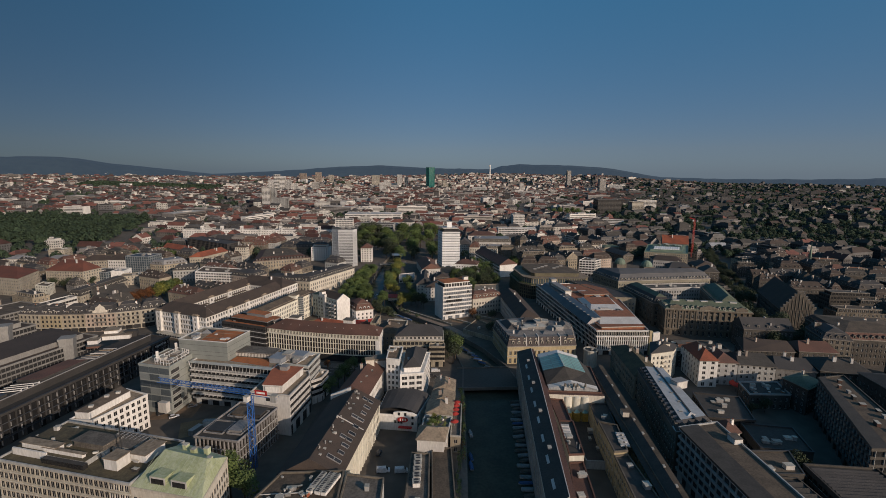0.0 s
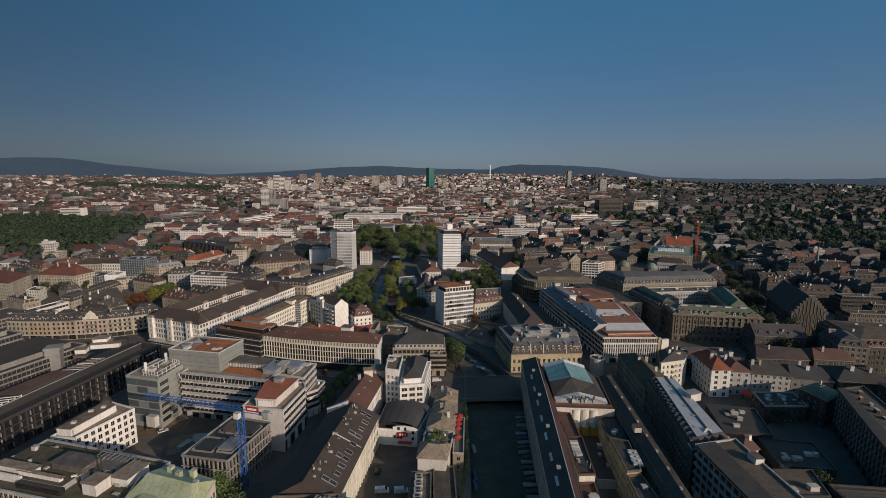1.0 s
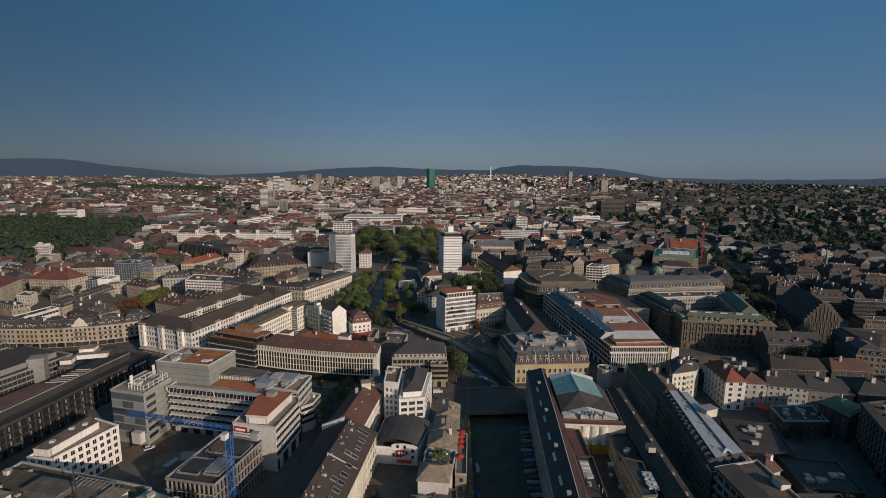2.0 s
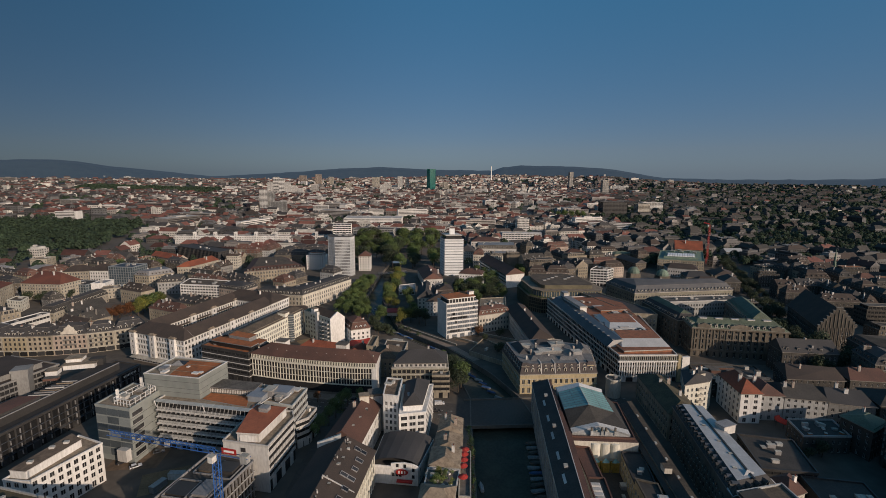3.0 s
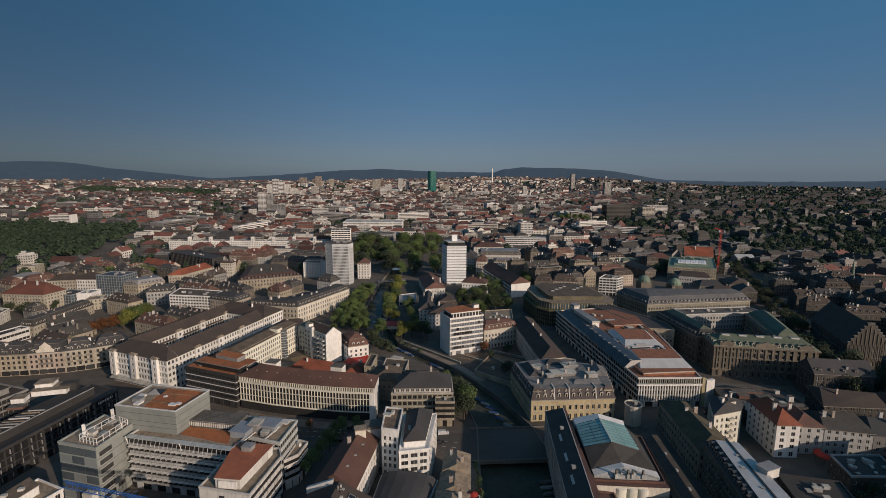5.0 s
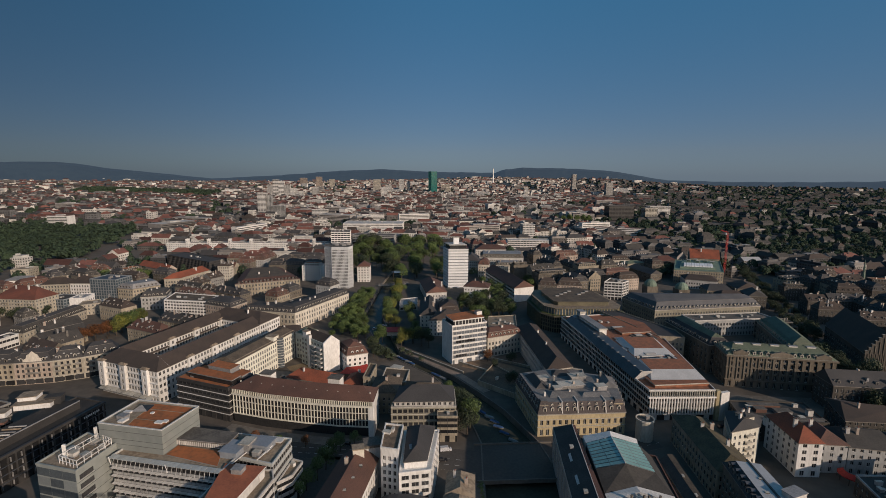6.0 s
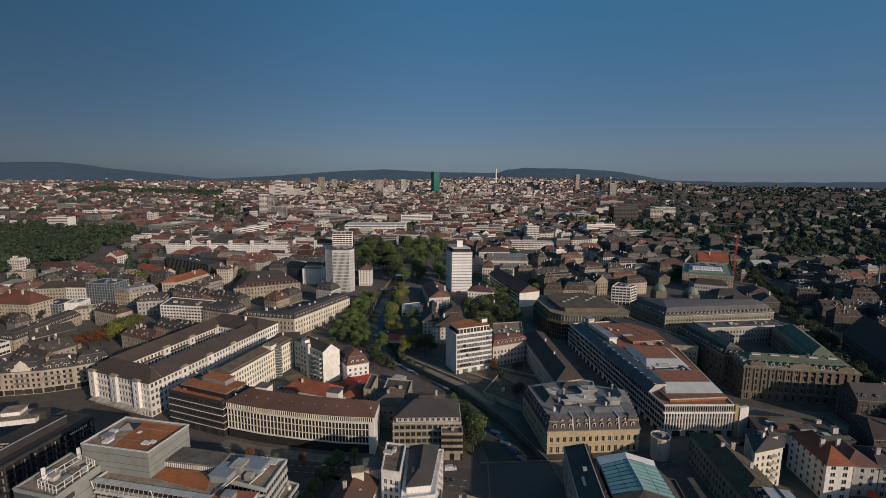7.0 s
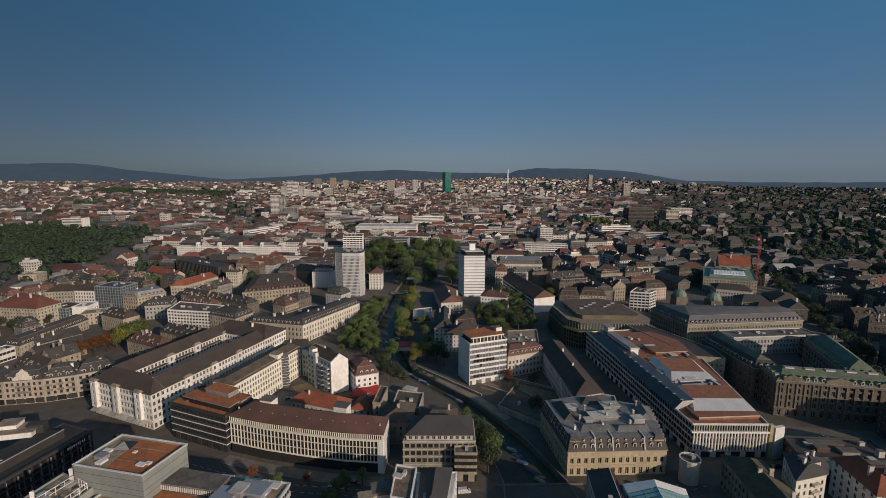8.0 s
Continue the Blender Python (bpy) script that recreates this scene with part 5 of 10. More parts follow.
    loose_box("roof_vent", ob, (106.7, 300, 0), (107.7, 300, 9.8), (1.6, 1.6, 1.5), METAL)


def ribbed_roof(foot, h, wall, label, n, rib=1.0, mat=None):
    """A workshop whose sheet roof is a row of low asymmetric ridges."""
    ob, base = building(foot, h, OFFICE, wall, FLAT(DARKROOF, wall), label, extras=0, detail=False)
    f = ccw(foot)
    for k in range(n):
        a0, a1 = quadpoint(f, 0.04, 0.04 + 0.92 * k / n), quadpoint(f, 0.96, 0.04 + 0.92 * k / n)
        b0, b1 = quadpoint(f, 0.04, 0.04 + 0.92 * (k + 0.62) / n), quadpoint(f, 0.96, 0.04 + 0.92 * (k + 0.62) / n)
        c0, c1 = quadpoint(f, 0.04, 0.04 + 0.92 * (k + 1) / n), quadpoint(f, 0.96, 0.04 + 0.92 * (k + 1) / n)
        add(ob, base, "roof_rib", lambda g: (g.face([(*a0, h + 0.1), (*a1, h + 0.1), (*b1, h + rib), (*b0, h + rib)], mat or BLUEMETAL), g.face([(*b0, h + rib), (*b1, h + rib), (*c1, h + 0.1), (*c0, h + 0.1)], GLASS)))
    return ob, base


def right_bank_blocks():
    ob, base = building([(101, 196), (118.5, 200), (126, 250), (113.5, 254)], 17, PUNCHED, DARKSTONE, MANS(SLATE, PALEMETAL, 3, 2.6, 0), "long block with mansard side and grey sheet metal roof")
    add(ob, base, "roof_ridge", lambda g: g.prism([(110, 199.5), (110.7, 199.5), (120.2, 251), (119.5, 251)], 20.2, 20.6, DARKWALL, bottom=True))
    dormers(ob, base, (113.5, 254), (101, 196), 18.2, 0.9, 15, SLATE, BLUEMETAL, 1.6, 1.5)
    for x, y in ((108, 206), (112, 214), (113, 222), (117, 240), (114, 233)):
        loose_box("hatch", ob, base, (x, y, 20.2), (1.2, 0.9, 0.35), DARKWALL, -0.17)
    add(ob, base, "hip_end", lambda g: (g.face([(100.6, 195.6, 17.4), (119, 199.6, 17.4), (110.6, 203.5, 21.2)], PALEMETAL), g.face([(119, 199.6, 17.4), (119.6, 203.6, 17.4), (110.6, 203.5, 21.2)], PALEMETAL), g.face([(101.2, 199.6, 17.4), (100.6, 195.6, 17.4), (110.6, 203.5, 21.2)], PALEMETAL), g.face([(119.6, 203.6, 17.4), (101.2, 199.6, 17.4), (110.6, 203.5, 21.2)], PALEMETAL)), "white sheet metal hip at the roof's end")
    loose_box("lift_house", ob, base, (121.5, 231, 18.5), (6, 4, 3.6), PALE, 0.3, METAL)
    ob, base = ribbon([(98.5, 120), (114.5, 120), (117.5, 197), (100.5, 194)], 20, 5, GREY, GRAVEL, "office block with concrete grid front and brown roof", solid=0.28, gap=3.2, mull=GREY, out=0.6, proud=0.5, extras=2)
    add(ob, base, "dark_side_roof", lambda g: g.prism(ccw([(98.3, 120), (105, 120), (108.4, 194.6), (100.3, 193)]), 20.1, 20.9, DARKROOF, bottom=True), "dark set-back roof edge")
    loose_box("lift_house", ob, base, (115.6, 184, 20), (3, 4, 2.2), WHITE)
    building([(113, 256), (127, 253.5), (131.5, 293), (118, 297)], 13, PUNCHED, SAND, HIP(3.4, MOSSROOF), "shaded stone block with mossy brown roof", detail=False, chimneys=3)
    ob, base = building([(131.4, 275.2), (145.4, 278.6), (152.4, 286.6), (139.5, 292)], 17, SMALL, BUFF, HIP(3.4, SLATE, 0.7), "cream corner house with dark stepped roof", chimneys=3)
    for k in range(4):
        loose_box("balcony", ob, base, (140.2, 276.6, 4 + k * 3.1), (3, 1.2, 1.0), CREAM, 0.23, STONE)
    loose_box("roof_storey", ob, base, (142, 283, 17), (5, 5, 3.4), CREAM, 0.23, GREYROOF)
    ob, base = building([(155.4, 268.9), (165.2, 268.0), (168.6, 290), (158.6, 291)], 15.0, SMALL._replace(bay=3.4, w=1.3, h=1.7), WHITE, HIP(4.8, REDROOF, 1.1), "white house with steep red hipped roof", chimneys=1)
    # this row's grey walls imitate pale render lying in shade
    building([(165.9, 271.4), (178, 270), (180, 286), (168.6, 287)], 12.6, SMALL._replace(bay=3.3), GREY, HIP(4.0, BROWNROOF), "pale house with shade-grey walls and dark roof", chimneys=1)
    building([(178.2, 269.8), (196, 265), (199, 282.4), (180.4, 286)], 12, SMALL, GREY, HIP(4.2, DARKROOF, 0.3), "house with shade-grey walls, dark roof and dormers", chimneys=2)
    building([(196.2, 264.9), (214, 259), (220, 276), (199.2, 282.2)], 11.4, SMALL, DULL, HIP(4.0, SLATE, 0.3), "narrow house with shade-grey walls and slate roof", chimneys=2)
    building([(215, 258), (238, 250), (244, 268), (220.6, 276)], 13, SMALL, SHADESTONE, HIP(4.5, DARKROOF), "shade-dark stone house with dark roof", detail=False, chimneys=2)
    ob, base = building([(152, 296), (190, 292), (194, 312), (158, 316)], 9.5, SMALL, SHADESTONE, FLAT(DARKROOF, SHADESTONE), "low dark-roofed house with white roof storey", extras=4)
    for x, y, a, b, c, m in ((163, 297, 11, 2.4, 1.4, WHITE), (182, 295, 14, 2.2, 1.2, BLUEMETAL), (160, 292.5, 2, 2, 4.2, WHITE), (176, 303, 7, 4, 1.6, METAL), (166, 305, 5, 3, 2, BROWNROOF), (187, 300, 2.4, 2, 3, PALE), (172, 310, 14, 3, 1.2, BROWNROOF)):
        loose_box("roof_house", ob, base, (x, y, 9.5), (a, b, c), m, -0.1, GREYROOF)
    ob, base = building([(196, 290), (224, 286), (228, 300), (206, 312)], 12, SMALL, SHADESTONE, HIP(4, OLDTILE, 0.2), "low dark stone block with old brown tile roof", detail=False, chimneys=1)
    building([(226, 285), (246, 281), (250, 296), (229, 300)], 13, SMALL, SHADESTONE, HIP(4, BROWNROOF, 0.4), "dark stone house with brown roof", detail=False, chimneys=2)
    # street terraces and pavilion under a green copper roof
    ob, base = building([(166, 243.6), (186, 242), (190, 256), (170, 257.5)], 7.5, SMALL, SHADESTONE, FLAT(DARKROOF, GREY), "low house with cluttered roof terrace", extras=7)
    for k in range(7):
        loose_box("terrace_box", ob, base, (170 + k * 2.4, 245 + (k % 3) * 4, 7.5), (1.6, 1.0, 0.7), (SEDUM, WHITE, DARKWALL)[k % 3], 0.3 * k)
    ob, base = building([(189, 236), (203, 243), (200, 254), (187, 249)], 13.5, SMALL, SHADESTONE, HIP(2.6, COPPER, 0.9), "small pavilion house with green copper roof", chimneys=1)
    for k in range(9):
        a = quadpoint([(189, 236), (203, 243), (200, 254), (187, 249)], 0.06 + 0.11 * k, 0.08)
        bar("seam", ob, base, (a.x, a.y, 13.9), (0.12, 2.4, 0.3), COPPER, 0.46)
    # curved red awning on the street corner
    ob = thing("corner_awning", (177, 268, 0), "curved red cloth awning over a street corner", "awning")
    g = Geo()
    for k in range(7):
        a0, a1 = 2.2 + k * 0.33, 2.2 + (k + 1) * 0.33
        g.face([(5.4 * math.cos(a0), -3 + 5.4 * math.sin(a0), 3.0), (5.4 * math.cos(a1), -3 + 5.4 * math.sin(a1), 3.0), (3.4 * math.cos(a1), -3 + 3.4 * math.sin(a1), 4.4), (3.4 * math.cos(a0), -3 + 3.4 * math.sin(a0), 4.4)], REDCLOTH)
        g.face([(5.4 * math.cos(a0), -3 + 5.4 * math.sin(a0), 2.6), (5.4 * math.cos(a1), -3 + 5.4 * math.sin(a1), 2.6), (5.4 * math.cos(a1), -3 + 5.4 * math.sin(a1), 3.0), (5.4 * math.cos(a0), -3 + 5.4 * math.sin(a0), 3.0)], REDCLOTH)
    part("cloth", g, ob)
    for k in range(4):
        a = 2.3 + k * 0.7
        bar("post", ob, (0, 0, 0), (5.2 * math.cos(a), -3 + 5.2 * math.sin(a), 0), (0.15, 0.15, 3), DARKWALL)
    # courtyard houses, with the yard's shade put into their dark colours
    ob, base = building([(125.4, 203), (134, 205.6), (136, 215.4), (126.2, 213)], 10.5, SMALL, CREAM, HIP(3, BROWNROOF, 0.9), "small cream house with brown hipped roof in a yard", chimneys=1)
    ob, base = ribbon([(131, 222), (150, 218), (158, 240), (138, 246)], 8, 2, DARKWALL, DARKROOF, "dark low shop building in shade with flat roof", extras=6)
    building([(139, 200), (158, 196), (164, 214), (144, 219)], 6.5, OFFICE, SHADESTONE, FLAT(DARKROOF, DARKWALL), "shaded low stone workshop with dark roof", extras=6, detail=False)
    building([(120, 176.8), (136, 175.6), (141.4, 189.4), (126.6, 190.4)], 11.8, OFFICE, SHADESTONE, FLAT(GRAVEL, DARKWALL), "low workshop with brown-grey roof", extras=2, detail=False)
    ribbed_roof([(117.8, 130), (131, 130), (132, 174), (118, 176)], 11.6, SHADESTONE, "workshop with ribbed grey skylight roof between offices", 14, 0.8, DARKROOF)
    ribbed_roof([(134, 140), (160, 138), (165, 178), (141, 182)], 11.4, SHADESTONE, "workshop with dark ribbed sheet roof", 22, 0.6, SLATE)
    ob, base = ribbon([(162, 178), (182, 176), (208, 238), (193, 236)], 19, 5, SHADESTONE, GRAVEL, "long office block with grid front and brown gravel roof", solid=0.3, gap=3.2, mull=GREY, out=0.5, extras=0)
    add(ob, base, "dark_side_roof", lambda g: g.prism(ccw([(162, 178), (168.5, 177.4), (197, 236.3), (193, 235.8)]), 19.1, 19.9, DARKROOF, bottom=True), "dark set-back roof edge")
    for k in range(10):
        x = quadpoint([(168, 178), (182, 176), (206, 237), (196, 236)], rng.uniform(0.2, 0.9), 0.1 + k * 0.09)
        loose_box("roof_vent", ob, base, (x.x, x.y, 19.1), (rng.uniform(0.8, 2.2), rng.uniform(1, 3), rng.uniform(0.6, 1.6)), rng.choice((METAL, CREAM, DARKWALL, BROWNROOF)), -0.4)
    building([(186, 150), (215, 160), (225, 196), (196, 200)], 15, OFFICE, SHADESTONE, FLAT(DARKROOF, SHADESTONE), "shade-dark stone office block with dark felt roof", detail=False, extras=6)
    building([(216, 204), (250, 194), (262, 238), (224, 246)], 17, PUNCHED, SHADESTONE, HIP(4, DARKROOF), "stone block with shade-dark walls and dark roof", detail=False, chimneys=3)
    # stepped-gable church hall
    ob, base = building([(275.5, 362), (301, 360.5), (324, 415), (299, 417)], 15, TALL, SHADESTONE, HIP(13, OLDTILE, 0.0), "dark stone church hall with tall stepped gable", detail=False, category="church")

    def steps(g):
        for k in range(7):
            w = 27 - k * 3.7
            g.box((288.3, 361.0, 15 + k * 2.05), (w, 1.0, 2.1), SHADESTONE, -0.06, STONE)
    add(ob, base, "stepped_gable", steps, "stepped stone gable")
    for k in range(9):
        bar("gable_rib", ob, base, (277.8 + k * 2.6, 360.9 - k * 0.16, 1), (0.4, 0.4, 14 + 12.5 * (1 - abs(k - 4) / 5)), DARKSTONE, -0.06)
    building([(262, 296), (306, 288), (318, 326), (274, 338)], 16, PUNCHED, SHADESTONE, MANS(BROWNROOF, GRAVEL, 3.5, 3, 2), "long shade-dark stone block with olive-brown roof", detail=False, chimneys=4)
    ob, base = building([(247, 293), (261, 288), (268, 308), (254, 314)], 17.5, PUNCHED, DARKSTONE, MANS(SLATE, SLATE, 3.4, 2, 2), "pale sandstone corner house with dark mansard", chimneys=3)
    for k in range(8):
        make_later.append((232 + k * 6.5 + rng.uniform(-2, 2), 312 + k * 3 + rng.uniform(-3, 3), rng.uniform(10, 15)))
    for k in range(7):
        make_later.append((262 + rng.uniform(-5, 5), 348 + k * 8 + rng.uniform(-3, 3), rng.uniform(12, 17)))
    for x, y in ((162, 236), (172, 240), (214, 248), (222, 250), (208, 282), (147, 190)):
        make_later.append((x, y, rng.uniform(7, 11)))


make_later = []


def grey_complex():
    """Grey office complex: clad stair block, sunshaded wing, blank cube with rust roof, white wing and rear wing."""
    left = [(-130.2, 255.5), (-113.7, 250.4), (-110.6, 267.5), (-126, 275)]
    ob, base = building(left, 23.4, OFFICE, PANEL, FLAT(TANROOF, PANEL), "grey clad office tower block with roof frame", blind=(0, 1, 2, 3), extras=2)
    p, q, r = Vector(left[0]), Vector(left[1]), Vector(left[2])
    t = (q - p).normalized()
    for k in range(6):
        for u in (0.17, 0.5, 0.83):
            c = p + (q - p) * u
            bar("glass_panel", ob, base, (c.x + t.y * 0.05, c.y - t.x * 0.05, 2.4 + k * 3.5), (5.5, 0.12, 2.9), BLUEGLASS if (k * 3 + int(u * 5)) % 4 else PALEGLASS, math.atan2(t.y, t.x))
    t2 = (r - q).normalized()
    n2 = Vector((t2.y, -t2.x))
    for k in range(6):
        z = 2.6 + k * 3.45
        c = q + t2 * 3.9 + n2 * 0.03
        bar("window_band", ob, base, (c.x, c.y, z), (5.4, 0.14, 1.7), GLASS, math.atan2(t2.y, t2.x))
        bar("window_sill", ob, base, (c.x + n2.x * 0.1, c.y + n2.y * 0.1, z - 0.18), (5.7, 0.4, 0.16), PALE, math.atan2(t2.y, t2.x))
        for j in (-1.3, 0.3, 1.7):
            e = c + t2 * j + n2 * 0.08
            bar("mullion", ob, base, (e.x, e.y, z), (0.1, 0.12, 1.7), DARKFRAME, math.atan2(t2.y, t2.x))
        bar("panel_joint", ob, base, ((q.x + r.x) / 2 + n2.x * 0.02, (q.y + r.y) / 2 + n2.y * 0.02, z - 0.75), (17.2, 0.06, 0.1), DARKFRAME, math.atan2(t2.y, t2.x))
    c = q + t2 * 9.5 + n2 * 0.03
    bar("window_band", ob, base, (c.x, c.y, 3.2), (3, 0.14, 1.6), GLASS, math.atan2(t2.y, t2.x))
    c = p.lerp(q, 0.8) + Vector((t.y, -t.x)) * 1.2
    add(ob, base, "entrance_box", lambda g: g.box((c.x, c.y, 1.8), (4.6, 2.4, 5), PALE, math.atan2(t.y, t.x), GREY), "pale projecting entrance box")
    ring = [(0.42, 0.14), (0.93, 0.1), (0.95, 0.9), (0.5, 0.92)]
    for k in range(4):
        a, b = quadpoint(left, *ring[k]), quadpoint(left, *ring[(k + 1) % 4])
        m = 5
        for j in range(m):
            c = a.lerp(b, j / m)
            bar("rail_post", ob, base, (c.x, c.y, 23.4), (0.18, 0.18, 2.9), WHITE)
        c = (a + b) / 2
        for z in (24.6, 26.2):
            bar("rail", ob, base, (c.x, c.y, z), ((b - a).length, 0.18, 0.18), WHITE, math.atan2((b - a).y, (b - a).x))
    for u, v in ((0.3, 0.5), (0.5, 0.82), (0.75, 0.45)):
        c = quadpoint(left, u, v)
        loose_box("roof_plant", ob, base, (c.x, c.y, 23.45), (3.2, 2.4, 1.2), METAL, -0.3)
    for u, v in ((0.36, 0.3), (0.42, 0.94)):
        c = quadpoint(left, u, v)
        add(ob, base, "roof_fin", lambda g: g.prism([(c.x - 0.6, c.y - 0.4), (c.x + 0.6, c.y - 0.2), (c.x + 0.2, c.y + 0.5), (c.x - 0.3, c.y + 0.4)], 23.4, 28.4, WHITE), "tall white roof fin")
    mid = [(-109.5, 262.3), (-66.5, 251.2), (-62.6, 266), (-105, 277.5)]
    ob, base = ribbon(mid, 21.4, 6, GREY, TANROOF, "grey office wing with white sunshade bands and rusty roof", ground=3.0, solid=0.3, gap=1.6, extras=0)
    a, b = Vector(mid[0]), Vector(mid[1])
    t = (b - a).normalized()
    nrm = Vector((t.y, -t.x))
    ang = math.atan2(t.y, t.x)
    L = (b - a).length
    for k in range(5):
        z = 5.6 + k * 3.05
        for j in range(19):
            c = a + t * ((j + 0.5) * L / 19) + nrm * 0.75
            bar("sunshade", ob, base, (c.x, c.y, z), (L / 19 - 0.25, 1.2, 0.12), WHITE, ang)
        for j in range(20):
            c = a + t * (j * L / 19.3 + 0.3) + nrm * 0.5
            bar("shade_bracket", ob, base, (c.x, c.y, z - 1.1), (0.12, 0.9, 1.1), METAL, ang)
    # slatted glass canopy along the roof edge, on raking struts
    for j in range(24):
        c = a + t * ((j + 0.5) * L / 24) + nrm * 0.1
        add(ob, base, "canopy_strut", lambda g: g.face([(c.x, c.y, 21.4), (c.x + t.x * 0.16, c.y + t.y * 0.16, 21.4), (c.x + nrm.x * 1.8 + t.x * 0.9, c.y + nrm.y * 1.8 + t.y * 0.9, 19.2), (c.x + nrm.x * 1.8 + t.x * 0.74, c.y + nrm.y * 1.8 + t.y * 0.74, 19.2)], WHITE))
    for j in range(24):
        c = a + t * ((j + 0.5) * L / 24) + nrm * 0.6
        bar("canopy_pane", ob, base, (c.x, c.y, 22.0), (L / 24 - 0.22, 2.6, 0.14), PALECLAD, ang)
    for u, w in ((0.04, 0.35), (0.56, 0.3)):
        c = a.lerp(b, u) + nrm * 2.4
        add(ob, base, "rail_arm", lambda g: g.face([(c.x, c.y, 20.0), (c.x + w, c.y, 20.0), (c.x - 1.2 + w, c.y + 0.8, 22.6), (c.x - 1.2, c.y + 0.8, 22.6)], WHITE), "slanting white davit arm")
    add(ob, base, "sedum_field", lambda g: g.prism(ccw([(-90.5, 262.2), (-69.2, 254.2), (-71.2, 263.2), (-89, 268)]), 21.46, 21.75, METAL, SEDUM, True), "rust-coloured planted roof field")
    plant = [(-89.8, 268.6), (-69.6, 264.2), (-68.2, 271.5), (-87.6, 276.6)]
    add(ob, base, "plant_house", lambda g: (g.prism(ccw(plant), 21.4, 24.0, GREYROOF, GREYROOF), g.prism(inset(ccw(plant), -0.25), 24.0, 24.25, METAL, GREYROOF, True)), "long low roof plant house")
    fins(ob, base, plant[0], plant[1], 22.0, 23.6, 26, 0.35, 0.3, PALE, "plant_rib")
    for x, y, w, dd, h, m in ((-66.5, 262.5, 6.5, 7.5, 3.2, BLUECLAD), (-58.5, 266.5, 9, 6, 2.9, BLUECLAD), (-62.5, 265, 4, 5, 3.9, METAL), (-58, 261.2, 2.6, 2.2, 2.0, METAL), (-53.8, 270.6, 5, 2.4, 0.6, PALE)):
        loose_box("roof_plant", ob, base, (x, y, 20.9), (w, dd, h), m, -0.25, m)
    for x, y, w, turn in ((-63.4, 258.6, 8, 1.2), (-55.5, 260.5, 7, 1.2), (-57.5, 263.6, 6, -0.25), (-55.0, 263.0, 6.5, 1.25)):
        bar("roof_rail", ob, base, (x, y, 21.6), (w, 0.25, 0.3), WHITE, turn)
    cube = [(-117.4, 268.8), (-91.4, 262.3), (-86.2, 280), (-113.0, 287)]
    ob, base = building(cube, 30.3, OFFICE, PANEL, FLAT(SEDUM, PANEL), "blank grey-green panel cube with rust-coloured roof", blind=(0, 1, 2, 3), extras=0)
    add(ob, base, "roof_edge", lambda g: [g.prism(e4, 31.0, 31.25, WHITE, bottom=True) for e4 in (lambda e, f: [[e[i], e[(i + 1) % 4], f[(i + 1) % 4], f[i]] for i in range(4)])(inset(ccw(cube), -0.2), inset(ccw(cube), 0.4))], "white parapet coping")
    patch = [tuple(quadpoint(cube, u, v)) for u, v in ((0.02, 0.04), (0.42, 0.04), (0.36, 0.34), (0.3, 0.96), (0.02, 0.96))]
    add(ob, base, "roof_patch", lambda g: g.prism(ccw(patch), 30.36, 30.5, TANROOF), "bare tan gravel roof field")
    py = quadpoint(cube, 0.24, 0.72)
    add(ob, base, "glass_pyramid", lambda g: [g.face([(py.x + 3.2 * x0, py.y + 2.6 * y0, 30.6), (py.x + 3.2 * x1, py.y + 2.6 * y1, 30.6), (py.x, py.y, 32.2)], GLASS if i % 2 else METAL) for i, (x0, y0, x1, y1) in enumerate(((-1, -1, 1, -1), (1, -1, 1, 1), (1, 1, -1, 1), (-1, 1, -1, -1)))], "small glass pyramid rooflight")
    for u, v, w, dd, h, m in ((0.2, 0.3, 3.4, 2.6, 1.6, METAL), (0.27, 0.2, 2.2, 3.0, 0.9, WHITE), (0.14, 0.5, 2.6, 1.6, 0.9, WHITE), (0.78, 0.3, 2.8, 1.8, 0.5, WHITE), (0.84, 0.36, 1.8, 1.4, 0.5, WHITE), (0.48, 0.6, 1.2, 1.2, 0.4, WHITE)):
        c = quadpoint(cube, u, v)
        loose_box("roof_light", ob, base, (c.x, c.y, 30.38), (w, dd, h), m, -0.24, m)
    for v in (0.35, 0.75):
        c = quadpoint(cube, 0.62, v)
        bar("roof_seam", ob, base, (c.x, c.y, 30.36), (15, 0.25, 0.12), TANROOF, -0.24)
    for z in (23.6, 25.6, 28.6):
        add(ob, base, "panel_joint", lambda g: g.prism(inset(ccw(cube), -0.03), z, z + 0.1, DARKFRAME, bottom=True))
    rw = [(-71.3, 234.3), (-53.3, 229.4), (-49, 250.4), (-51, 255.6), (-67, 258)]
    ob, base = ribbon(rw, 18.3, 4, PALE, TANROOF, "pale office wing with ribbon windows and red roof storey", ground=5.2, solid=0.52, gap=2.2, blind=(0,), extras=0)
    c = Vector(rw[0]).lerp(Vector(rw[1]), 0.45)
    bar("window_band", ob, base, (c.x - 0.03, c.y - 0.1, 15.2), (2.0, 0.12, 1.6), GLASS, -0.265)
    up = [(-65.9, 234.2), (-57.4, 232.8), (-52.6, 252.6), (-66.6, 255)]
    add(ob, base, "roof_storey", lambda g: g.prism(up, 18.3, 21.5, PALE, SEDUM), "set-back roof storey with terracotta roof")
    add(ob, base, "roof_storey_rim", lambda g: g.prism(inset(ccw(up), -0.3), 21.5, 22.0, PALE, TERRACE, True), "flat terracotta-coloured roof")
    bar("white_panel", ob, base, (-61.6, 233.1, 18.6), (6.4, 0.2, 2.6), WHITE, -0.165)
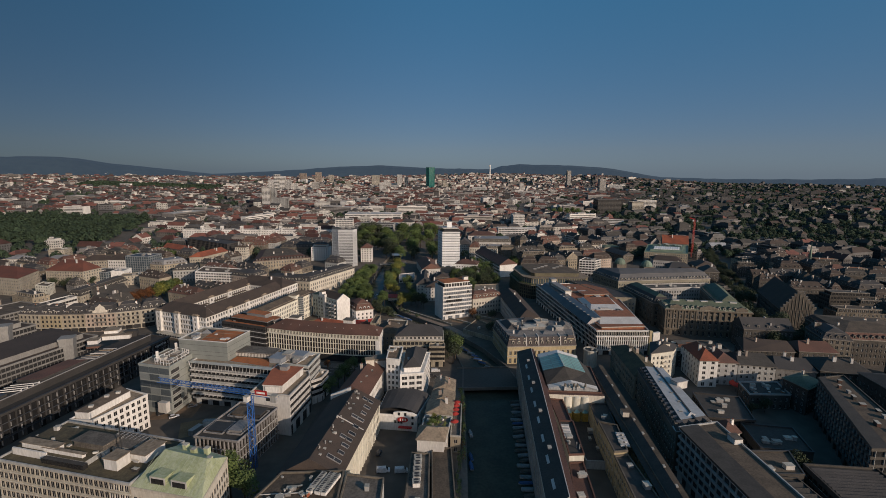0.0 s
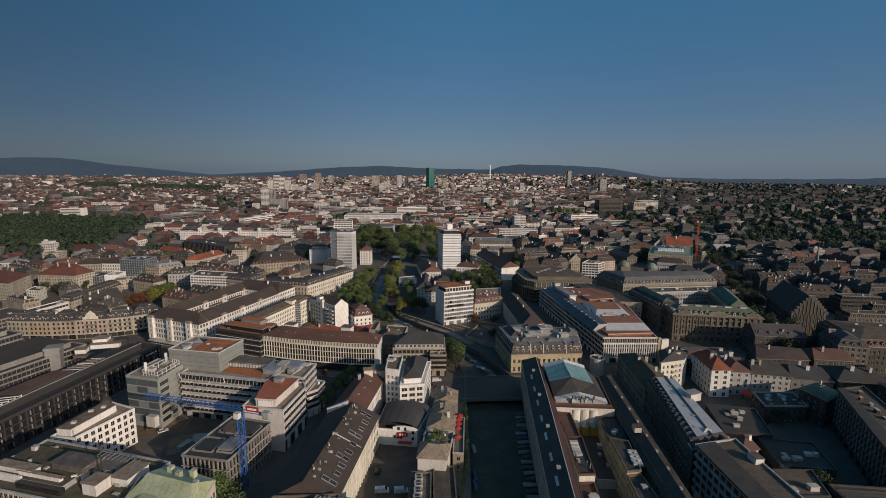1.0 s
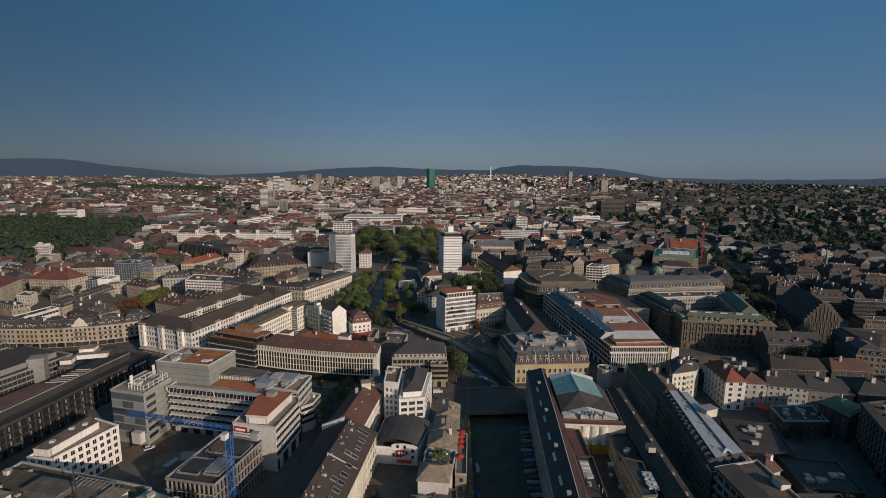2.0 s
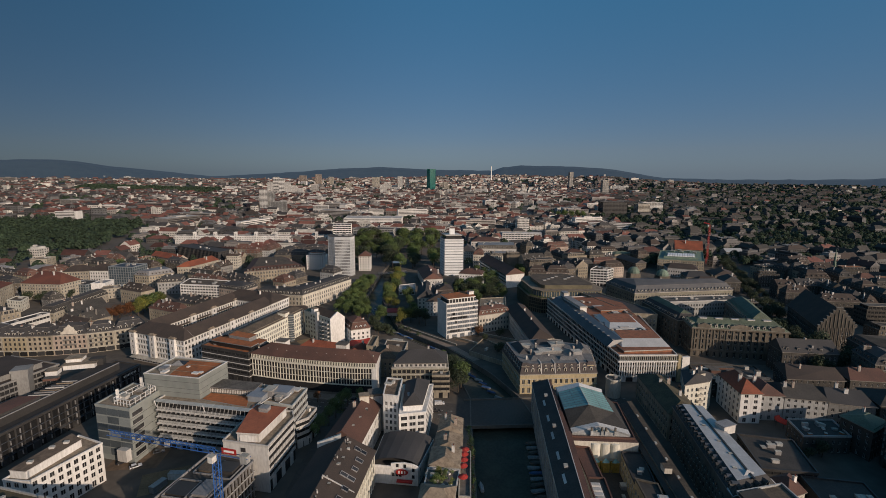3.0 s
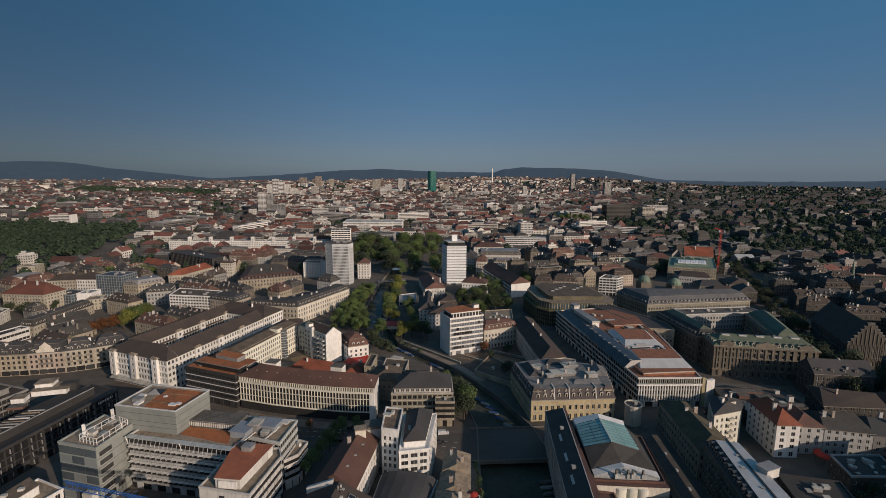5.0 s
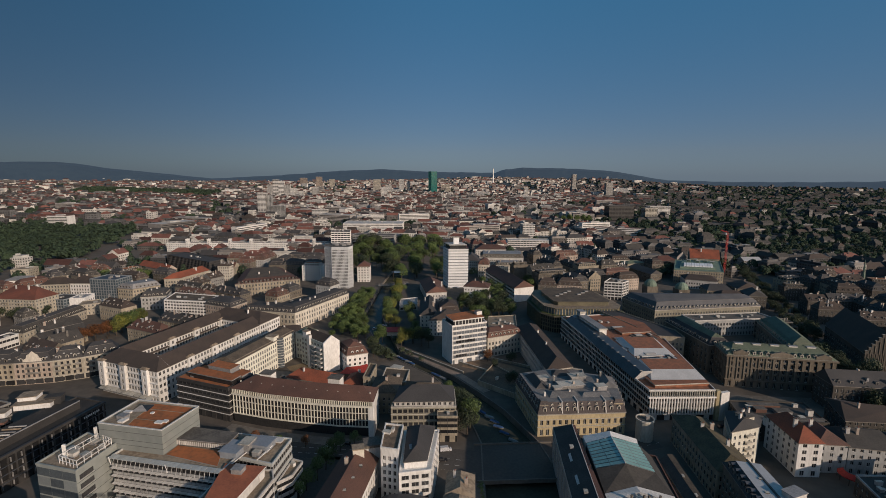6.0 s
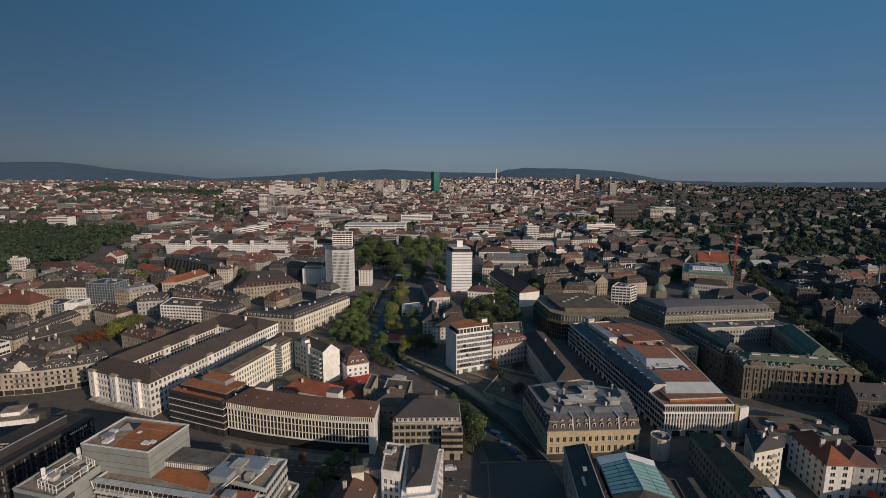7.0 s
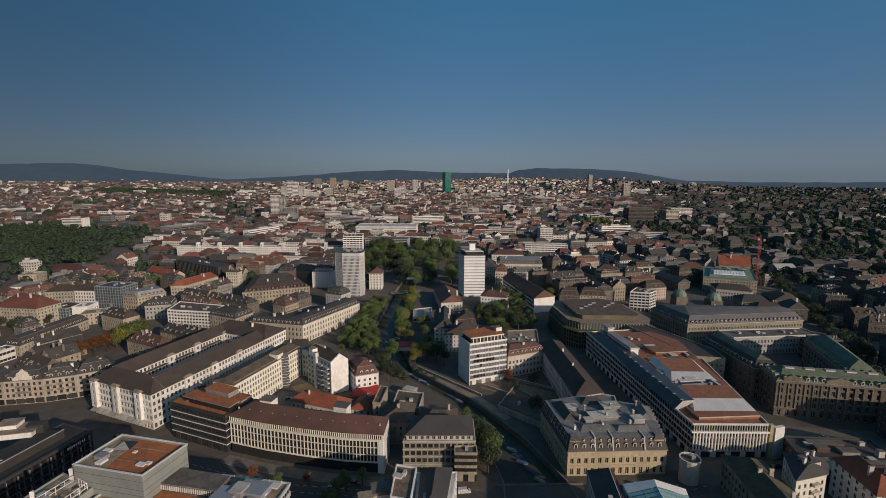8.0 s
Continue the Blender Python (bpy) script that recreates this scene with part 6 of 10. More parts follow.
    bar("white_panel", ob, base, (-53.0, 250.2, 18.6), (0.2, 2.6, 2.7), WHITE, -0.235)
    loose_box("lift_house", ob, base, (-60.5, 250.2, 22), (3.6, 3.2, 1.8), METAL, -0.2, METAL)
    rear = [(-84, 268), (-51, 255.8), (-48.4, 272.2), (-87.5, 280.3)]
    ob, base = ribbon(rear, 20.4, 5, PALECLAD, TANROOF, "pale office rear wing with flat tan roof", ground=3.4, solid=0.5, gap=1.6, mull=METAL, extras=3)
    for k in range(9):
        c = Vector(rear[3]).lerp(Vector(rear[2]), 0.05 + 0.11 * k) + Vector((-0.1, -0.8))
        bar("rail_post", ob, base, (c.x, c.y, 20.4), (0.1, 0.1, 1.5), WHITE)
    ribbon([(-50.2, 257.5), (-45.8, 261.5), (-44, 270), (-48.2, 272)], 12, 3, PALE, TANROOF, "low side wing with tan terrace roof", ground=3.2, solid=0.5, gap=2, extras=1)


def left_blocks():
    edge = lambda y: -148.5 - (320.5 - y) * 0.2313
    slab = [(edge(135) - 23, 135), (edge(135), 135), (edge(320.5), 320.5), (edge(327) - 19, 327)]
    ob, base = ribbon(slab, 13.4, 1, DARKWALL, BLACKROOF, "long dark office slab with upright slats", ground=4, solid=0.06, gap=99, extras=0)
    p, q = Vector(slab[1]), Vector(slab[2])
    fins(ob, base, p, q, 0.5, 13.3, 62, 0.55, 0.45, DARKWALL, "slat")
    for z in (3.4, 6.6, 9.8):
        add(ob, base, "floor_line", lambda g: g.prism([(edge(135), 135), (edge(135) + 0.5, 135), (edge(320) + 0.5, 320), (edge(320), 320)], z, z + 0.2, BLUEMETAL, bottom=True))
    for z in (1.2, 4.4, 7.6, 10.8):
        fins(ob, base, p, q, z, z + 1.9, 46, 0.22, 0.55, METAL, "light_strip")
    add(ob, base, "eave_rail", lambda g: g.prism([(edge(135) - 0.9, 135), (edge(135) + 0.3, 135), (edge(320) + 0.3, 320), (edge(320) - 0.9, 320)], 13.7, 14.4, DARKWALL, bottom=True))
    upper = [(edge(140) - 21, 140), (edge(140) - 6.5, 140), (edge(316) - 7.5, 316), (edge(316) - 17, 316)]
    add(ob, base, "upper_storey", lambda g: g.prism(upper, 13.4, 17.0, DARKWALL, BLACKROOF), "set-back black upper storey with bitumen roof")
    add(ob, base, "upper_rim", lambda g: g.prism([(edge(140) - 6.8, 140), (edge(140) - 6.3, 140), (edge(316) - 7.3, 316), (edge(316) - 7.8, 316)], 16.9, 17.25, METAL, bottom=True))
    for y0, y1, m in ((142, 196, BROWNROOF), (199, 238, BLUEMETAL), (252, 276, BROWNROOF)):
        add(ob, base, "roof_field", lambda g: g.prism([(edge(y0) - 19, y0), (edge(y0) - 8.5, y0), (edge(y1) - 8.5, y1), (edge(y1) - 18, y1)], 17.0, 18.2, DARKWALL, m, True), "low roof field with dark edge")
    for k in range(4):
        bar("pipe", ob, base, (edge(241 + k * 2.6) - 12, 241 + k * 2.6, 17.4), (11, 0.22, 0.3), WHITE, 0.25)
        bar("pipe_end", ob, base, (edge(241 + k * 2.6) - 6.8, 242.4 + k * 2.6, 17.2), (0.3, 0.3, 0.9), WHITE, 0.25)
    for k in range(7):
        bar("roof_walk", ob, base, (edge(279 + k * 2.4) - 12, 279 + k * 2.4, 17.05), (9 - k * 0.4, 0.5, 0.3 + 0.2 * (k % 2)), (PALE, METAL, TANROOF)[k % 3], 0.1)
    for x, y, a, b, c, m, top in ((-173.5, 313, 14, 9, 2.6, WHITE, DARKROOF), (-177.5, 314.5, 7, 6, 4.6, WHITE, GREYROOF), (-167, 315, 6, 4, 3.6, DARKWALL, DARKROOF), (-181, 303, 5, 5, 2.4, WHITE, DARKROOF), (-177, 296, 6, 3, 1.2, BROWNROOF, BROWNROOF)):
        loose_box("roof_house", ob, base, (x, y, 17.0), (a, b, c), m, 0.22, top)
    for k in range(9):
        bar("sign_letter", ob, base, (edge(309 + k * 0.9) + 0.4, 309 + k * 0.9, 11.6), (0.2, 0.5, 0.9), WHITE, 0)
    for dx, dy, h, lab in ((0, 0, 17.3, "grey office terrace with stepped flat roofs"), (-45, 14, 20, "grey office block with moss-brown roof"), (-92, 32, 18, "pale office block with flat roof")):
        foot = [(-262 + dx, 206 + dy), (-225 + dx, 203 + dy), (-186 + dx, 314 + dy), (-220 + dx, 327 + dy)]
        ob, base = ribbon(foot, h, 5, DULL, OLDTILE, lab, solid=0.3, gap=2.0, mull=DULL, extras=6)
        up = inset(ccw(foot), 5)
        add(ob, base, "roof_storey", lambda g: (g.prism(up, h, h + 2.6, DULL), g.prism(inset(up, -0.5), h + 2.6, h + 3.0, DULL, OLDTILE, True)), "set-back glazed roof storey with brown roof")
        c = quadpoint(foot, 0.97, 0.86)
        loose_box("stair_tower", ob, base, (c.x, c.y, 0), (6.5, 6.5, h + 5), DULL, 0.33, DULL)
    ob, base = building([(-137.5, 219), (-128, 217.5), (-118.5, 240), (-131, 246)], 15.2, SMALL._replace(bay=2.4, w=1.4, h=1.8), WHITE, FLAT(TANROOF, WHITE), "white office house with brown flat roof and penthouse", extras=0)
    pent = [(-136.2, 220.5), (-130.2, 219.4), (-125.0, 238.6), (-131.4, 243)]
    add(ob, base, "penthouse", lambda g: (g.prism(pent, 15.2, 17.9, WHITE), g.prism(inset(pent, -0.15), 17.9, 18.2, PALE, BROWNGRAVEL, True)), "white penthouse with brown gravel roof")
    for u, v in ((0.5, 0.2), (0.3, 0.6), (0.6, 0.8)):
        c = quadpoint(pent, u, v)
        loose_box("roof_vent", ob, base, (c.x, c.y, 18.2), (1.6, 1.2, 0.8), PALE, 0.2)
    front = [(-136, 184), (-85.5, 169), (-80, 192), (-130, 208)]
    ob, base = building(front, 20.5, OFFICE._replace(bay=1.9, w=1.5, h=2.2, sill=0.65, frame=FRAME), DIMCREAM, FLAT(MOSSROOF, GREY), "pale grid-fronted office block with cluttered roof", extras=24)
    for z in (4.1, 7.4, 10.7, 14.0, 17.3):
        add(ob, base, "ledge", lambda g: g.prism(inset(ccw(front), -0.18), z - 0.1, z + 0.12, STONE, bottom=True))
    e0, e1, e2, e3 = (quadpoint(front, u, v) for u, v in ((0.3, 0.1), (0.62, 0.1), (0.62, 0.17), (0.3, 0.17)))
    add(ob, base, "roof_glazing", lambda g: g.prism([tuple(e0), tuple(e1), tuple(e2), tuple(e3)], 20.5, 22.2, GLASS, DARKROOF), "dark glazed roof terrace front")
    add(ob, base, "roof_storey", lambda g: g.prism([tuple(quadpoint(front, u, v)) for u, v in ((0.02, 0.17), (0.6, 0.17), (0.6, 0.8), (0.02, 0.8))], 20.5, 22.3, GREY, MOSSROOF))
    for u, v, a, b, c, m in ((0.2, 0.3, 14, 3, 1.8, WHITE), (0.5, 0.55, 12, 6, 2.2, GREYROOF), (0.78, 0.3, 5, 5, 4, WHITE), (0.88, 0.6, 6, 8, 3, WHITE), (0.4, 0.25, 16, 1.2, 1.4, WHITE), (0.65, 0.75, 9, 7, 1.6, GREY)):
        x = quadpoint(front, u, v)
        loose_box("roof_house", ob, base, (x.x, x.y, 22.3 if u < 0.6 else 20.5), (a, b, c), m, -0.29, GREYROOF)
    for k in range(34):
        u, v = rng.uniform(0.04, 0.96), rng.uniform(0.22, 0.95)
        x = quadpoint(front, u, v)
        loose_box("roof_vent", ob, base, (x.x, x.y, 22.3 if u < 0.6 and v < 0.8 else 20.5), (rng.uniform(0.4, 2.2), rng.uniform(0.4, 1.2), rng.uniform(0.4, 1.5)), rng.choice((METAL, WHITE, PALE, GREY, DARKWALL)), -0.29 + rng.choice((0, 0, 0.6)))
    a, b = quadpoint(front, 0.03, 0.165), quadpoint(front, 0.3, 0.165)
    add(ob, base, "upstand", lambda g: g.prism(ccw([tuple(a), tuple(b), (b.x + 0.1, b.y + 0.5), (a.x + 0.1, a.y + 0.5)]), 20.5, 23.0, WHITE, bottom=True), "white upstand wall along the roof storey")
    a, b = quadpoint(front, 0.56, 0.84), quadpoint(front, 0.86, 0.84)
    for k in range(10):
        c = a.lerp(b, k / 9)
        bar("truss_post", ob, base, (c.x, c.y, 20.5), (0.14, 0.14, 3.0), DARKFRAME, -0.29)
        bar("truss_rafter", ob, base, (c.x - 0.4, c.y - 1.6, 23.4), (0.14, 3.4, 0.16), METAL, -0.29)
    for z in (21.5, 22.5, 23.5):
        c = (a + b) / 2
        bar("truss_rail", ob, base, (c.x, c.y, z), ((b - a).length, 0.12, 0.12), METAL, -0.29)
    x = quadpoint(front, 0.72, 0.5)
    bar("antenna_mast", ob, base, (x.x, x.y, 20.5), (0.25, 0.25, 13), DARKFRAME)
    cop = [(-85.3, 169), (-61.2, 162), (-62, 183), (-79.8, 192)]
    ob, base = building(cop, 19.4, OFFICE._replace(bay=1.9, w=1.35, h=2.1), CREAM, FLAT(BRIGHTCOPPER, CREAM), "office block with pale green copper roof", extras=0)
    add(ob, base, "copper_roof", lambda g: hip_roof(g, inset(ccw(cop), 0.3), 20.2, 5.6, BRIGHTCOPPER, 0.2, 0.25, CREAM, 0), "pale green standing-seam copper roof")
    p, q = Vector(cop[0]), Vector(cop[1])
    for u in (0.36, 0.66):
        c = p.lerp(q, u)
        add(ob, base, "roof_dormer", lambda g: (g.box((c.x + 0.5, c.y + 4.6, 20.4), (5.2, 5.6, 3.0), BRIGHTCOPPER, -0.28), g.box((c.x - 0.25, c.y + 1.75, 21.1), (4.4, 0.12, 1.7), GLASS, -0.28), g.box((c.x - 0.25, c.y + 1.85, 20.8), (5.4, 0.12, 2.5), PALE, -0.28)), "wide copper-clad roof dormer")
    for u, v in ((0.3, 0.75), (0.7, 0.8), (0.5, 0.7), (0.86, 0.6)):
        x = quadpoint(cop, u, v)
        loose_box("roof_vent", ob, base, (x.x, x.y, 22.5), (1.5, 1.5, 2.4), BRIGHTCOPPER, -0.28)
    for k in range(12):
        c = p.lerp(q, (k + 0.7) / 13)
        d = Vector((0.28, 0.96))
        add(ob, base, "seam", lambda g: g.face([(c.x, c.y, 20.32), (c.x + 0.16, c.y - 0.04, 20.32), (c.x + 0.16 + d.x * 9.6, c.y + d.y * 9.6, 25.75), (c.x + d.x * 9.6, c.y + d.y * 9.6 + 0.04, 25.75)], PALECOPPER))


def building_site():
    """Concrete frame under construction, with the blue tower crane beside it."""
    foot = [(-84, 206.5), (-65.6, 202), (-58, 228), (-76, 234)]
    FOOTS.append(foot)
    base = (-71, 217, 0)
    ob = thing("building_shell", base, "unfinished concrete building with open floors", "building")
    for k in range(5):
        add(ob, base, "floor_slab", lambda g: g.prism(foot if k < 4 else inset(foot, 0.4), k * 3.4 - 0.3, k * 3.4 + 0.15, DARKWALL if k == 4 else GREY, GRAVEL if k < 4 else DARKROOF, True))
    add(ob, base, "core", lambda g: g.prism(inset(foot, 2.4), 0, 13.5, DARKWALL, bottom=True))
    for i in range(4):
        p, q = foot[i], foot[(i + 1) % 4]
        n = int((Vector(q) - Vector(p)).length / 1.7)
        fins(ob, base, p, q, 0, 13.4, n, 0.34, 0.6, METAL, "column", -0.6)
    for u, v, a, b, c, m in ((0.3, 0.3, 9, 6, 0.6, DARKWALL), (0.7, 0.35, 5, 7, 1.2, METAL), (0.35, 0.75, 7, 6, 0.9, GRAVEL), (0.7, 0.75, 6, 5, 1.6, DARKWALL)):
        x = quadpoint(foot, u, v)
        loose_box("formwork", ob, base, (x.x, x.y, 13.75), (a, b, c), m, -0.24, m)
    for i in range(4):
        a, b = Vector(inset(foot, 0.2)[i]), Vector(inset(foot, 0.2)[(i + 1) % 4])
        c = (a + b) / 2
        bar("roof_rim", ob, base, (c.x, c.y, 13.6), ((b - a).length, 0.35, 0.9), METAL, math.atan2((b - a).y, (b - a).x))
    for u, v, a, b in ((0.27, 0.3, 8, 9), (0.72, 0.32, 6, 8), (0.3, 0.74, 7, 8), (0.72, 0.72, 7, 8)):
        x = quadpoint(foot, u, v)
        for sx, sy, la, lb in ((-1, 0, 0.3, b), (1, 0, 0.3, b), (0, -1, a, 0.3), (0, 1, a, 0.3)):
            c = Vector((x.x + math.cos(-0.24) * sx * a / 2 - math.sin(-0.24) * sy * b / 2, x.y + math.sin(-0.24) * sx * a / 2 + math.cos(-0.24) * sy * b / 2))
            bar("roof_beam", ob, base, (c.x, c.y, 13.6), (la, lb, 0.8), METAL, -0.24)
    crane = tower_crane(-61.8, 206.4, 31, BLUEPAINT, (-1, 0.32), 42, "blue lattice tower crane with level jib over the site")
    sign = Geo()
    sign.box((4.6, -1.4, 31.2), (5.2, 0.2, 1.9), REDPAINT, -0.31)
    sign.box((4.6, -1.55, 31.8), (3.6, 0.1, 0.7), WHITE, -0.31)
    part("sign_board", sign, crane, "red sign board with a pale bar")
    for k, (x, y) in enumerate(((-92, 240), (-86, 238), (-88, 231), (-96, 234))):
        ob = thing("site_container", (x, y, 0), "plain white and grey site container on bare earth", "container", "site containers")
        g = Geo()
        g.box((0, 0, 0), (6, 2.4, 2.5), (WHITE, METAL)[k % 2], 0.4 * k)
        part("body", g, ob)
        g = Geo()
        g.box((0, 0, 2.5), (6.1, 2.5, 0.12), GREY, 0.4 * k)
        part("roof", g, ob)
    strip("building_ground", [(-104, 236), (-88, 242)], 14, 0.02, EARTH, "bare sandy earth of the building site", "ground")


def tower_crane(x, y, h, mat, way, reach, label):
    ob = thing("tower_crane", (x, y, 0), label, "crane")
    w = Vector((way[0], way[1])).normalized()
    ang = math.atan2(w.y, w.x)
    for dx in (-0.9, 0.9):
        for dy in (-0.9, 0.9):
            bar("mast_chord", ob, (0, 0, 0), (dx, dy, 0), (0.22, 0.22, h), mat)
    g = Geo()
    n = int(h / 2)
    for k in range(n):
        for s, (ax, ay) in enumerate((((-0.9, -0.9), (0.9, -0.9)), ((0.9, -0.9), (0.9, 0.9)), ((0.9, 0.9), (-0.9, 0.9)), ((-0.9, 0.9), (-0.9, -0.9)))):
            a, b = Vector((*ax, k * 2.0)), Vector((*ay, k * 2.0 + 2.0))
            if k % 2:
                a.x, b.x, a.y, b.y = b.x, a.x, b.y, a.y
            u = Vector((0, 0, 0.13))
            g.face([tuple(a - u), tuple(b - u), tuple(b + u), tuple(a + u)], mat)
    part("mast_bracing", g, ob)
    for off in (-0.8, 0.8):
        c = w * (reach / 2 - 6)
        bar("jib_chord", ob, (0, 0, 0), (c.x - w.y * off, c.y + w.x * off, h), (reach + 12, 0.18, 0.18), mat, ang)
    c = w * (reach / 2)
    bar("jib_top", ob, (0, 0, 0), (c.x, c.y, h + 1.6), (reach, 0.18, 0.18), mat, ang)
    g = Geo()
    for k in range(int(reach / 2)):
        a = Vector((*(w * (k * 2)), h + 0.1))
        side = Vector((-w.y, w.x, 0)) * 0.8
        for s in (-1, 1):
            b = Vector((*(w * (k * 2 + 1)), h + 1.7))
            e = Vector((0.09, 0, 0.09))
            g.face([tuple(a + side * s - e), tuple(b - e), tuple(b + e), tuple(a + side * s + e)], mat)
            a2 = Vector((*(w * (k * 2 + 2)), h + 0.1))
            g.face([tuple(b - e), tuple(a2 + side * s - e), tuple(a2 + side * s + e), tuple(b + e)], mat)
    part("jib_bracing", g, ob)
    loose_box("cab", ob, (0, 0, 0), (-w.y * 1.8, w.x * 1.8, h - 2), (1.8, 1.8, 2.2), WHITE, ang)
    loose_box("counterweight", ob, (0, 0, 0), (-w.x * 10.5, -w.y * 10.5, h - 1.6), (2.4, 1.8, 2.6), GREY, ang)
    return ob


def long_roof_house():
    """Long block with brown gabled roof, skylights and a cream pilaster front."""
    foot = [(-45.5, 183), (-24.3, 181), (-14.9, 232.8), (-36, 236)]
    ob, base = building(foot, 13.2, TALL._replace(bay=2.4, w=1.2, storey=3.9, ground=4.6), BUFF, HIP(5.8, OLDTILE, 0.06), "long buff block with dark brown gabled roof and skylights", blind=())
    p, q = Vector(foot[1]), Vector(foot[2])
    fins(ob, base, p, q, 0, 12.9, 22, 0.4, 0.3, BUFF, "pilaster")
    way = (q - p).normalized()
    turn = math.atan2(way.y, way.x) - math.pi / 2
    up = Vector((-way.y, way.x))
    half, rise = 10.7, 5.8
    tilt = math.atan2(rise, half)
    frame_light = Geo()
    frame_light.box((0, 0, 0), (2.9, 1.9, 0.35), METAL, 0, GLASS)
    for x, y, a, b in ((-1.4, 0, 0.16, 1.95), (1.4, 0, 0.16, 1.95), (0, -0.9, 2.9, 0.16), (0, 0.9, 2.9, 0.16)):
        frame_light.box((x, y, 0.35), (a, b, 0.14), METAL)
    framed = frame_light.mesh("skylight")
    for k, y in enumerate((228.5, 223.5, 218.5, 213.5, 208, 203, 199, 195, 190.6, 186)):
        for u in ((0.3,) if k % 3 else (0.28, 0.5)):
            c = p + way * ((y - p.y) / way.y) + up * half * u
            ob2 = new("skylight", framed)
            ob2.parent = ob
            ob2.location = (c.x - base[0], c.y - base[1], 13.5 + rise * u)
            ob2.rotation_euler = (0, tilt, turn)
            ob2.scale = (1.0 if k % 2 else 0.8, 1, 1)
    for k, y in enumerate((230, 226, 222, 218.5, 217, 207, 199.5, 198, 191, 187, 184.5)):
        for j in range(3 if k % 2 else 2):
            u = 0.78 + 0.09 * j
            c = p + way * ((y + j * 0.7 + rng.uniform(-1.6, 1.6) - p.y) / way.y) + up * half * (u + rng.uniform(-0.07, 0.05))
            loose_box("roof_vent", ob, base, (c.x, c.y, 13.0 + rise * u), (0.36, 0.36, 1.5) if j else (0.9, 0.8, 0.9), (METAL, PALE, DARKWALL)[(k + j) % 3], turn)
    add(ob, base, "fire_wall", lambda g: [g.face([(-30.0, 209.9 + o, 18.4), (-19.5, 208.7 + o, 12.9), (-19.5, 208.7 + o, 13.9), (-30.0, 209.9 + o, 19.8)][::w], PALE) for o, w in ((0, 1), (0.4, -1))] + [g.face([(-30, 209.9, 19.8), (-19.5, 208.7, 13.9), (-19.5, 209.1, 13.9), (-30, 210.3, 19.8)], PALE)], "low pale fire wall across the roof")
    add(ob, base, "end_parapet", lambda g: [g.face([(-37.2, 237.2 + o, 12.6), (-27.6, 234.2 + o, 17.5), (-27.6, 234.2 + o, 19.9), (-37.2, 237.2 + o, 15.0)][::w], WHITE) for o, w in ((0, 1), (0.9, -1))] + [g.face([(-37.2, 237.2, 15.0), (-27.6, 234.2, 19.9), (-27.6, 235.1, 19.9), (-37.2, 238.1, 15.0)], WHITE)], "white stepped fire wall on the roof")
    for k in range(9):
        c = Vector(foot[0]).lerp(Vector(foot[3]), 0.06 + k * 0.115)
        add(ob, base, "shop_awning", lambda g: (g.box((c.x - 2.6, c.y, 0), (4.6, 3.6, 2.3), DARKWALL, 0.14), g.box((c.x - 3.0, c.y, 2.3), (5.4, 4.2, 0.3), GREY, 0.14, PALE)), "small pale shop awning along the lane")
    ob, base = building([(-35.5, 241), (-21.2, 237.6), (-15.2, 269), (-28.5, 272)], 13.1, PUNCHED._replace(bay=2.2, w=1.1), WHITE, HIP(5, FINROOF, 0.1), "white town house with brown gabled roof", chimneys=1)
    for x, y, z in ((-24.5, 246, 16.5), (-22.5, 253, 16.2), (-20.5, 260, 16.2)):
        loose_box("roof_vent", ob, base, (x, y, z - 1), (1.0, 0.9, 1.6), DARKWALL, 0.2)
    loose_box("roof_tower", ob, base, (-22.2, 266.5, 14), (4.2, 3.6, 6.2), CREAM, 0.2, TANROOF)
    loose_box("roof_tower", ob, base, (-17.6, 272.8, 0), (6, 5.6, 18.5), GREY, 0.2, GREYROOF)
    ob, base = building([(-22.6, 160), (-10, 160), (-9.5, 176), (-22, 179)], 15, SMALL, GREY, FLAT(GREYROOF, DARKSTONE), "low flat-roofed annexe with grey sheet roof", extras=1)
    ob, base = building([(-52, 158), (-23, 158), (-23, 180), (-43.5, 180)], 15.5, SMALL, GREY, FLAT(GRAVEL, DARKSTONE), "block with brown roof terrace and plant", detail=False, extras=6)
    for x, y in ((-29.2, 177.2), (-26.6, 176.8), (-24.6, 176.2)):
        for k in range(6):
            loose_box("cooling_unit", ob, base, (x - k * 0.55, y - k * 1.6, 16.0), (1.7, 1.45, 1.2), WHITE, -0.33)
    for k in range(26):
        loose_box("roof_vent", ob, base, (rng.uniform(-46, -26), rng.uniform(161, 179), 15.5), (rng.uniform(0.4, 1.6), rng.uniform(0.3, 0.9), rng.uniform(0.4, 1.3)), rng.choice((METAL, PALE, REDROOF, DARKWALL, GREY)), rng.uniform(0, 1.5))
    for y in (163.5, 169.5):
        bar("pipe", ob, base, (-38, y, 15.7), (20, 0.18, 0.25), PALE, 0.03)


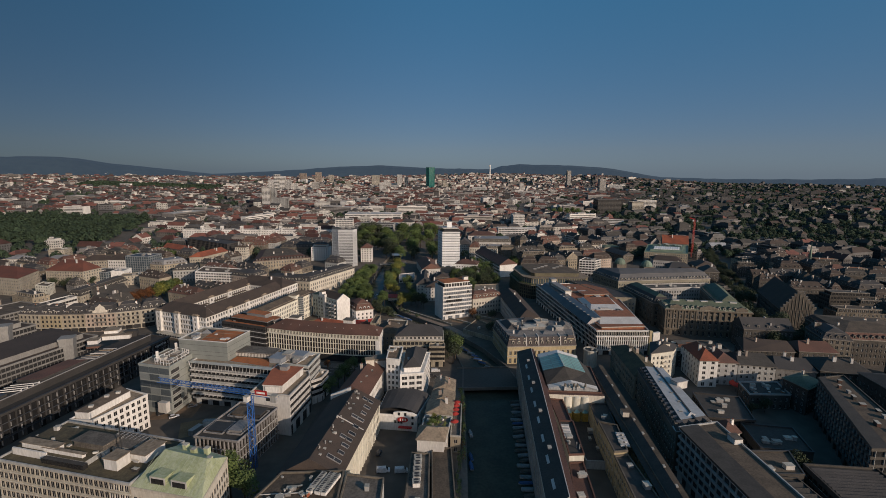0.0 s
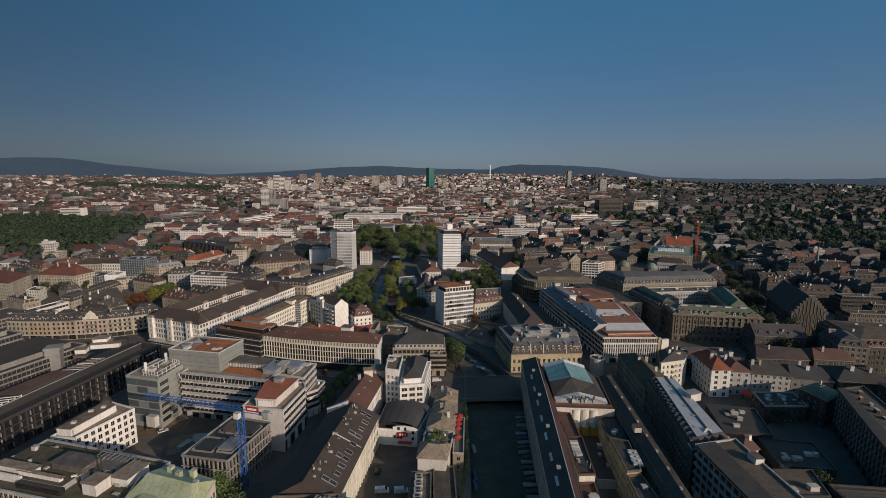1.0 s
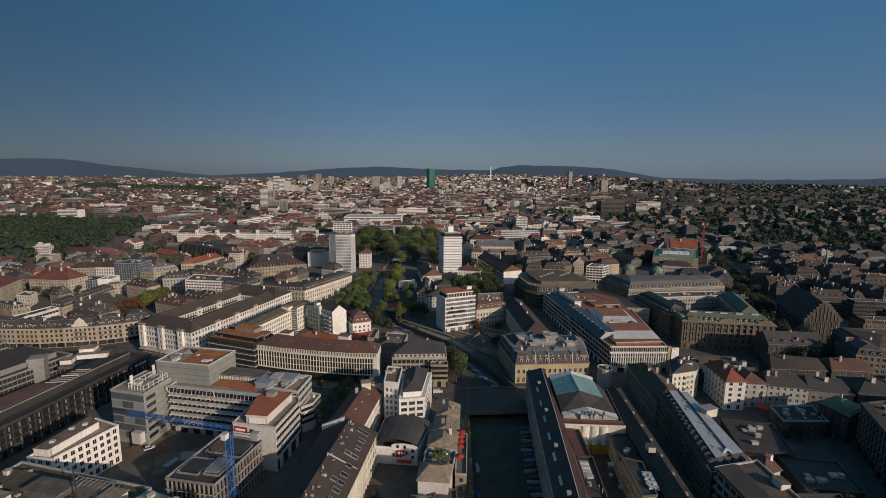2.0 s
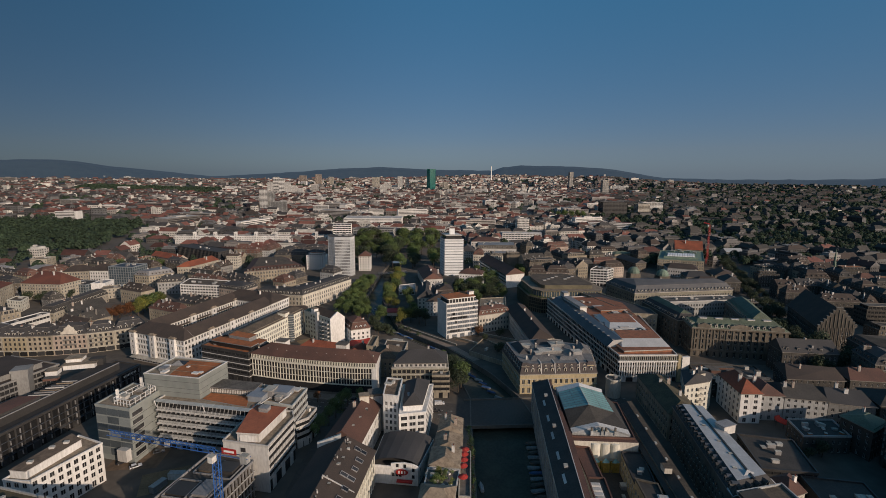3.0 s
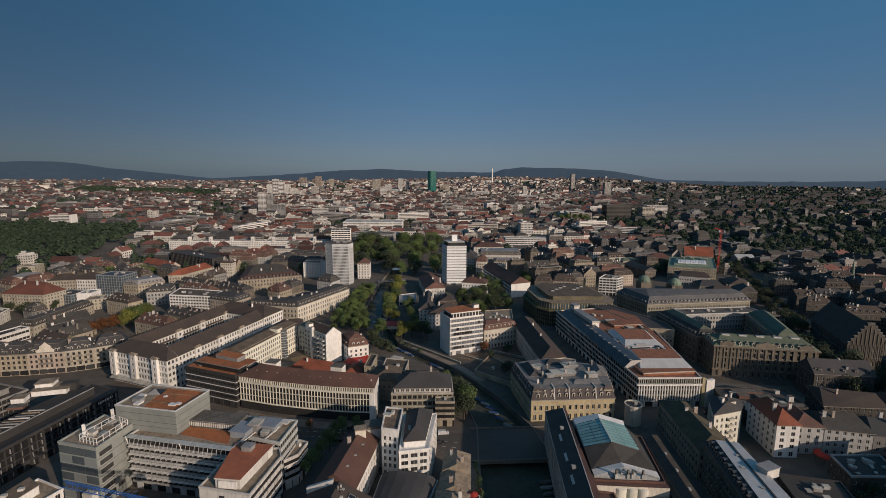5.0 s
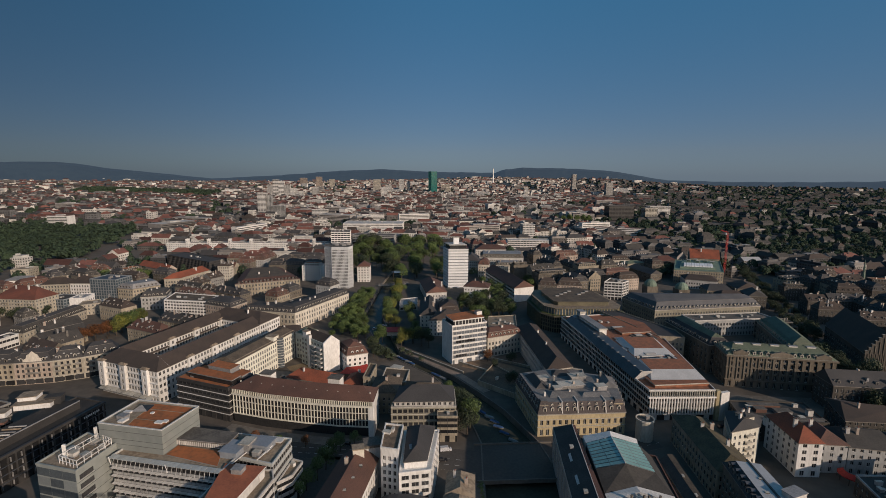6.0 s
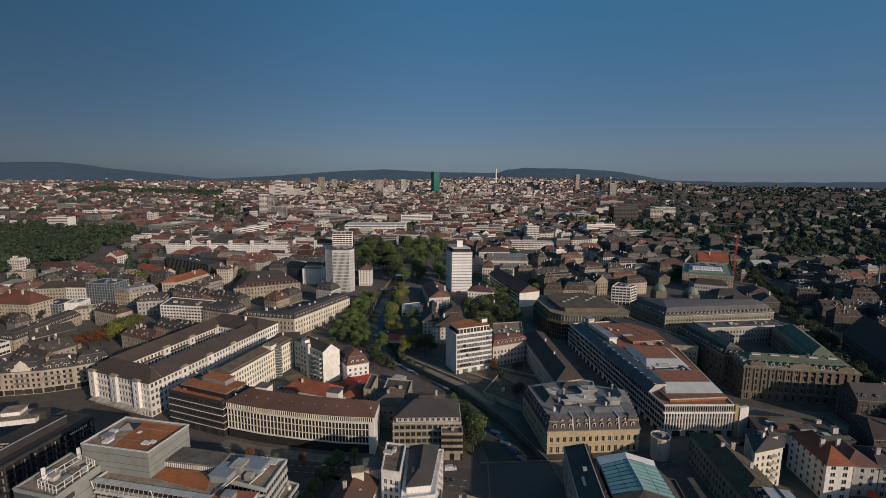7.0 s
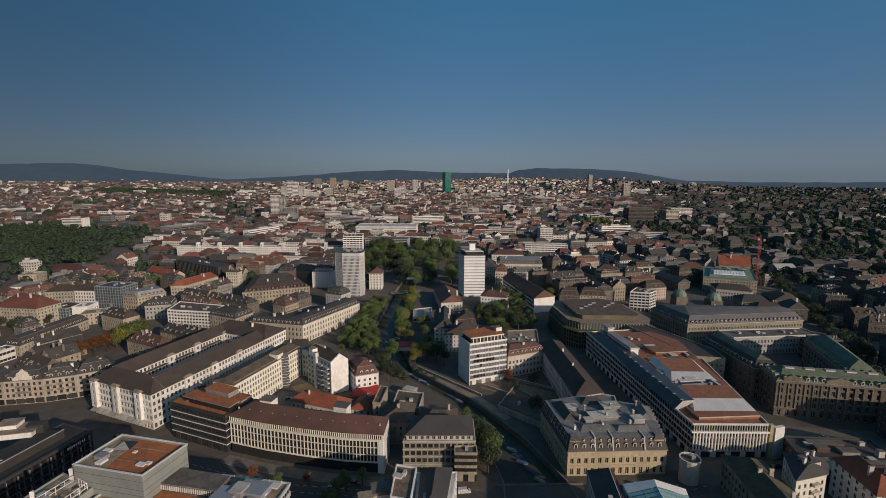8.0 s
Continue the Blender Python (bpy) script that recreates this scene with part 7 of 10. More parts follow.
def white_town_house():
    ob, base = building([(-13.6, 264.5), (-6.9, 262.5), (-5.4, 280), (-12.8, 282)], 20.4, SMALL._replace(bay=1.7, w=0.9, h=1.8), WHITE, FLAT(BROWNGRAVEL, WHITE), "slim white house with narrow windows and roof terrace", extras=2)
    foot = [(-6.4, 255.5), (5.2, 257), (9.4, 284), (-5, 284)]
    ob, base = building(foot, 15.6, SMALL._replace(bay=3.6, w=2.7, h=1.7), WHITE, FLAT(WHITE, WHITE), "white modern town house with dark gabled roof storey", extras=0)
    up = [(-4.6, 258.6), (3.6, 259.4), (7.4, 283), (-3.6, 283)]
    add(ob, base, "roof_storey", lambda g: g.prism(up, 15.7, 18.4, WHITE, bottom=True))
    add(ob, base, "slate_roof", lambda g: hip_roof(g, ccw(up), 18.5, 3.6, SLATE, 0.35, 1.0, WHITE), "dark slate hipped roof")
    loose_box("skylight", ob, base, (-1.6, 265, 19.0), (2.2, 3.0, 1.6), GLASS, 0.1, METAL)


def cinema():
    foot = [(-16.2, 233.6), (1.6, 230.2), (8.2, 250), (-13, 254)]
    ob, base = building(foot, 6.8, SMALL._replace(bay=4.2), WHITE, FLAT(SLATE, WHITE), "white cinema hall with dark barrel roof", blind=(0,), extras=0, category="cinema")

    def barrel(g):
        prev = None
        for k in range(9):
            a = math.pi * k / 8
            u = 0.5 - 0.5 * math.cos(a)
            l, r = quadpoint(foot, u, 0.03), quadpoint(foot, u, 0.98)
            z = 7.4 + 3.2 * math.sin(a)
            if prev:
                g.face([(*prev[0], prev[2]), (*l, z), (*r, z), (*prev[1], prev[2])], SLATE)
            prev = (l, r, z)
    add(ob, base, "barrel_roof", barrel, "dark curved sheet roof")

    def parapet(g):
        pts = [(0.42, 6.5), (1.0, 6.5), (1.0, 8.0), (0.9, 8.9), (0.7, 9.3), (0.5, 9.0), (0.42, 8.6)]
        f = [(*quadpoint(foot, u, -0.01), z) for u, z in pts]
        b = [(*quadpoint(foot, u, 0.02), z) for u, z in pts]
        g.face(f, WHITE)
        g.face(b[::-1], WHITE)
        for k in range(len(f)):
            j = (k + 1) % len(f)
            g.face([f[j], f[k], b[k], b[j]], WHITE)
    add(ob, base, "front_gable", parapet, "white curved front parapet")
    c = quadpoint(foot, 0.66, -0.02)

    def oval(g):
        g.face([(c.x + 2.4 * math.cos(k * math.pi / 12), c.y - 0.12 - 0.4 * math.cos(k * math.pi / 12), 5.6 + 1.3 * math.sin(k * math.pi / 12)) for k in range(24)], REDPAINT)
    add(ob, base, "sign_disc", oval, "red oval sign with pale bars")
    for k in range(3):
        bar("sign_bar", ob, base, (c.x - 1.1 + k * 1.1, c.y - 0.1 - (k - 1) * 0.2, 5.0), (0.5, 0.12, 1.1), WHITE, -0.19)
    for u, z in ((0.56, 7.4), (0.72, 7.4), (0.9, 6.0), (0.9, 3.2), (0.47, 3.6), (0.55, 3.6), (0.62, 3.6)):
        d = quadpoint(foot, u, -0.008)
        ob2 = new("window", window_mesh(1.0, 1.4, DARKFRAME, 0))
        ob2.parent = ob
        ob2.location = (d.x - base[0], d.y - base[1] - 0.1, z)
        ob2.rotation_euler = (0, 0, -0.19)
    add(ob, base, "entrance_canopy", lambda g: g.box((c.x + 1, c.y - 1, 2.2), (6, 1.6, 0.4), REDPAINT, -0.19), "dark red entrance canopy")


def canal_houses():
    ob, base = building([(1.6, 205.6), (12.0, 203.8), (14.2, 213.5), (3.0, 215.4)], 11.2, SMALL, PALE, HIP(2.6, TANROOF, 0.7), "pale gabled house beside the canal with tan roof", blind=(0,))
    bar("window_slit", ob, base, (5.0, 205.0, 4.5), (0.7, 0.14, 1.6), DARKWALL, -0.17)
    ob, base = building([(3.2, 216), (14.4, 214), (17.0, 226), (5.2, 228)], 8.6, SMALL, PALE, FLAT(PAVING, PALE), "canal house with planted roof terrace", extras=2)
    for k in range(8):
        loose_box("planter", ob, base, (4.6 + (k % 4) * 2.7, 217.5 + (k // 4) * 7, 8.7), (1.6, 0.8, 0.7), (STONE, WHITE)[k % 2], 0.3 * k)
    building([(5.8, 229), (16.8, 226.8), (18.6, 238), (7.6, 240.6)], 9.6, SMALL, PALE, HIP(2.2, TANROOF, 0.5), "low pale house with tan roof beside the canal", chimneys=1)
    building([(8.2, 241.4), (18.8, 239), (20.2, 250), (10, 252.4)], 8.6, SMALL, PALE, HIP(2.2, TANROOF, 0.3), "low pale house with mottled grey roof", chimneys=1)
    building([(10.6, 253.4), (20.2, 251.2), (21.6, 263), (12, 265)], 9, SMALL, PALE, HIP(2.2, TANROOF, 0.3), "low pale house with stepped grey roof", chimneys=2)
    ob, base = building([(15.4, 213.6), (19.6, 212.8), (22.8, 240), (18.8, 241)], 7.2, SMALL, SAND, FLAT(PAVING, STONE), "canal-side gallery with terrace roof", extras=0)
    building([(5.5, 150), (13.5, 150), (15.2, 206), (7.5, 206)], 6.4, SMALL, GREY, FLAT(GRAVEL, DARKSTONE), "long low canal-side building with brown roof", detail=False, extras=0)
    ob, base = building([(-3.5, 168), (5, 168), (6.5, 202), (-0.5, 203)], 6.8, SMALL, GREY, FLAT(GREYROOF, DARKSTONE), "flat-roofed workshop with white roof plant", extras=1)
    for k in range(5):
        loose_box("cooling_unit", ob, base, (1.2 + 0.2 * k, 184 + k * 3.6, 6.8), (2.6, 2.8, 1.7), WHITE, 0.05)


PALECOPPER = material("worn_copper_seam", (0.5, 0.52, 0.36), 0.7)
BLUEGLASS = material("blue_grey_glass_cladding", (0.12, 0.14, 0.15), 0.25, 0.2, dark=(0.09, 0.105, 0.115), bump=0)
PALACE = material("brown_sandstone", (0.18, 0.152, 0.115), 0.9, dark=(0.12, 0.1, 0.075), grain=0.8, streak=0.4)
GOLD = material("gilded_panel", (0.55, 0.36, 0.08), 0.45, 0.3)
EARTH = material("bare_earth", (0.22, 0.16, 0.09), 0.95)
for make in (wing_block, fin_building, black_office, gable_house, central_house, ribbon_office, ochre_corner, bank_office, palace, slate_block, arts_hall,
             right_bank_blocks, grey_complex, left_blocks, building_site, long_roof_house, white_town_house, cinema, canal_houses):
    make()
ROW = [(-277, 373), (-262, 371.5), (-247, 371), (-232, 372.5), (-213, 375.5), (-199, 381), (-184, 391)]
for k, (wall, lab) in enumerate(((DIMCREAM, "grey row house with slate mansard and dormers"), (DIMOCHRE, "pale yellow row house with slate mansard"), (SAND, "grey-beige row house with slate mansard"),
                                 (PINK, "ornate rose row house with curved gable and balconies"), (DIMCREAM, "cream row house with balconies and slate mansard"), (DIMCREAM, "cream corner row house with slate mansard"))):
    p, q = ROW[k], ROW[k + 1]
    t = (Vector(q) - Vector(p)).normalized()
    n = Vector((-t.y, t.x)) * 13
    ob, base = building([p, q, tuple(Vector(q) + n), tuple(Vector(p) + n)], 13.4, SMALL._replace(bay=2.5, storey=3.1, w=1.15, h=1.75, frame=DARKFRAME), wall, MANS(SLATE, SLATE, 4.6, 3.0, 1.6), lab, chimneys=2, group="old row houses")
    mid = Vector(p).lerp(Vector(q), 0.5)
    out = Vector((t.y, -t.x))
    turn = math.atan2(t.y, t.x)
    length = (Vector(q) - Vector(p)).length
    shops = max(3, int(length / 4))
    for j in range(shops):
        c = Vector(p) + t * (length * (j + 0.5) / shops) + out * 0.02
        bar("shop_window", ob, base, (c.x, c.y, 0.3), (length / shops - 0.9, 0.12, 2.9), GLASS, turn)
    add(ob, base, "shop_ledge", lambda g: g.box((mid.x + out.x * 0.25, mid.y + out.y * 0.25, 3.45), (length, 0.5, 0.35), STONE, turn))
    for j in range(4):
        v = 0.35 + 0.4 * ((j * 5) % 7) / 7
        c = Vector(p) + t * (length * (j + 0.6) / 4.2) - out * (v * 3.35 - 0.35)
        bar("roof_window", ob, base, (c.x, c.y, 13.55 + 4.6 * v), (0.9, 1.0, 0.5), PALEMETAL, turn)
    if k == 3:
        a = mid + out * 0.25
        add(ob, base, "curved_gable", lambda g: [g.face([(*(a + t * x + out * o), 13 + z) for x, z in ((-5, 0), (5, 0), (4.6, 2.2), (3, 3), (2.6, 4.8), (1.2, 5.6), (0, 7), (-1.2, 5.6), (-2.6, 4.8), (-3, 3), (-4.6, 2.2))][::s], CREAM) for o, s in ((0, 1), (-0.8, -1))], "curved ornate gable")
    if k >= 3:
        for z in (6.4, 9.5):
            for u in ((0,) if k == 3 else (-5, 0, 5)):
                c = mid + t * u + out * 0.6
                loose_box("balcony", ob, base, (c.x, c.y, z), (7 if k == 3 else 2.6, 1.1, 1), EAVE, turn, STONE)
ob, base = building([(-101, 356), (-81.6, 409.3), (-95, 414), (-114, 361)], 18.2, PUNCHED._replace(bay=2.0, w=1.15, storey=3.1), BUFF, HIP(2.2, GRAVEL, 0.2), "long pale buff office wing with shallow brown roof")
add(ob, base, "eave_strip", lambda g: g.prism(ccw([(-101.4, 356.2), (-82, 409.5), (-84.4, 410.4), (-103.8, 357)]), 18.3, 18.9, TANROOF, bottom=True), "mossy flat roof edge")
add(ob, base, "stair_glazing", lambda g: g.prism([(-86.6 + 2.2 * math.cos(k * 0.785), 393.4 + 2.2 * math.sin(k * 0.785)) for k in range(8)], -0.3, 19.6, BLUEGLASS, TANROOF), "rounded glazed stair tower")
for k in range(11):
    bar("stair_band", ob, base, (-86.6, 393.4, 1.2 + k * 1.7), (4.2, 4.2, 0.18), PALE, 0.39)
loose_box("lift_house", ob, base, (-91, 392, 18.5), (6, 5, 3), BUFF, -0.35, TANROOF)
ob, base = building([(-43, 381.5), (-30.5, 386), (-38, 400), (-51, 395.5)], 11.2, SMALL._replace(bay=2.6), WHITE, MANS(BROWNROOF, BROWNROOF, 4.4, 1.8, 2.4), "old white house with tall brown mansard roof", chimneys=3)
add(ob, base, "awning", lambda g: (g.face([(-43, 381, 4.2), (-46.5, 374, 3.2), (-35, 371, 3.2), (-35, 382.5, 4.2)], REDCLOTH), g.face([(-35, 382.5, 4.2), (-35, 371, 3.2), (-27.5, 379, 3.2), (-31, 385.5, 4.2)], REDCLOTH)), "bright red cloth awning over a terrace")
building([(-74, 360), (-47, 349), (-42, 360), (-68, 371)], 7.5, SMALL, CREAM, HIP(4, REDROOF), "low house with red tile roofs", chimneys=1)
building([(-41, 352), (-30, 349), (-26, 361), (-38, 365)], 6.5, SMALL, CREAM, HIP(4, REDROOF), "small low house with red tile roof", chimneys=1)
strip("court_paving", [(-78, 396), (-64, 374)], 12, 0.03, EARTH, "sandy paved court between houses", "pavement")


def hedge_cloud(g, x, y, rad, height, r, mat, z=0.0):
    fine = 0.62 if y < 1000 else 0.8 if y < 1700 else 1.2
    for _ in range(int((20 + rad * 7) / fine ** 1.7)):
        d = Vector((r.gauss(0, 1), r.gauss(0, 1), abs(r.gauss(0, 1)) + 0.1)).normalized()
        p = Vector((x + d.x * rad * r.uniform(0.7, 1.05), y + d.y * rad * r.uniform(0.7, 1.05), z + max(1.0, height * 0.35 + d.z * height * 0.65 * r.uniform(0.85, 1.05))))
        nd = (d + Vector((r.uniform(-.6, .6), r.uniform(-.6, .6), r.uniform(-.2, .6)))).normalized()
        s = nd.orthogonal().normalized()
        t = nd.cross(s)
        w = rad * r.uniform(0.2, 0.36) * fine
        g.face([tuple(p + s * w), tuple(p + t * w), tuple(p - s * w), tuple(p - t * w)], mat)


# ---- middle distance, by outlines ----
BRIGHTWHITE = material("bright_white_panels", (0.8, 0.8, 0.79), 0.6, dark=(0.7, 0.7, 0.69), streak=0.3)


def white_tower():
    foot = [(35, 602), (56.6, 602.5), (52.5, 626), (30.5, 621)]
    ob, base = ribbon(foot, 42.5, 13, BRIGHTWHITE, GREYROOF, "slim white office tower with ribbon windows", ground=1.8, solid=0.74, gap=2.6, mull=BRIGHTWHITE, glass=PALEGLASS, extras=0, name="office_tower", blind=())
    add(ob, base, "dark_storey", lambda g: g.prism(inset(foot, 0.5), 42.5, 44, DARKWALL, bottom=True))
    add(ob, base, "penthouse", lambda g: (g.prism(inset(foot, 2.2), 44, 47, GLASS), g.prism(inset(foot, 1.4), 47, 47.8, PALE, bottom=True)))
    loose_box("lift_shaft", ob, base, (44, 612, 47), (6, 4, 8), BRIGHTWHITE)


RIB = material("grey_rib_cladding", (0.56, 0.57, 0.57), 0.7, dark=(0.48, 0.49, 0.49), streak=0.3)


def grey_tower():
    foot = [(-90, 606), (-73, 605.5), (-69, 613), (-71, 630), (-76, 635), (-96, 635), (-101, 628), (-98.5, 613)]
    ob, base = ribbon(foot, 44, 12, RIB, GREYROOF, "grey faceted office tower with upright ribs", ground=2, solid=0.3, gap=1.15, extras=0, name="office_tower", out=0.25, far=True)
    add(ob, base, "parapet", lambda g: g.prism(inset(ccw(foot), -0.2), 42.2, 45.4, RIB, GREYROOF, True))
    for x, y in ((-86, 618), (-78, 616), (-82, 626), (-90, 624), (-74, 622)):
        loose_box("roof_plant", ob, base, (x, y, 45.4), (4, 3, 2), METAL)


MANSION = material("red_brown_tiles", (0.17, 0.058, 0.036), 0.85, dark=(0.11, 0.044, 0.03), grain=2.5, bump=0.5)
STREETGLASS = material("blue_grey_curtain_glass", (0.075, 0.1, 0.115), 0.25, dark=(0.055, 0.075, 0.09), bump=0)
STEELBAND = material("grey_steel_band", (0.22, 0.24, 0.25), 0.5, dark=(0.17, 0.185, 0.195))
OLIVE = material("olive_bronze_cladding", (0.16, 0.14, 0.085), 0.6, dark=(0.1, 0.088, 0.055))


def middle_blocks():
    D = dict(detail=False)
    ribbon([(-131, 838), (-102, 838), (-105, 870), (-135, 870)], 33, 9, WHITE, GREYROOF, "white office slab with wide window bays", solid=0.45, gap=4.5, mull=WHITE, far=True)
    ribbon([(-150, 1085), (-28, 1082), (-26, 1140), (-150, 1145)], 21, 3, WHITE, FARLIGHT, "long low white department building with pale roof", solid=0.75, gap=9, extras=9, far=True)
    ribbon([(-112, 945), (-39, 932), (-36, 965), (-110, 975)], 15, 4, GREY, GREYROOF, "grey office terrace beside the park", solid=0.5, gap=5, far=True)
    for k in range(8):
        x, y = -392 + k * 33, 862 - k * 0.6
        building([(x, y), (x + 31, y), (x + 31, y + 13), (x, y + 13)], 13.5, SMALL, WHITE, FLAT(GREYROOF, WHITE), "white terrace block with pale roof in a long row", group="white terrace row", extras=3, **D)
        building([(x + 30, y - 1), (x + 34, y - 1), (x + 34, y + 5), (x + 30, y + 5)], 19.5, SMALL, WHITE, FLAT(WHITE, WHITE), "white stair tower between terrace blocks", group="white stair towers", extras=0, **D)
    # mansion of two wings with red-brown roofs, and the street of houses behind it
    building([(-400, 488), (-356, 474), (-366, 512), (-410, 526)], 16.5, SMALL, DIMCREAM, HIP(6.5, MANSION, 0.7), "tall cream mansion wing with red-brown hipped roof", chimneys=3, **D)
    ob, base = building([(-362, 515), (-323, 509), (-318, 529), (-360, 548)], 15.5, SMALL, DIMCREAM, HIP(8.5, MANSION, 0.7), "cream mansion wing with stacked balconies and red-brown roof", chimneys=3, **D)
    for k in range(4):
        for u in (0.3, 0.62, 0.86):
            loose_box("balcony", ob, base, (-362 + 39 * u, 514.2 - 6 * u, 3.3 + k * 2.9), (4.6, 1.6, 1.0), DIMCREAM, -0.15)
    building([(-345, 478), (-331, 474), (-335, 488), (-348, 492)], 9, SMALL, BUFF, FLAT(GRAVEL, BUFF), "low cream annex of a mansion with roof terrace", extras=2, **D)
    building([(-362, 568), (-339, 572), (-341, 588), (-364, 585)], 15, PUNCHED, DIMCREAM, HIP(5, OLDTILE), "cream town house with dark tile roof in a street", chimneys=2, **D)
    building([(-338, 572), (-319, 571), (-318, 589), (-339, 589)], 15.5, PUNCHED, WHITE, HIP(5.5, OLDTILE), "white town house with steep dark roof", chimneys=2, **D)
    ribbon([(-318, 571), (-291, 566), (-287, 586), (-314, 591)], 19.5, 6, STEELBAND, BLUEMETAL, "blue-grey glass office house with horizontal bands", solid=0.22, glass=STREETGLASS, mull=STREETGLASS, far=True)
    building([(-289, 565), (-272, 560), (-255, 577), (-271, 592)], 12, PUNCHED, SAND, MANS(METAL, METAL, 4.2, 2.4, 0), "stone corner house with pale grey mansard and dormers", chimneys=2, **D)
    ribbon([(-331, 529), (-311, 524), (-306, 540), (-326, 546)], 11, 3, STEELBAND, DARKROOF, "low blue-green glass office cube", solid=0.2, glass=STREETGLASS, mull=STREETGLASS, extras=2, far=True)
    building([(-308, 527), (-296, 528), (-297, 544), (-309, 544)], 11.5, SMALL, WHITE, FLAT(METAL, WHITE), "white stair block beside a glass cube", extras=2, blind=(0,), **D)
    building([(-291, 512), (-272, 522), (-277, 536), (-296, 527)], 9, SMALL, DIMCREAM, FLAT(TANROOF, DIMCREAM), "low cream office house with roof terrace", extras=3, **D)
    building([(-283, 444), (-279, 505), (-291, 507), (-296, 447)], 7.5, SMALL, DIMCREAM, MANS(DARKROOF, SLATE, 4.4, 2.6, 1.2), "long low house with bulging dark mansard roof", chimneys=4, **D)
    building([(-254, 424), (-241, 448), (-253, 456), (-267, 431)], 8, SMALL, SAND, HIP(4.5, DARKROOF, 0.0), "low yard house with dark pitched roof", chimneys=2, **D)
    building([(-272, 446), (-258, 468), (-270, 476), (-279, 452)], 8, SMALL, SAND, HIP(4.5, DARKROOF, 0.0), "narrow yard house with black pitched roof", chimneys=2, **D)
    building([(-291, 413), (-283.5, 441), (-292, 444), (-300, 417)], 8, BAND, WHITE, FLAT(DARKROOF, WHITE), "low yard building with a long white window strip", extras=2, **D)
    ribbon([(-284, 367), (-273.5, 393), (-300, 404), (-312, 378)], 14, 4, DULL, GRAVEL, "grey office house with grid windows and brown roof", solid=0.4, gap=2.4, mull=DULL, extras=4, far=True)
    building([(-247, 528), (-227, 533), (-232, 552), (-251, 548)], 12, PUNCHED, GREY, MANS(SLATE, GREYROOF, 4, 2.2, 0), "grey town house with dark mansard roof", chimneys=2, **D)
    building([(-263, 600), (-249, 603), (-236, 646), (-250, 651)], 13, PUNCHED, DIMCREAM, HIP(5, REDROOF, 0.4), "cream house with long red tile roof", chimneys=2, **D)
    building([(-338, 690), (-288, 655), (-282, 666), (-332, 703)], 11, SMALL, PINK, HIP(5, REDROOF, 0.0), "long low house with orange-red tile roof", chimneys=1, **D)
    building([(-470, 667), (-453, 671), (-456, 690), (-473, 686)], 10, SMALL, DIMCREAM, FLAT(TANROOF, DIMCREAM), "cream villa with flat roof beside the wood", extras=2, **D)
    building([(-487, 621), (-467, 622), (-468, 640), (-488, 639)], 7.5, SMALL, WHITE, HIP(3, METAL, 0.8), "low white villa with grey hipped roof", **D)
    building([(-441, 621), (-417, 626), (-420, 644), (-444, 639)], 7.5, SMALL, WHITE, HIP(3, METAL, 0.8), "low white house with grey hipped roof", **D)
    ribbon([(-212, 500), (-175, 493), (-172, 512), (-215, 525)], 16.5, 5, WHITE, GRAVEL, "white office house with brown flat roof", solid=0.55, far=True)
    building([(-175, 492), (-150, 480), (-143, 498), (-168, 510)], 15, PUNCHED, PINK, MANS(SLATE, SLATE), "rose town house with slate mansard", chimneys=2, **D)
    building([(-180, 571), (-122, 596), (-158, 656), (-196, 648)], 13, TALL, SAND, MANS(FINROOF, GRAVEL, 3.2, 8, 0), "wide sprawling stone block with brown mansard roof", chimneys=3, **D)
    ribbon([(-320, 722), (-245, 668), (-236, 690), (-310, 745)], 18, 5, DARKWALL, SLATE, "dark glass office block with flat roof", solid=0.3, gap=3, far=True)
    building([(-138, 477), (-95.3, 466), (-91, 483), (-134, 494)], 14, TALL, DIMCREAM, MANS(SLATE, DARKROOF, 3.2, 2.6, 0), "weathered cream terrace wing with flat-topped slate mansard", chimneys=3, **D)
    building([(-95, 466), (-62, 528), (-76, 536), (-109.5, 474)], 14.2, TALL, CREAM, MANS(SLATE, SLATE, 3.6, 2.2, 1), "long cream canal terrace with slate mansard and dormers", chimneys=4, **D)
    building([(-130, 500), (-104, 492), (-84, 530), (-106, 540)], 9, SMALL, SAND, FLAT(DARKROOF, SAND), "low court house with dark flat roof", extras=5, **D)
    building([(-150, 452), (-116, 444), (-110, 460), (-146, 468)], 7, PUNCHED, SAND, FLAT(TANROOF, SAND), "low stone yard house with tan flat roof", extras=4, **D)
    building([(-104, 432), (-84, 436), (-88, 452), (-108, 448)], 8, SMALL, SAND, HIP(3.5, OLDTILE, 0.3), "low yard house with dark tile roof", chimneys=1, **D)
    building([(-67, 636), (-53, 636), (-53, 652), (-67, 654)], 18, SMALL, WHITE, HIP(5), "white corner house with brown pyramid roof", **D)
    building([(95, 542), (116, 550), (98, 640), (80, 632)], 14, BAND, WHITE, HIP(6, BROWNROOF, 0.2), "long office block with white end wall and brown roof", blind=(0,), **D)
    building([(86, 772), (130, 771), (133, 800), (88, 802)], 16, PUNCHED, PALE, HIP(5, FINROOF), "pale hotel wing with brown-red hipped roof", chimneys=3, **D)
    building([(84, 701), (139, 697), (145, 730), (88, 735)], 16.5, PUNCHED, PALE, MANS(GREYROOF, METAL, 4.2, 3, 0), "pale stone hotel with grey mansard roof", chimneys=4, **D)
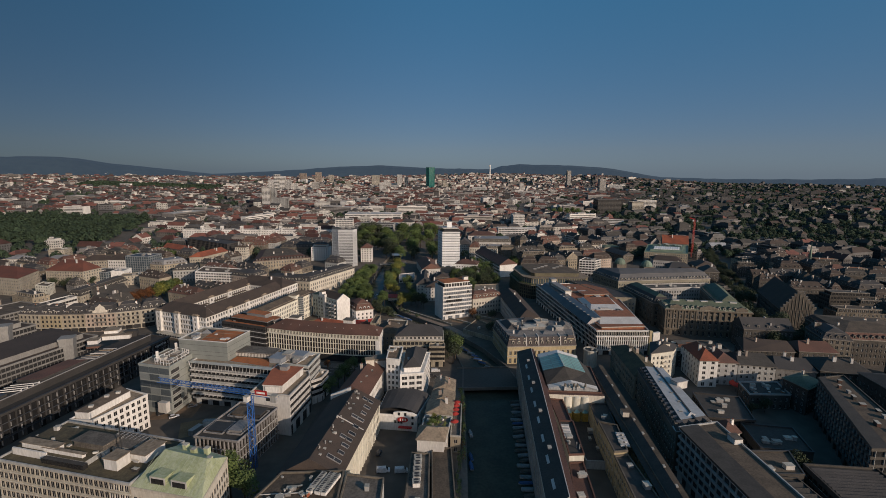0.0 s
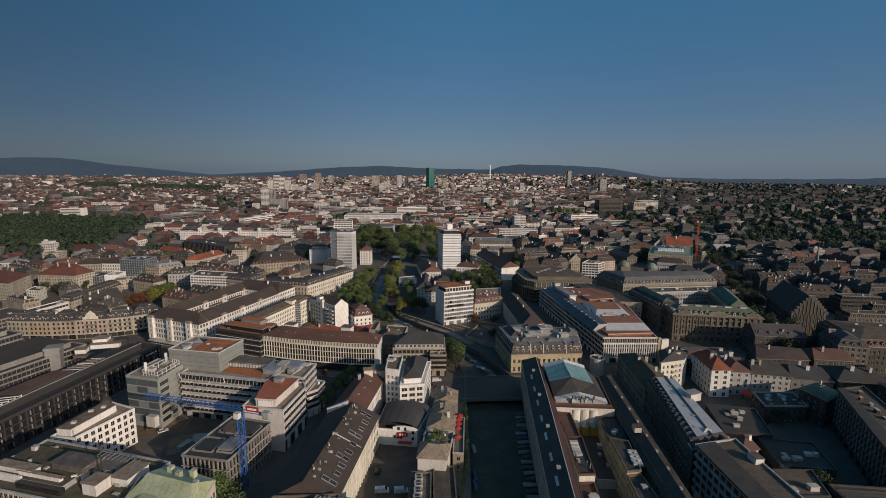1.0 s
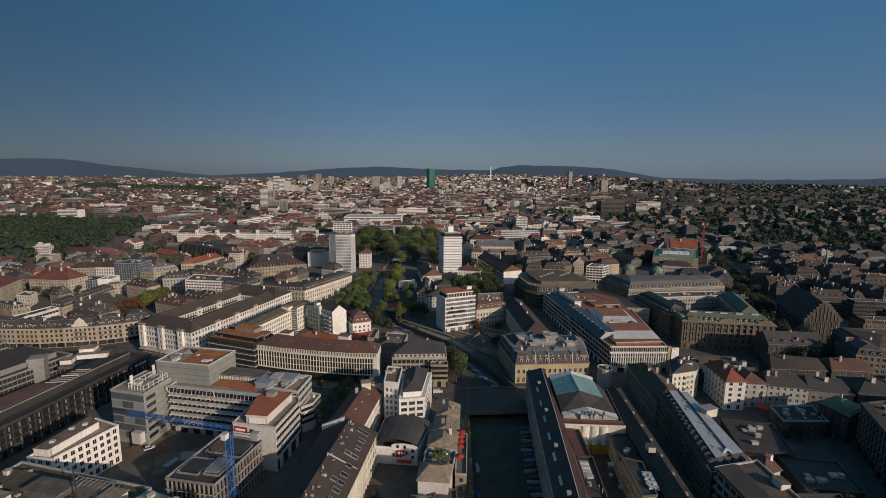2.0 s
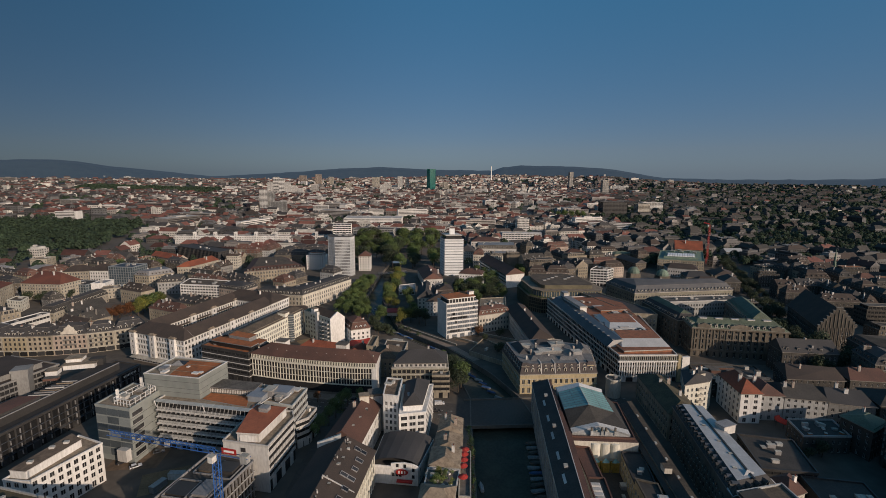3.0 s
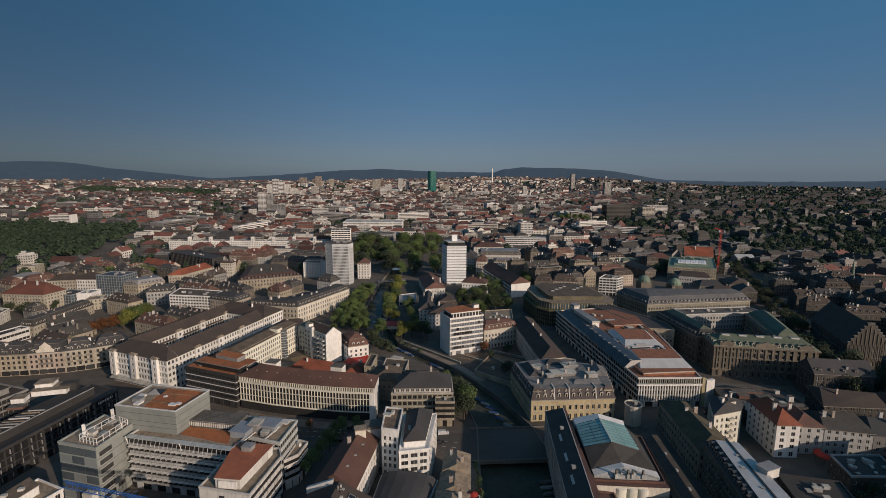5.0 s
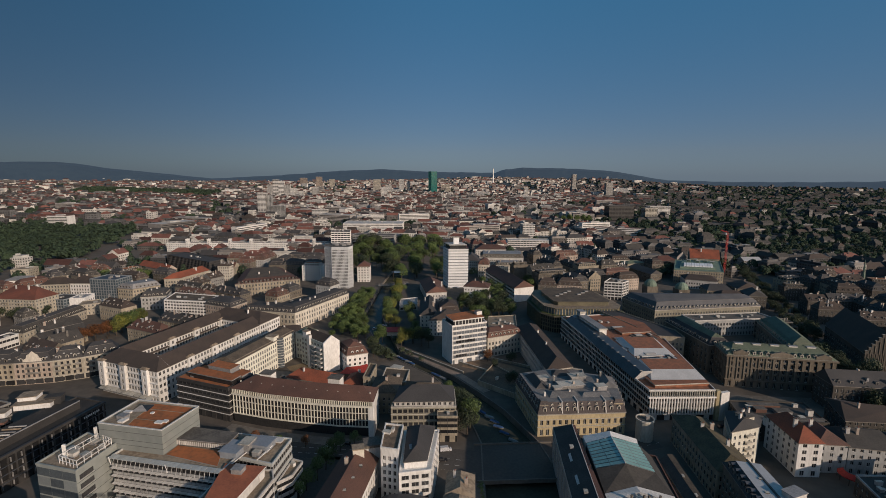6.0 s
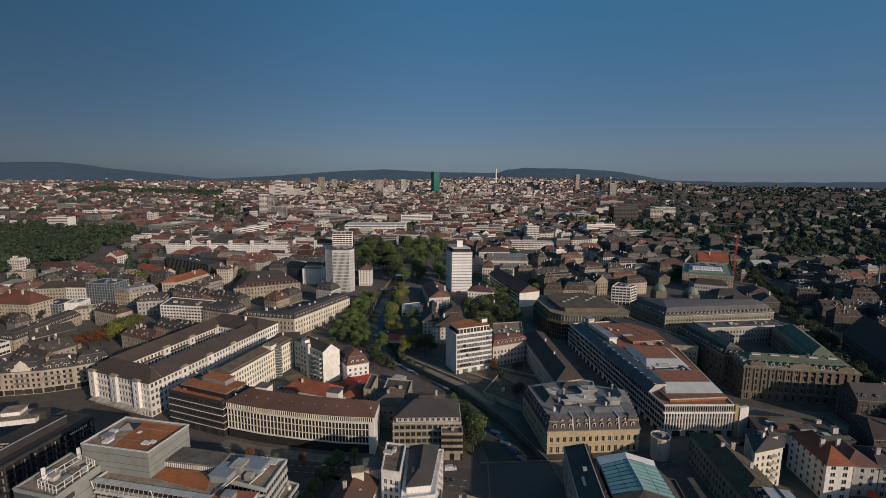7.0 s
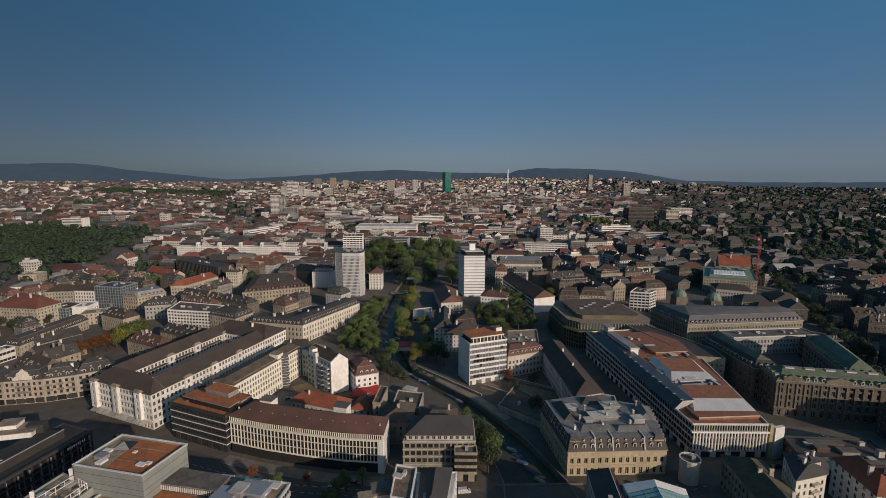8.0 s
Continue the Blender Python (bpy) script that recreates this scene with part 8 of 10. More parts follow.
    building([(100, 676), (132, 675), (134, 694), (102, 696)], 11, PUNCHED, BUFF, MANS(GREYROOF, METAL, 3, 2.5, 0), "pale lower front house of a hotel with grey roof", chimneys=2, **D)
    building([(60, 690), (80, 684), (84, 720), (64, 724)], 15, PUNCHED, PALE, HIP(7, SLATE), "pale stone house with steep grey roof", **D)
    building([(47, 552), (70, 545), (75, 562), (52, 568)], 14, SMALL, WHITE, HIP(4), "white house with brown hipped roof", chimneys=2, **D)
    low = [(100, 462), (108, 452), (160, 449), (168, 462), (164, 505), (148, 522), (106, 518), (98, 500)]
    ob, base = ribbon(low, 12.4, 3, OLIVE, GRAVEL, "bronze-brown glass office with stepped storeys and deep eaves", solid=0.22, gap=1.9, mull=OCHRE, extras=0, far=True)
    mid = inset(ccw(low), 3.4)
    add(ob, base, "terrace", lambda g: g.prism(inset(ccw(low), -0.8), 12.4, 13.0, OLIVE, MOSSROOF, True), "terrace with olive rim")
    for k in range(8):
        p, q = Vector(low[k]), Vector(low[(k + 1) % 8])
        if faces_camera(p, q):
            d = q - p
            c = (p + q) / 2 + Vector((-d.y, d.x)).normalized() * 1.2
            g = Geo()
            for j in range(int(d.length / 1.6)):
                e = c + d * ((j + 0.5) / int(d.length / 1.6) - 0.5)
                hedge_cloud(g, e.x, e.y, 0.8, 1.5, rng, LEAF, 12.8)
            part("planter", shift(g, base), ob, "row of green terrace planting")
    add(ob, base, "upper_glazing", lambda g: g.prism(mid, 13.0, 18.2, STREETGLASS, OLIVE))
    for i in range(8):
        p, q = Vector(mid[i]), Vector(mid[(i + 1) % 8])
        if faces_camera(p, q):
            fins(ob, base, p, q, 13.0, 18.2, max(2, int((q - p).length / 2.2)), 0.4, 0.3, OCHRE, "fin")
    add(ob, base, "upper_roof", lambda g: g.prism(inset(mid, -0.8), 18.2, 18.8, OLIVE, TANROOF, True), "broad flat olive roof")
    add(ob, base, "penthouse", lambda g: g.prism(inset(mid, 8), 18.8, 21.6, OLIVE, GRAVEL, True))
    add(ob, base, "penthouse_rim", lambda g: g.prism(inset(mid, 7.4), 21.6, 22.1, OLIVE, GRAVEL, True))
    for k in range(7):
        loose_box("roof_vent", ob, base, (118 + k * 5, 480 + (k * 5) % 16, 22.1), (3, 1.4, 0.8), METAL, 0.1)
    # old houses and pavilion between the canal and the slim tower
    ob, base = building([(4, 602), (26, 600), (30, 552), (10, 548)], 8.5, SMALL, PALE, HIP(5.5, BROWNROOF, 0.3), "long low house with brown roof beside the canal trees", chimneys=2, **D)
    building([(-15, 518), (1, 519), (1, 544), (-15, 538)], 5, OFFICE, WHITE, FLAT(METAL, PALE), "low white garden pavilion with pale flat roof", extras=1, **D)
    building([(3, 470), (17, 470), (20, 512), (4, 513)], 10, SMALL, CREAM, HIP(6, SLATE, 0.2), "old cream house with steep dark roof and dormers", chimneys=3, **D)
    building([(18, 476), (36, 480), (36, 500), (20, 502)], 9.5, SMALL, SAND, MANS(OLDTILE, OLDTILE, 4.5, 1.6, 3), "old stone villa with complex steep dark roof", chimneys=3, **D)
    building([(10, 448), (27, 447), (36, 468), (17, 469)], 12.5, SMALL, PALE, HIP(4.5, OLDTILE, 0.6), "pale house with mossy olive-brown hipped roof", chimneys=1, **D)
    ob, base = building([(52, 424), (72, 422), (78, 456), (56, 453)], 13, PUNCHED, SAND, FLAT(TANROOF, SAND), "tan stone block with cluttered flat roof", extras=9, **D)
    ribbon([(187, 550), (203, 545), (213, 553), (200, 567)], 17.5, 5, WHITE, GRAVEL, "white grid-fronted office house with brown roof", solid=0.4, gap=3, mull=WHITE, far=True)
    building([(203, 682), (227, 676), (232, 694), (208, 700)], 12.5, PUNCHED, PINK, HIP(5, FINROOF), "rose stone house with brown hipped roof", chimneys=2, **D)
    building([(257, 700), (283, 704), (280, 722), (254, 718)], 12, PUNCHED, CREAM, MANS(OLDTILE, OLDTILE, 5, 3, 1), "cream house with tall dark mansard and dormers", chimneys=2, **D)
    building([(269, 618), (284, 622), (280, 664), (262, 662)], 10.5, PUNCHED, DARKSTONE, HIP(4, SLATE, 0.1), "long dark stone hall with slate roof", **D)
    building([(266, 672), (292, 680), (289, 696), (264, 690)], 12.5, PUNCHED, SAND, HIP(2.2, COPPER, 0.9), "low pavilion with green copper roof", **D)
    shop = [(298, 622), (346, 604), (386, 672), (334, 684)]
    ob, base = building(shop, 15, PUNCHED, SAND, FLAT(GREENSHEET, GREENSHEET), "store with green copper roof and glazed skylight", extras=0, **D)
    add(ob, base, "roof_tier", lambda g: g.prism([tuple(quadpoint(shop, u, v)) for u, v in ((0.12, 0.16), (0.86, 0.16), (0.9, 0.9), (0.16, 0.9))], 15, 17, GREENSHEET, bottom=True), "raised green copper roof tier")
    for k in range(11):
        c = [tuple(quadpoint(shop, u, v)) for u, v in ((0.2 + 0.055 * k, 0.22), (0.248 + 0.055 * k, 0.22), (0.248 + 0.055 * k, 0.52), (0.2 + 0.055 * k, 0.52))]
        add(ob, base, "skylight", lambda g: g.prism(c, 17, 18, BRIGHTWHITE, bottom=True))
    for u, v in ((0.3, 0.72), (0.5, 0.66), (0.66, 0.75), (0.8, 0.62), (0.45, 0.82)):
        c = quadpoint(shop, u, v)
        loose_box("roof_vent", ob, base, (c.x, c.y, 17), (6, 4, 2.2), GREENSHEET, 0.9)
    building([(296, 594), (324, 580), (334, 600), (303, 616)], 10, PUNCHED, PALE, HIP(4, OLDTILE, 0.5), "pale house with rounded dark roof beside a store", chimneys=1, **D)
    for foot, h, wall, roofm, lab in (([(282, 512), (305, 508), (311, 528), (288, 532)], 11, DARKSTONE, OLDTILE, "dark stone house with old tile roof behind a slate block"),
                                      ([(308, 511), (324, 508), (334, 530), (316, 533)], 12, SHADESTONE, DARKROOF, "shade-dark stone corner house beside the avenue"),
                                      ([(286, 538), (310, 534), (316, 556), (292, 560)], 11, SAND, SLATE, "sandstone house with slate roof near the avenue"),
                                      ([(318, 540), (339, 537), (350, 562), (324, 566)], 12, DARKSTONE, OLDTILE, "dark stone house with tile roof at the avenue"),
                                      ([(222, 508), (256, 506), (258, 522), (224, 524)], 10, DARKSTONE, OLDTILE, "low dark house behind a slate block")):
        building(foot, h, PUNCHED, wall, HIP(4.5, roofm, 0.5), lab, chimneys=1, **D)
    building([(366, 704), (398, 691), (407, 712), (375, 725)], 14, SMALL, SAND, HIP(11, REDROOF, 0.0), "old house with steep red roof and tall gable", chimneys=1, **D)
    building([(443, 706), (468, 706), (470, 724), (445, 724)], 9, SMALL, GREY, HIP(4, PALEMETAL, 0.0), "grey market pavilion with pale metal roof", **D)
    tower_crane(390, 668, 52, REDPAINT, (0.25, 0.97), 24, "red lattice tower crane over the old town")
    building([(455, 514), (472, 512), (476, 526), (458, 528)], 13, SMALL, OCHRE, HIP(5, BROWNROOF), "bright ochre town house with brown hipped roof", chimneys=1, **D)
    ribbon([(200, 975), (224, 975), (224, 995), (200, 995)], 30, 8, WHITE, GREYROOF, "white slim office tower beyond the park", solid=0.55, far=True)
    ribbon([(150, 860), (215, 850), (220, 872), (150, 880)], 17, 4, WHITE, FARLIGHT, "long white office row with pale roof", solid=0.6, gap=5, far=True)
    ob = thing("church", (482, 574, 0), "small stone church tower with green needle spire", "church")
    g = Geo()
    g.box((0, 0, 0), (4.6, 4.6, 9), SAND)
    g.box((0, 0, 9), (5.2, 5.2, 0.6), COPPER)
    part("tower", g, ob)
    g = Geo()
    ring = lambda r, z: [(r * math.cos(k * 0.7854 + 0.39), r * math.sin(k * 0.7854 + 0.39), z) for k in range(8)]
    for (r0, z0), (r1, z1) in (((2.4, 9.6), (1.7, 17)), ((1.7, 17), (0.85, 26)), ((0.85, 26), (0.1, 34.5))):
        a, b = ring(r0, z0), ring(r1, z1)
        for k in range(8):
            g.face([a[k], a[(k + 1) % 8], b[(k + 1) % 8], b[k]], GREENSHEET)
    part("spire", g, ob, "slim green copper spire")


def footbridge():
    ob = thing("footbridge", (-25, 616, 0), "low grey footbridge across the canal before the park", "bridge")
    g = Geo()
    g.box((0, 0, 1.2), (34, 4.2, 0.7), GREY, 0.27, PAVING)
    part("deck", g, ob)
    for k, y in enumerate((-2, 2)):
        g = Geo()
        g.box((-y * 0.27, y, 2.9), (34, 0.15, 0.15), METAL, 0.27)
        for j in range(12):
            u = -16 + j * 2.9
            g.box((u * 0.964 - y * 0.27, y + u * 0.267, 1.9), (0.14, 0.14, 1.0), METAL, 0.27)
        part("railing", g, ob)


footbridge()


def far_towers():
    def block(x, y, w, d, h, wall, lab, storeys):
        ribbon([(x - w / 2, y - d / 2), (x + w / 2, y - d / 2), (x + w / 2, y + d / 2), (x - w / 2, y + d / 2)], h, storeys, wall, GREYROOF, lab, solid=0.5, gap=8, mull=wall, extras=1, name="tower_block", far=True)
    for dx, w, h in ((-52, 30, 66), (-24, 28, 92), (4, 28, 84), (32, 30, 66), (62, 34, 48), (94, 34, 34)):
        block(-690 + dx, 2600, w, 24, h, WHITE, "stepped white housing slab far across town", 12)
    block(-434, 1480, 24, 20, 66, WHITE, "tall white housing tower", 18)
    block(-416, 1486, 12, 24, 62, GREY, "grey shaded half of a housing tower", 18)
    block(-368, 1397, 34, 20, 38, GREY, "grey office tower beside a housing tower", 12)
    block(-250, 1360, 40, 18, 30, WHITE, "white office slab with grey side", 8)
    block(1048, 3229, 26, 26, 128, PALE, "slim pale tower on the far side of town", 26)
    block(1072, 2706, 38, 30, 82, PALE, "broad pale tower on the far side", 20)
    block(-865, 3866, 50, 40, 92, PINK, "reddish tower block far off", 20)
    block(-700, 3630, 40, 36, 102, PINK, "tall reddish tower block far off", 22)
    block(-620, 3700, 34, 30, 84, CREAM, "cream tower block far off", 20)
    block(-255, 3300, 50, 34, 88, CREAM, "cream tower block beside the green tower", 20)
    block(-95, 3300, 34, 30, 92, WHITE, "white tower block beside the green tower", 20)
    block(-50, 3330, 26, 30, 78, PALE, "pale tower block beside the green tower", 18)
    block(690, 1420, 60, 30, 36, WHITE, "white office block with bright front", 9)
    block(560, 1380, 70, 34, 40, DARKWALL, "dark glass office block far off", 10)
    block(640, 1370, 34, 26, 34, CREAM, "bright cream office block far off", 9)
    foot = [(82, 3165), (100, 3150), (134, 3155), (138, 3190), (120, 3205), (86, 3200)]
    ob, base = ribbon(foot, 142, 36, TEALGLASS, GREYROOF, "tall green glass office tower", solid=0.25, gap=6, glass=TEALGLASS, mull=TEALGLASS, name="glass_tower", far=True)
    ob = thing("chimney_stack", (588, 3720, 0), "tall pale chimney stack of a heating plant", "chimney")
    g = Geo()
    for k in range(6):
        r0, r1 = 8 - k * 0.7, 8 - (k + 1) * 0.7
        for j in range(12):
            a, b = j * 0.5236, (j + 1) * 0.5236
            g.face([(r0 * math.cos(a), r0 * math.sin(a), k * 28), (r0 * math.cos(b), r0 * math.sin(b), k * 28), (r1 * math.cos(b), r1 * math.sin(b), k * 28 + 28), (r1 * math.cos(a), r1 * math.sin(a), k * 28 + 28)], WHITE)
    part("shaft", g, ob)
    g = Geo()
    g.prism([(4.4 * math.cos(j * 0.5236), 4.4 * math.sin(j * 0.5236)) for j in range(12)], 168, 171, GREY, bottom=True)
    part("rim", g, ob)
    for k in range(14):
        block(rng.uniform(-900, 900), rng.uniform(2300, 4000), rng.uniform(20, 40), 20, rng.uniform(34, 62), rng.choice((WHITE, CREAM, PALE)), "pale housing tower among far roofs", 12)


building([(36, 361), (49, 385), (66, 356), (55, 342)], 2.4, SMALL, SAND, FLAT(GRAVEL, SAND), "low garage block with brown gravel roof", extras=1, detail=False)
white_tower()
grey_tower()
middle_blocks()
far_towers()

# ---- trees ----
def tree_meshes(seed, height, spread, leaf_mat):
    """Trunk with limbs, and a crown of many small leaf clumps in uneven lobes."""
    r = random.Random(seed)
    bm = bmesh.new()

    def limb(a, b, ra, rb):
        d = (b - a).normalized()
        s = d.orthogonal().normalized()
        t = d.cross(s)
        ring = [[bm.verts.new(p + (s * math.cos(k * 2.094) + t * math.sin(k * 2.094)) * w) for k in range(3)] for p, w in ((a, ra), (b, rb))]
        for k in range(3):
            bm.faces.new((ring[0][k], ring[0][(k + 1) % 3], ring[1][(k + 1) % 3], ring[1][k]))

    fork = Vector((r.uniform(-0.3, 0.3), r.uniform(-0.3, 0.3), height * 0.42))
    limb(Vector((0, 0, -0.3)), fork, height * 0.03, height * 0.02)
    lobes = []
    for k in range(7):
        a = k * 2.4 + r.uniform(-0.4, 0.4)
        q = spread * r.uniform(0.25, 0.62)
        tip = Vector((math.cos(a) * q, math.sin(a) * q, height * r.uniform(0.5, 0.86)))
        limb(fork, tip, height * 0.014, height * 0.004)
        lobes.append((tip, spread * r.uniform(0.34, 0.52)))
    lobes.append((Vector((0, 0, height * 0.8)), spread * 0.5))
    trunk = bpy.data.meshes.new("trunk")
    bm.to_mesh(trunk)
    bm.free()
    trunk.materials.append(BARK)
    g = Geo()
    for c, rad in lobes:
        for _ in range(230):
            d = Vector((r.gauss(0, 1), r.gauss(0, 1), r.gauss(0, 1))).normalized()
            p = c + d * rad * r.uniform(0.72, 1.08)
            p.z = max(p.z, height * 0.22)
            nd = (d + Vector((r.uniform(-.7, .7), r.uniform(-.7, .7), r.uniform(-.5, .9)))).normalized()
            s = nd.orthogonal().normalized()
            t = nd.cross(s)
            w = rad * r.uniform(0.07, 0.155)
            a = r.uniform(0, 3.1)
            u, v = s * math.cos(a) + t * math.sin(a), t * math.cos(a) - s * math.sin(a)
            g.face([tuple(p + u * w), tuple(p + v * w * 0.7 + nd * w * 0.3), tuple(p - u * w), tuple(p - v * w * 0.7 - nd * w * 0.15)], leaf_mat)
    return trunk, g.mesh("crown")


TREES = []


def make_tree(x, y, height, kind, z=0.0, group="park trees", label=None):
    words = ("leafy dark green broadleaf tree", "yellowing green broadleaf tree in early autumn", "small rust-brown autumn tree", "dark green broadleaf tree, shade put into its leaf colour")
    while len(TREES) < 12:
        k = len(TREES)
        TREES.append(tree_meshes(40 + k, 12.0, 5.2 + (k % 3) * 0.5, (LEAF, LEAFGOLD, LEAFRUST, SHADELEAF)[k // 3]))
    trunk, crown = TREES[kind * 3 + int(rng.random() * 3)]
    ob = thing("tree", (x, y, z), label or words[kind], "tree", group)
    s = height / 12.0
    ob.scale = (s * rng.uniform(0.85, 1.15), s * rng.uniform(0.85, 1.15), s)
    ob.rotation_euler = (0, 0, rng.uniform(0, 6.28))
    for name, me in (("trunk", trunk), ("crown", crown)):
        p = new(name, me)
        p.parent = ob
    return ob


# ---- the city beyond ----
CELL = 4.0
TAKEN = set()
HOUSED = set()


def mark(foot, margin, into=TAKEN):
    f = inset(ccw(list(foot)), -margin)
    xs, ys = [p[0] for p in f], [p[1] for p in f]
    for i in range(int(min(xs) // CELL), int(max(xs) // CELL) + 1):
        for j in range(int(min(ys) // CELL), int(max(ys) // CELL) + 1):
            x, y = (i + 0.5) * CELL, (j + 0.5) * CELL
            if all((b[0] - a[0]) * (y - a[1]) - (b[1] - a[1]) * (x - a[0]) >= 0 for a, b in zip(f, f[1:] + f[:1])):
                into.add((i, j))


def free(foot):
    (a, b, c, d) = (Vector(p) for p in foot)
    for u in (0, 0.33, 0.67, 1):
        for v in (0, 0.5, 1):
            p = (a * (1 - u) + b * u) * (1 - v) + (d * (1 - u) + c * u) * v
            if (int(p.x // CELL), int(p.y // CELL)) in TAKEN:
                return False
    return True


PARKS = [
    [(-60, 640), (28, 655), (40, 720), (30, 900), (-75, 930), (-85, 700)],
    [(-1250, 770), (-445, 765), (-505, 950), (-600, 1150), (-1250, 1190)],
]
for f in FOOTS:
    mark(f, 5)
for f in PARKS:
    mark(f, 4)
for (y0, l0, r0), (y1, l1, r1) in zip(CANAL, CANAL[1:]):
    mark([(l0 - 22, y0), (r0 + 14, y0), (r1 + 14, y1), (l1 - 22, y1)], 0)
# open square and near street space, all built by hand
mark([(-190, 60), (220, 60), (200, 345), (-140, 345)], 0)
mark([(-400, 838), (-120, 835), (-120, 880), (-400, 880)], 0)
mark([(-330, 322), (-172, 322), (-178, 368), (-330, 368)], 0)
mark([(0, 425), (50, 425), (100, 470), (96, 545), (60, 600), (0, 610)], 0)
AVENUE = [(417, 676), (371, 582), (336, 509), (305, 445), (290, 418)]
for (ax, ay), (bx, by) in zip(AVENUE, AVENUE[1:]):
    mark([(bx - 8, by), (bx + 8, by), (ax + 8, ay), (ax - 8, ay)], 0)
mark([(14, 300), (76, 300), (76, 425), (14, 400)], 2)
mark([(-52, 340), (16, 340), (16, 430), (-52, 400)], 0)
mark([(-95, 420), (-45, 420), (-55, 520), (-78, 475)], 0)

WALLS = (WHITE, CREAM, CREAM, PALE, SAND, GREY, PINK, SAND, PALE, GREY)


def roof_windows(g, foot, z, back, wall, roofm, windows):
    """Dormers along the two sunlit eaves."""
    front = WHITE if wall is WHITE and rng.random() < 0.6 else EAVE
    for i in range(4):
        p, q = Vector(foot[i]), Vector(foot[(i + 1) % 4])
        d = q - p
        n = Vector((d.y, -d.x))
        if not windows or d.length < 8 or n.dot(CAMERA_SIDE - p) < 0:
            continue
        k = int((d.length - 3) / rng.uniform(3.2, 5.5))
        d.normalize()
        n.normalize()
        turn = math.atan2(d.y, d.x)
        for j in range(k):
            c = p + (q - p) * ((j + 0.5) / k) - n * (back + 1.2)
            g.box((c.x, c.y, z), (1.5, 2.4, 1.9), front, turn, roofm)
            e = c + n * 1.23
            u = d * 0.5
            g.face([(*(e - u), z + 0.4), (*(e + u), z + 0.4), (*(e + u), z + 1.6), (*(e - u), z + 1.6)], GLASS)


def house_geo(g, panes, foot, h, wall, roofm, kind, st, windows, axis):
    for i in range(4):
        p, q = foot[i], foot[(i + 1) % 4]
        nrm = Vector((q[1] - p[1], p[0] - q[0]))
        seen = nrm.dot(CAMERA_SIDE - Vector(p)) > 0
        facade(g, p, q, -0.5, h, st, wall, panes, not (windows and seen))
    r = Geo()
    if kind == "flat":
        flat_roof(r, foot, h, roofm, wall)
        up = inset(foot, 2.4)
        for i in range(4):
            facade(r, up[i], up[(i + 1) % 4], h, h + 2.9, OFFICE._replace(ground=2.9, sill=0.5), WHITE if rng.random() < 0.5 and wall not in (DARKSTONE, SAND, SHADESTONE) else wall, panes, not windows)
        flat_roof(r, up, h + 2.9, roofm, EAVE if wall in (DARKSTONE, SAND, SHADESTONE) else PALE, 0.3)
    elif kind == "mansard":
        mansard_roof(r, foot, h, 4.2, 2.0, roofm, 2.6, roofm)
        roof_windows(r, foot, h + 0.6, 0.1, wall, roofm, windows)
    else:
        hip_roof(r, foot, h, rng.uniform(4.6, 6.4), roofm, 0.4, rng.choice((0.0, 0.0, 0.7, 0.7)), wall, axis)
        roof_windows(r, foot, h + 0.5, 1.0, wall, roofm, windows)
    if windows:
        a, b, c, d = (Vector(p) for p in foot)
        for _ in range(rng.randint(2, 5)):
            u, v = rng.uniform(0.12, 0.88), rng.uniform(0.36, 0.64)
            p = (a * (1 - u) + b * u) * (1 - v) + (d * (1 - u) + c * u) * v
            top = rng.uniform(1.0, 2.4) if kind == "flat" else rng.uniform(5.5, 8)
            r.box((p.x, p.y, h + (2.9 if kind == "flat" else 1)), (rng.uniform(0.5, 1.6), rng.uniform(0.5, 0.9), top - (0 if kind == "flat" else 1)), rng.choice((EAVE, PINK, PALE, METAL, EAVE)), rng.uniform(0, 0.4))
        if kind != "flat":
            for _ in range(rng.randint(1, 4)):
                u, s = rng.uniform(0.15, 0.85), rng.choice((0.2, 0.26))
                p = (a * (1 - u) + b * u) * (1 - s) + (d * (1 - u) + c * u) * s
                r.box((p.x, p.y, h + 1.2), (1.1, 1.3, 2.2 + rng.uniform(0, 0.6)), METAL, math.atan2((b - a).y, (b - a).x), GLASS)
    return r


HOUSES = [0]


def terrain(x, y):
    """Height of the far slopes: flat over the plain, rising towards the hills."""
    a = x / max(y, 1.0)
    top = np.interp(a, (-0.6, -0.25, 0.0, 0.12, 0.4, 0.55, 0.7, 1.0), (58, 50, 70, 95, 95, 55, 50, 70))
    if a < 0:
        y = math.hypot(x, y)
    start = np.interp(a, (-0.3, 0.3, 0.5, 1.0), (3000, 2900, 2000, 1500))
    u = min(1.0, max(0.0, (y - start) / (4500 - start)))
    return float(top * u * u * (3 - 2 * u))


def block_style(r):
    """Houses of one block mostly share roof kind, cover and eaves."""
    kind = r.choice(("hip", "mansard", "mansard", "flat", "hip"))
    return kind, r.choice((BROWNROOF, BROWNROOF, BROWNROOF, OLDTILE, SLATE, GRAVEL, OLDTILE, REDROOF)), r.choice((12, 13, 14, 15.5, 17))


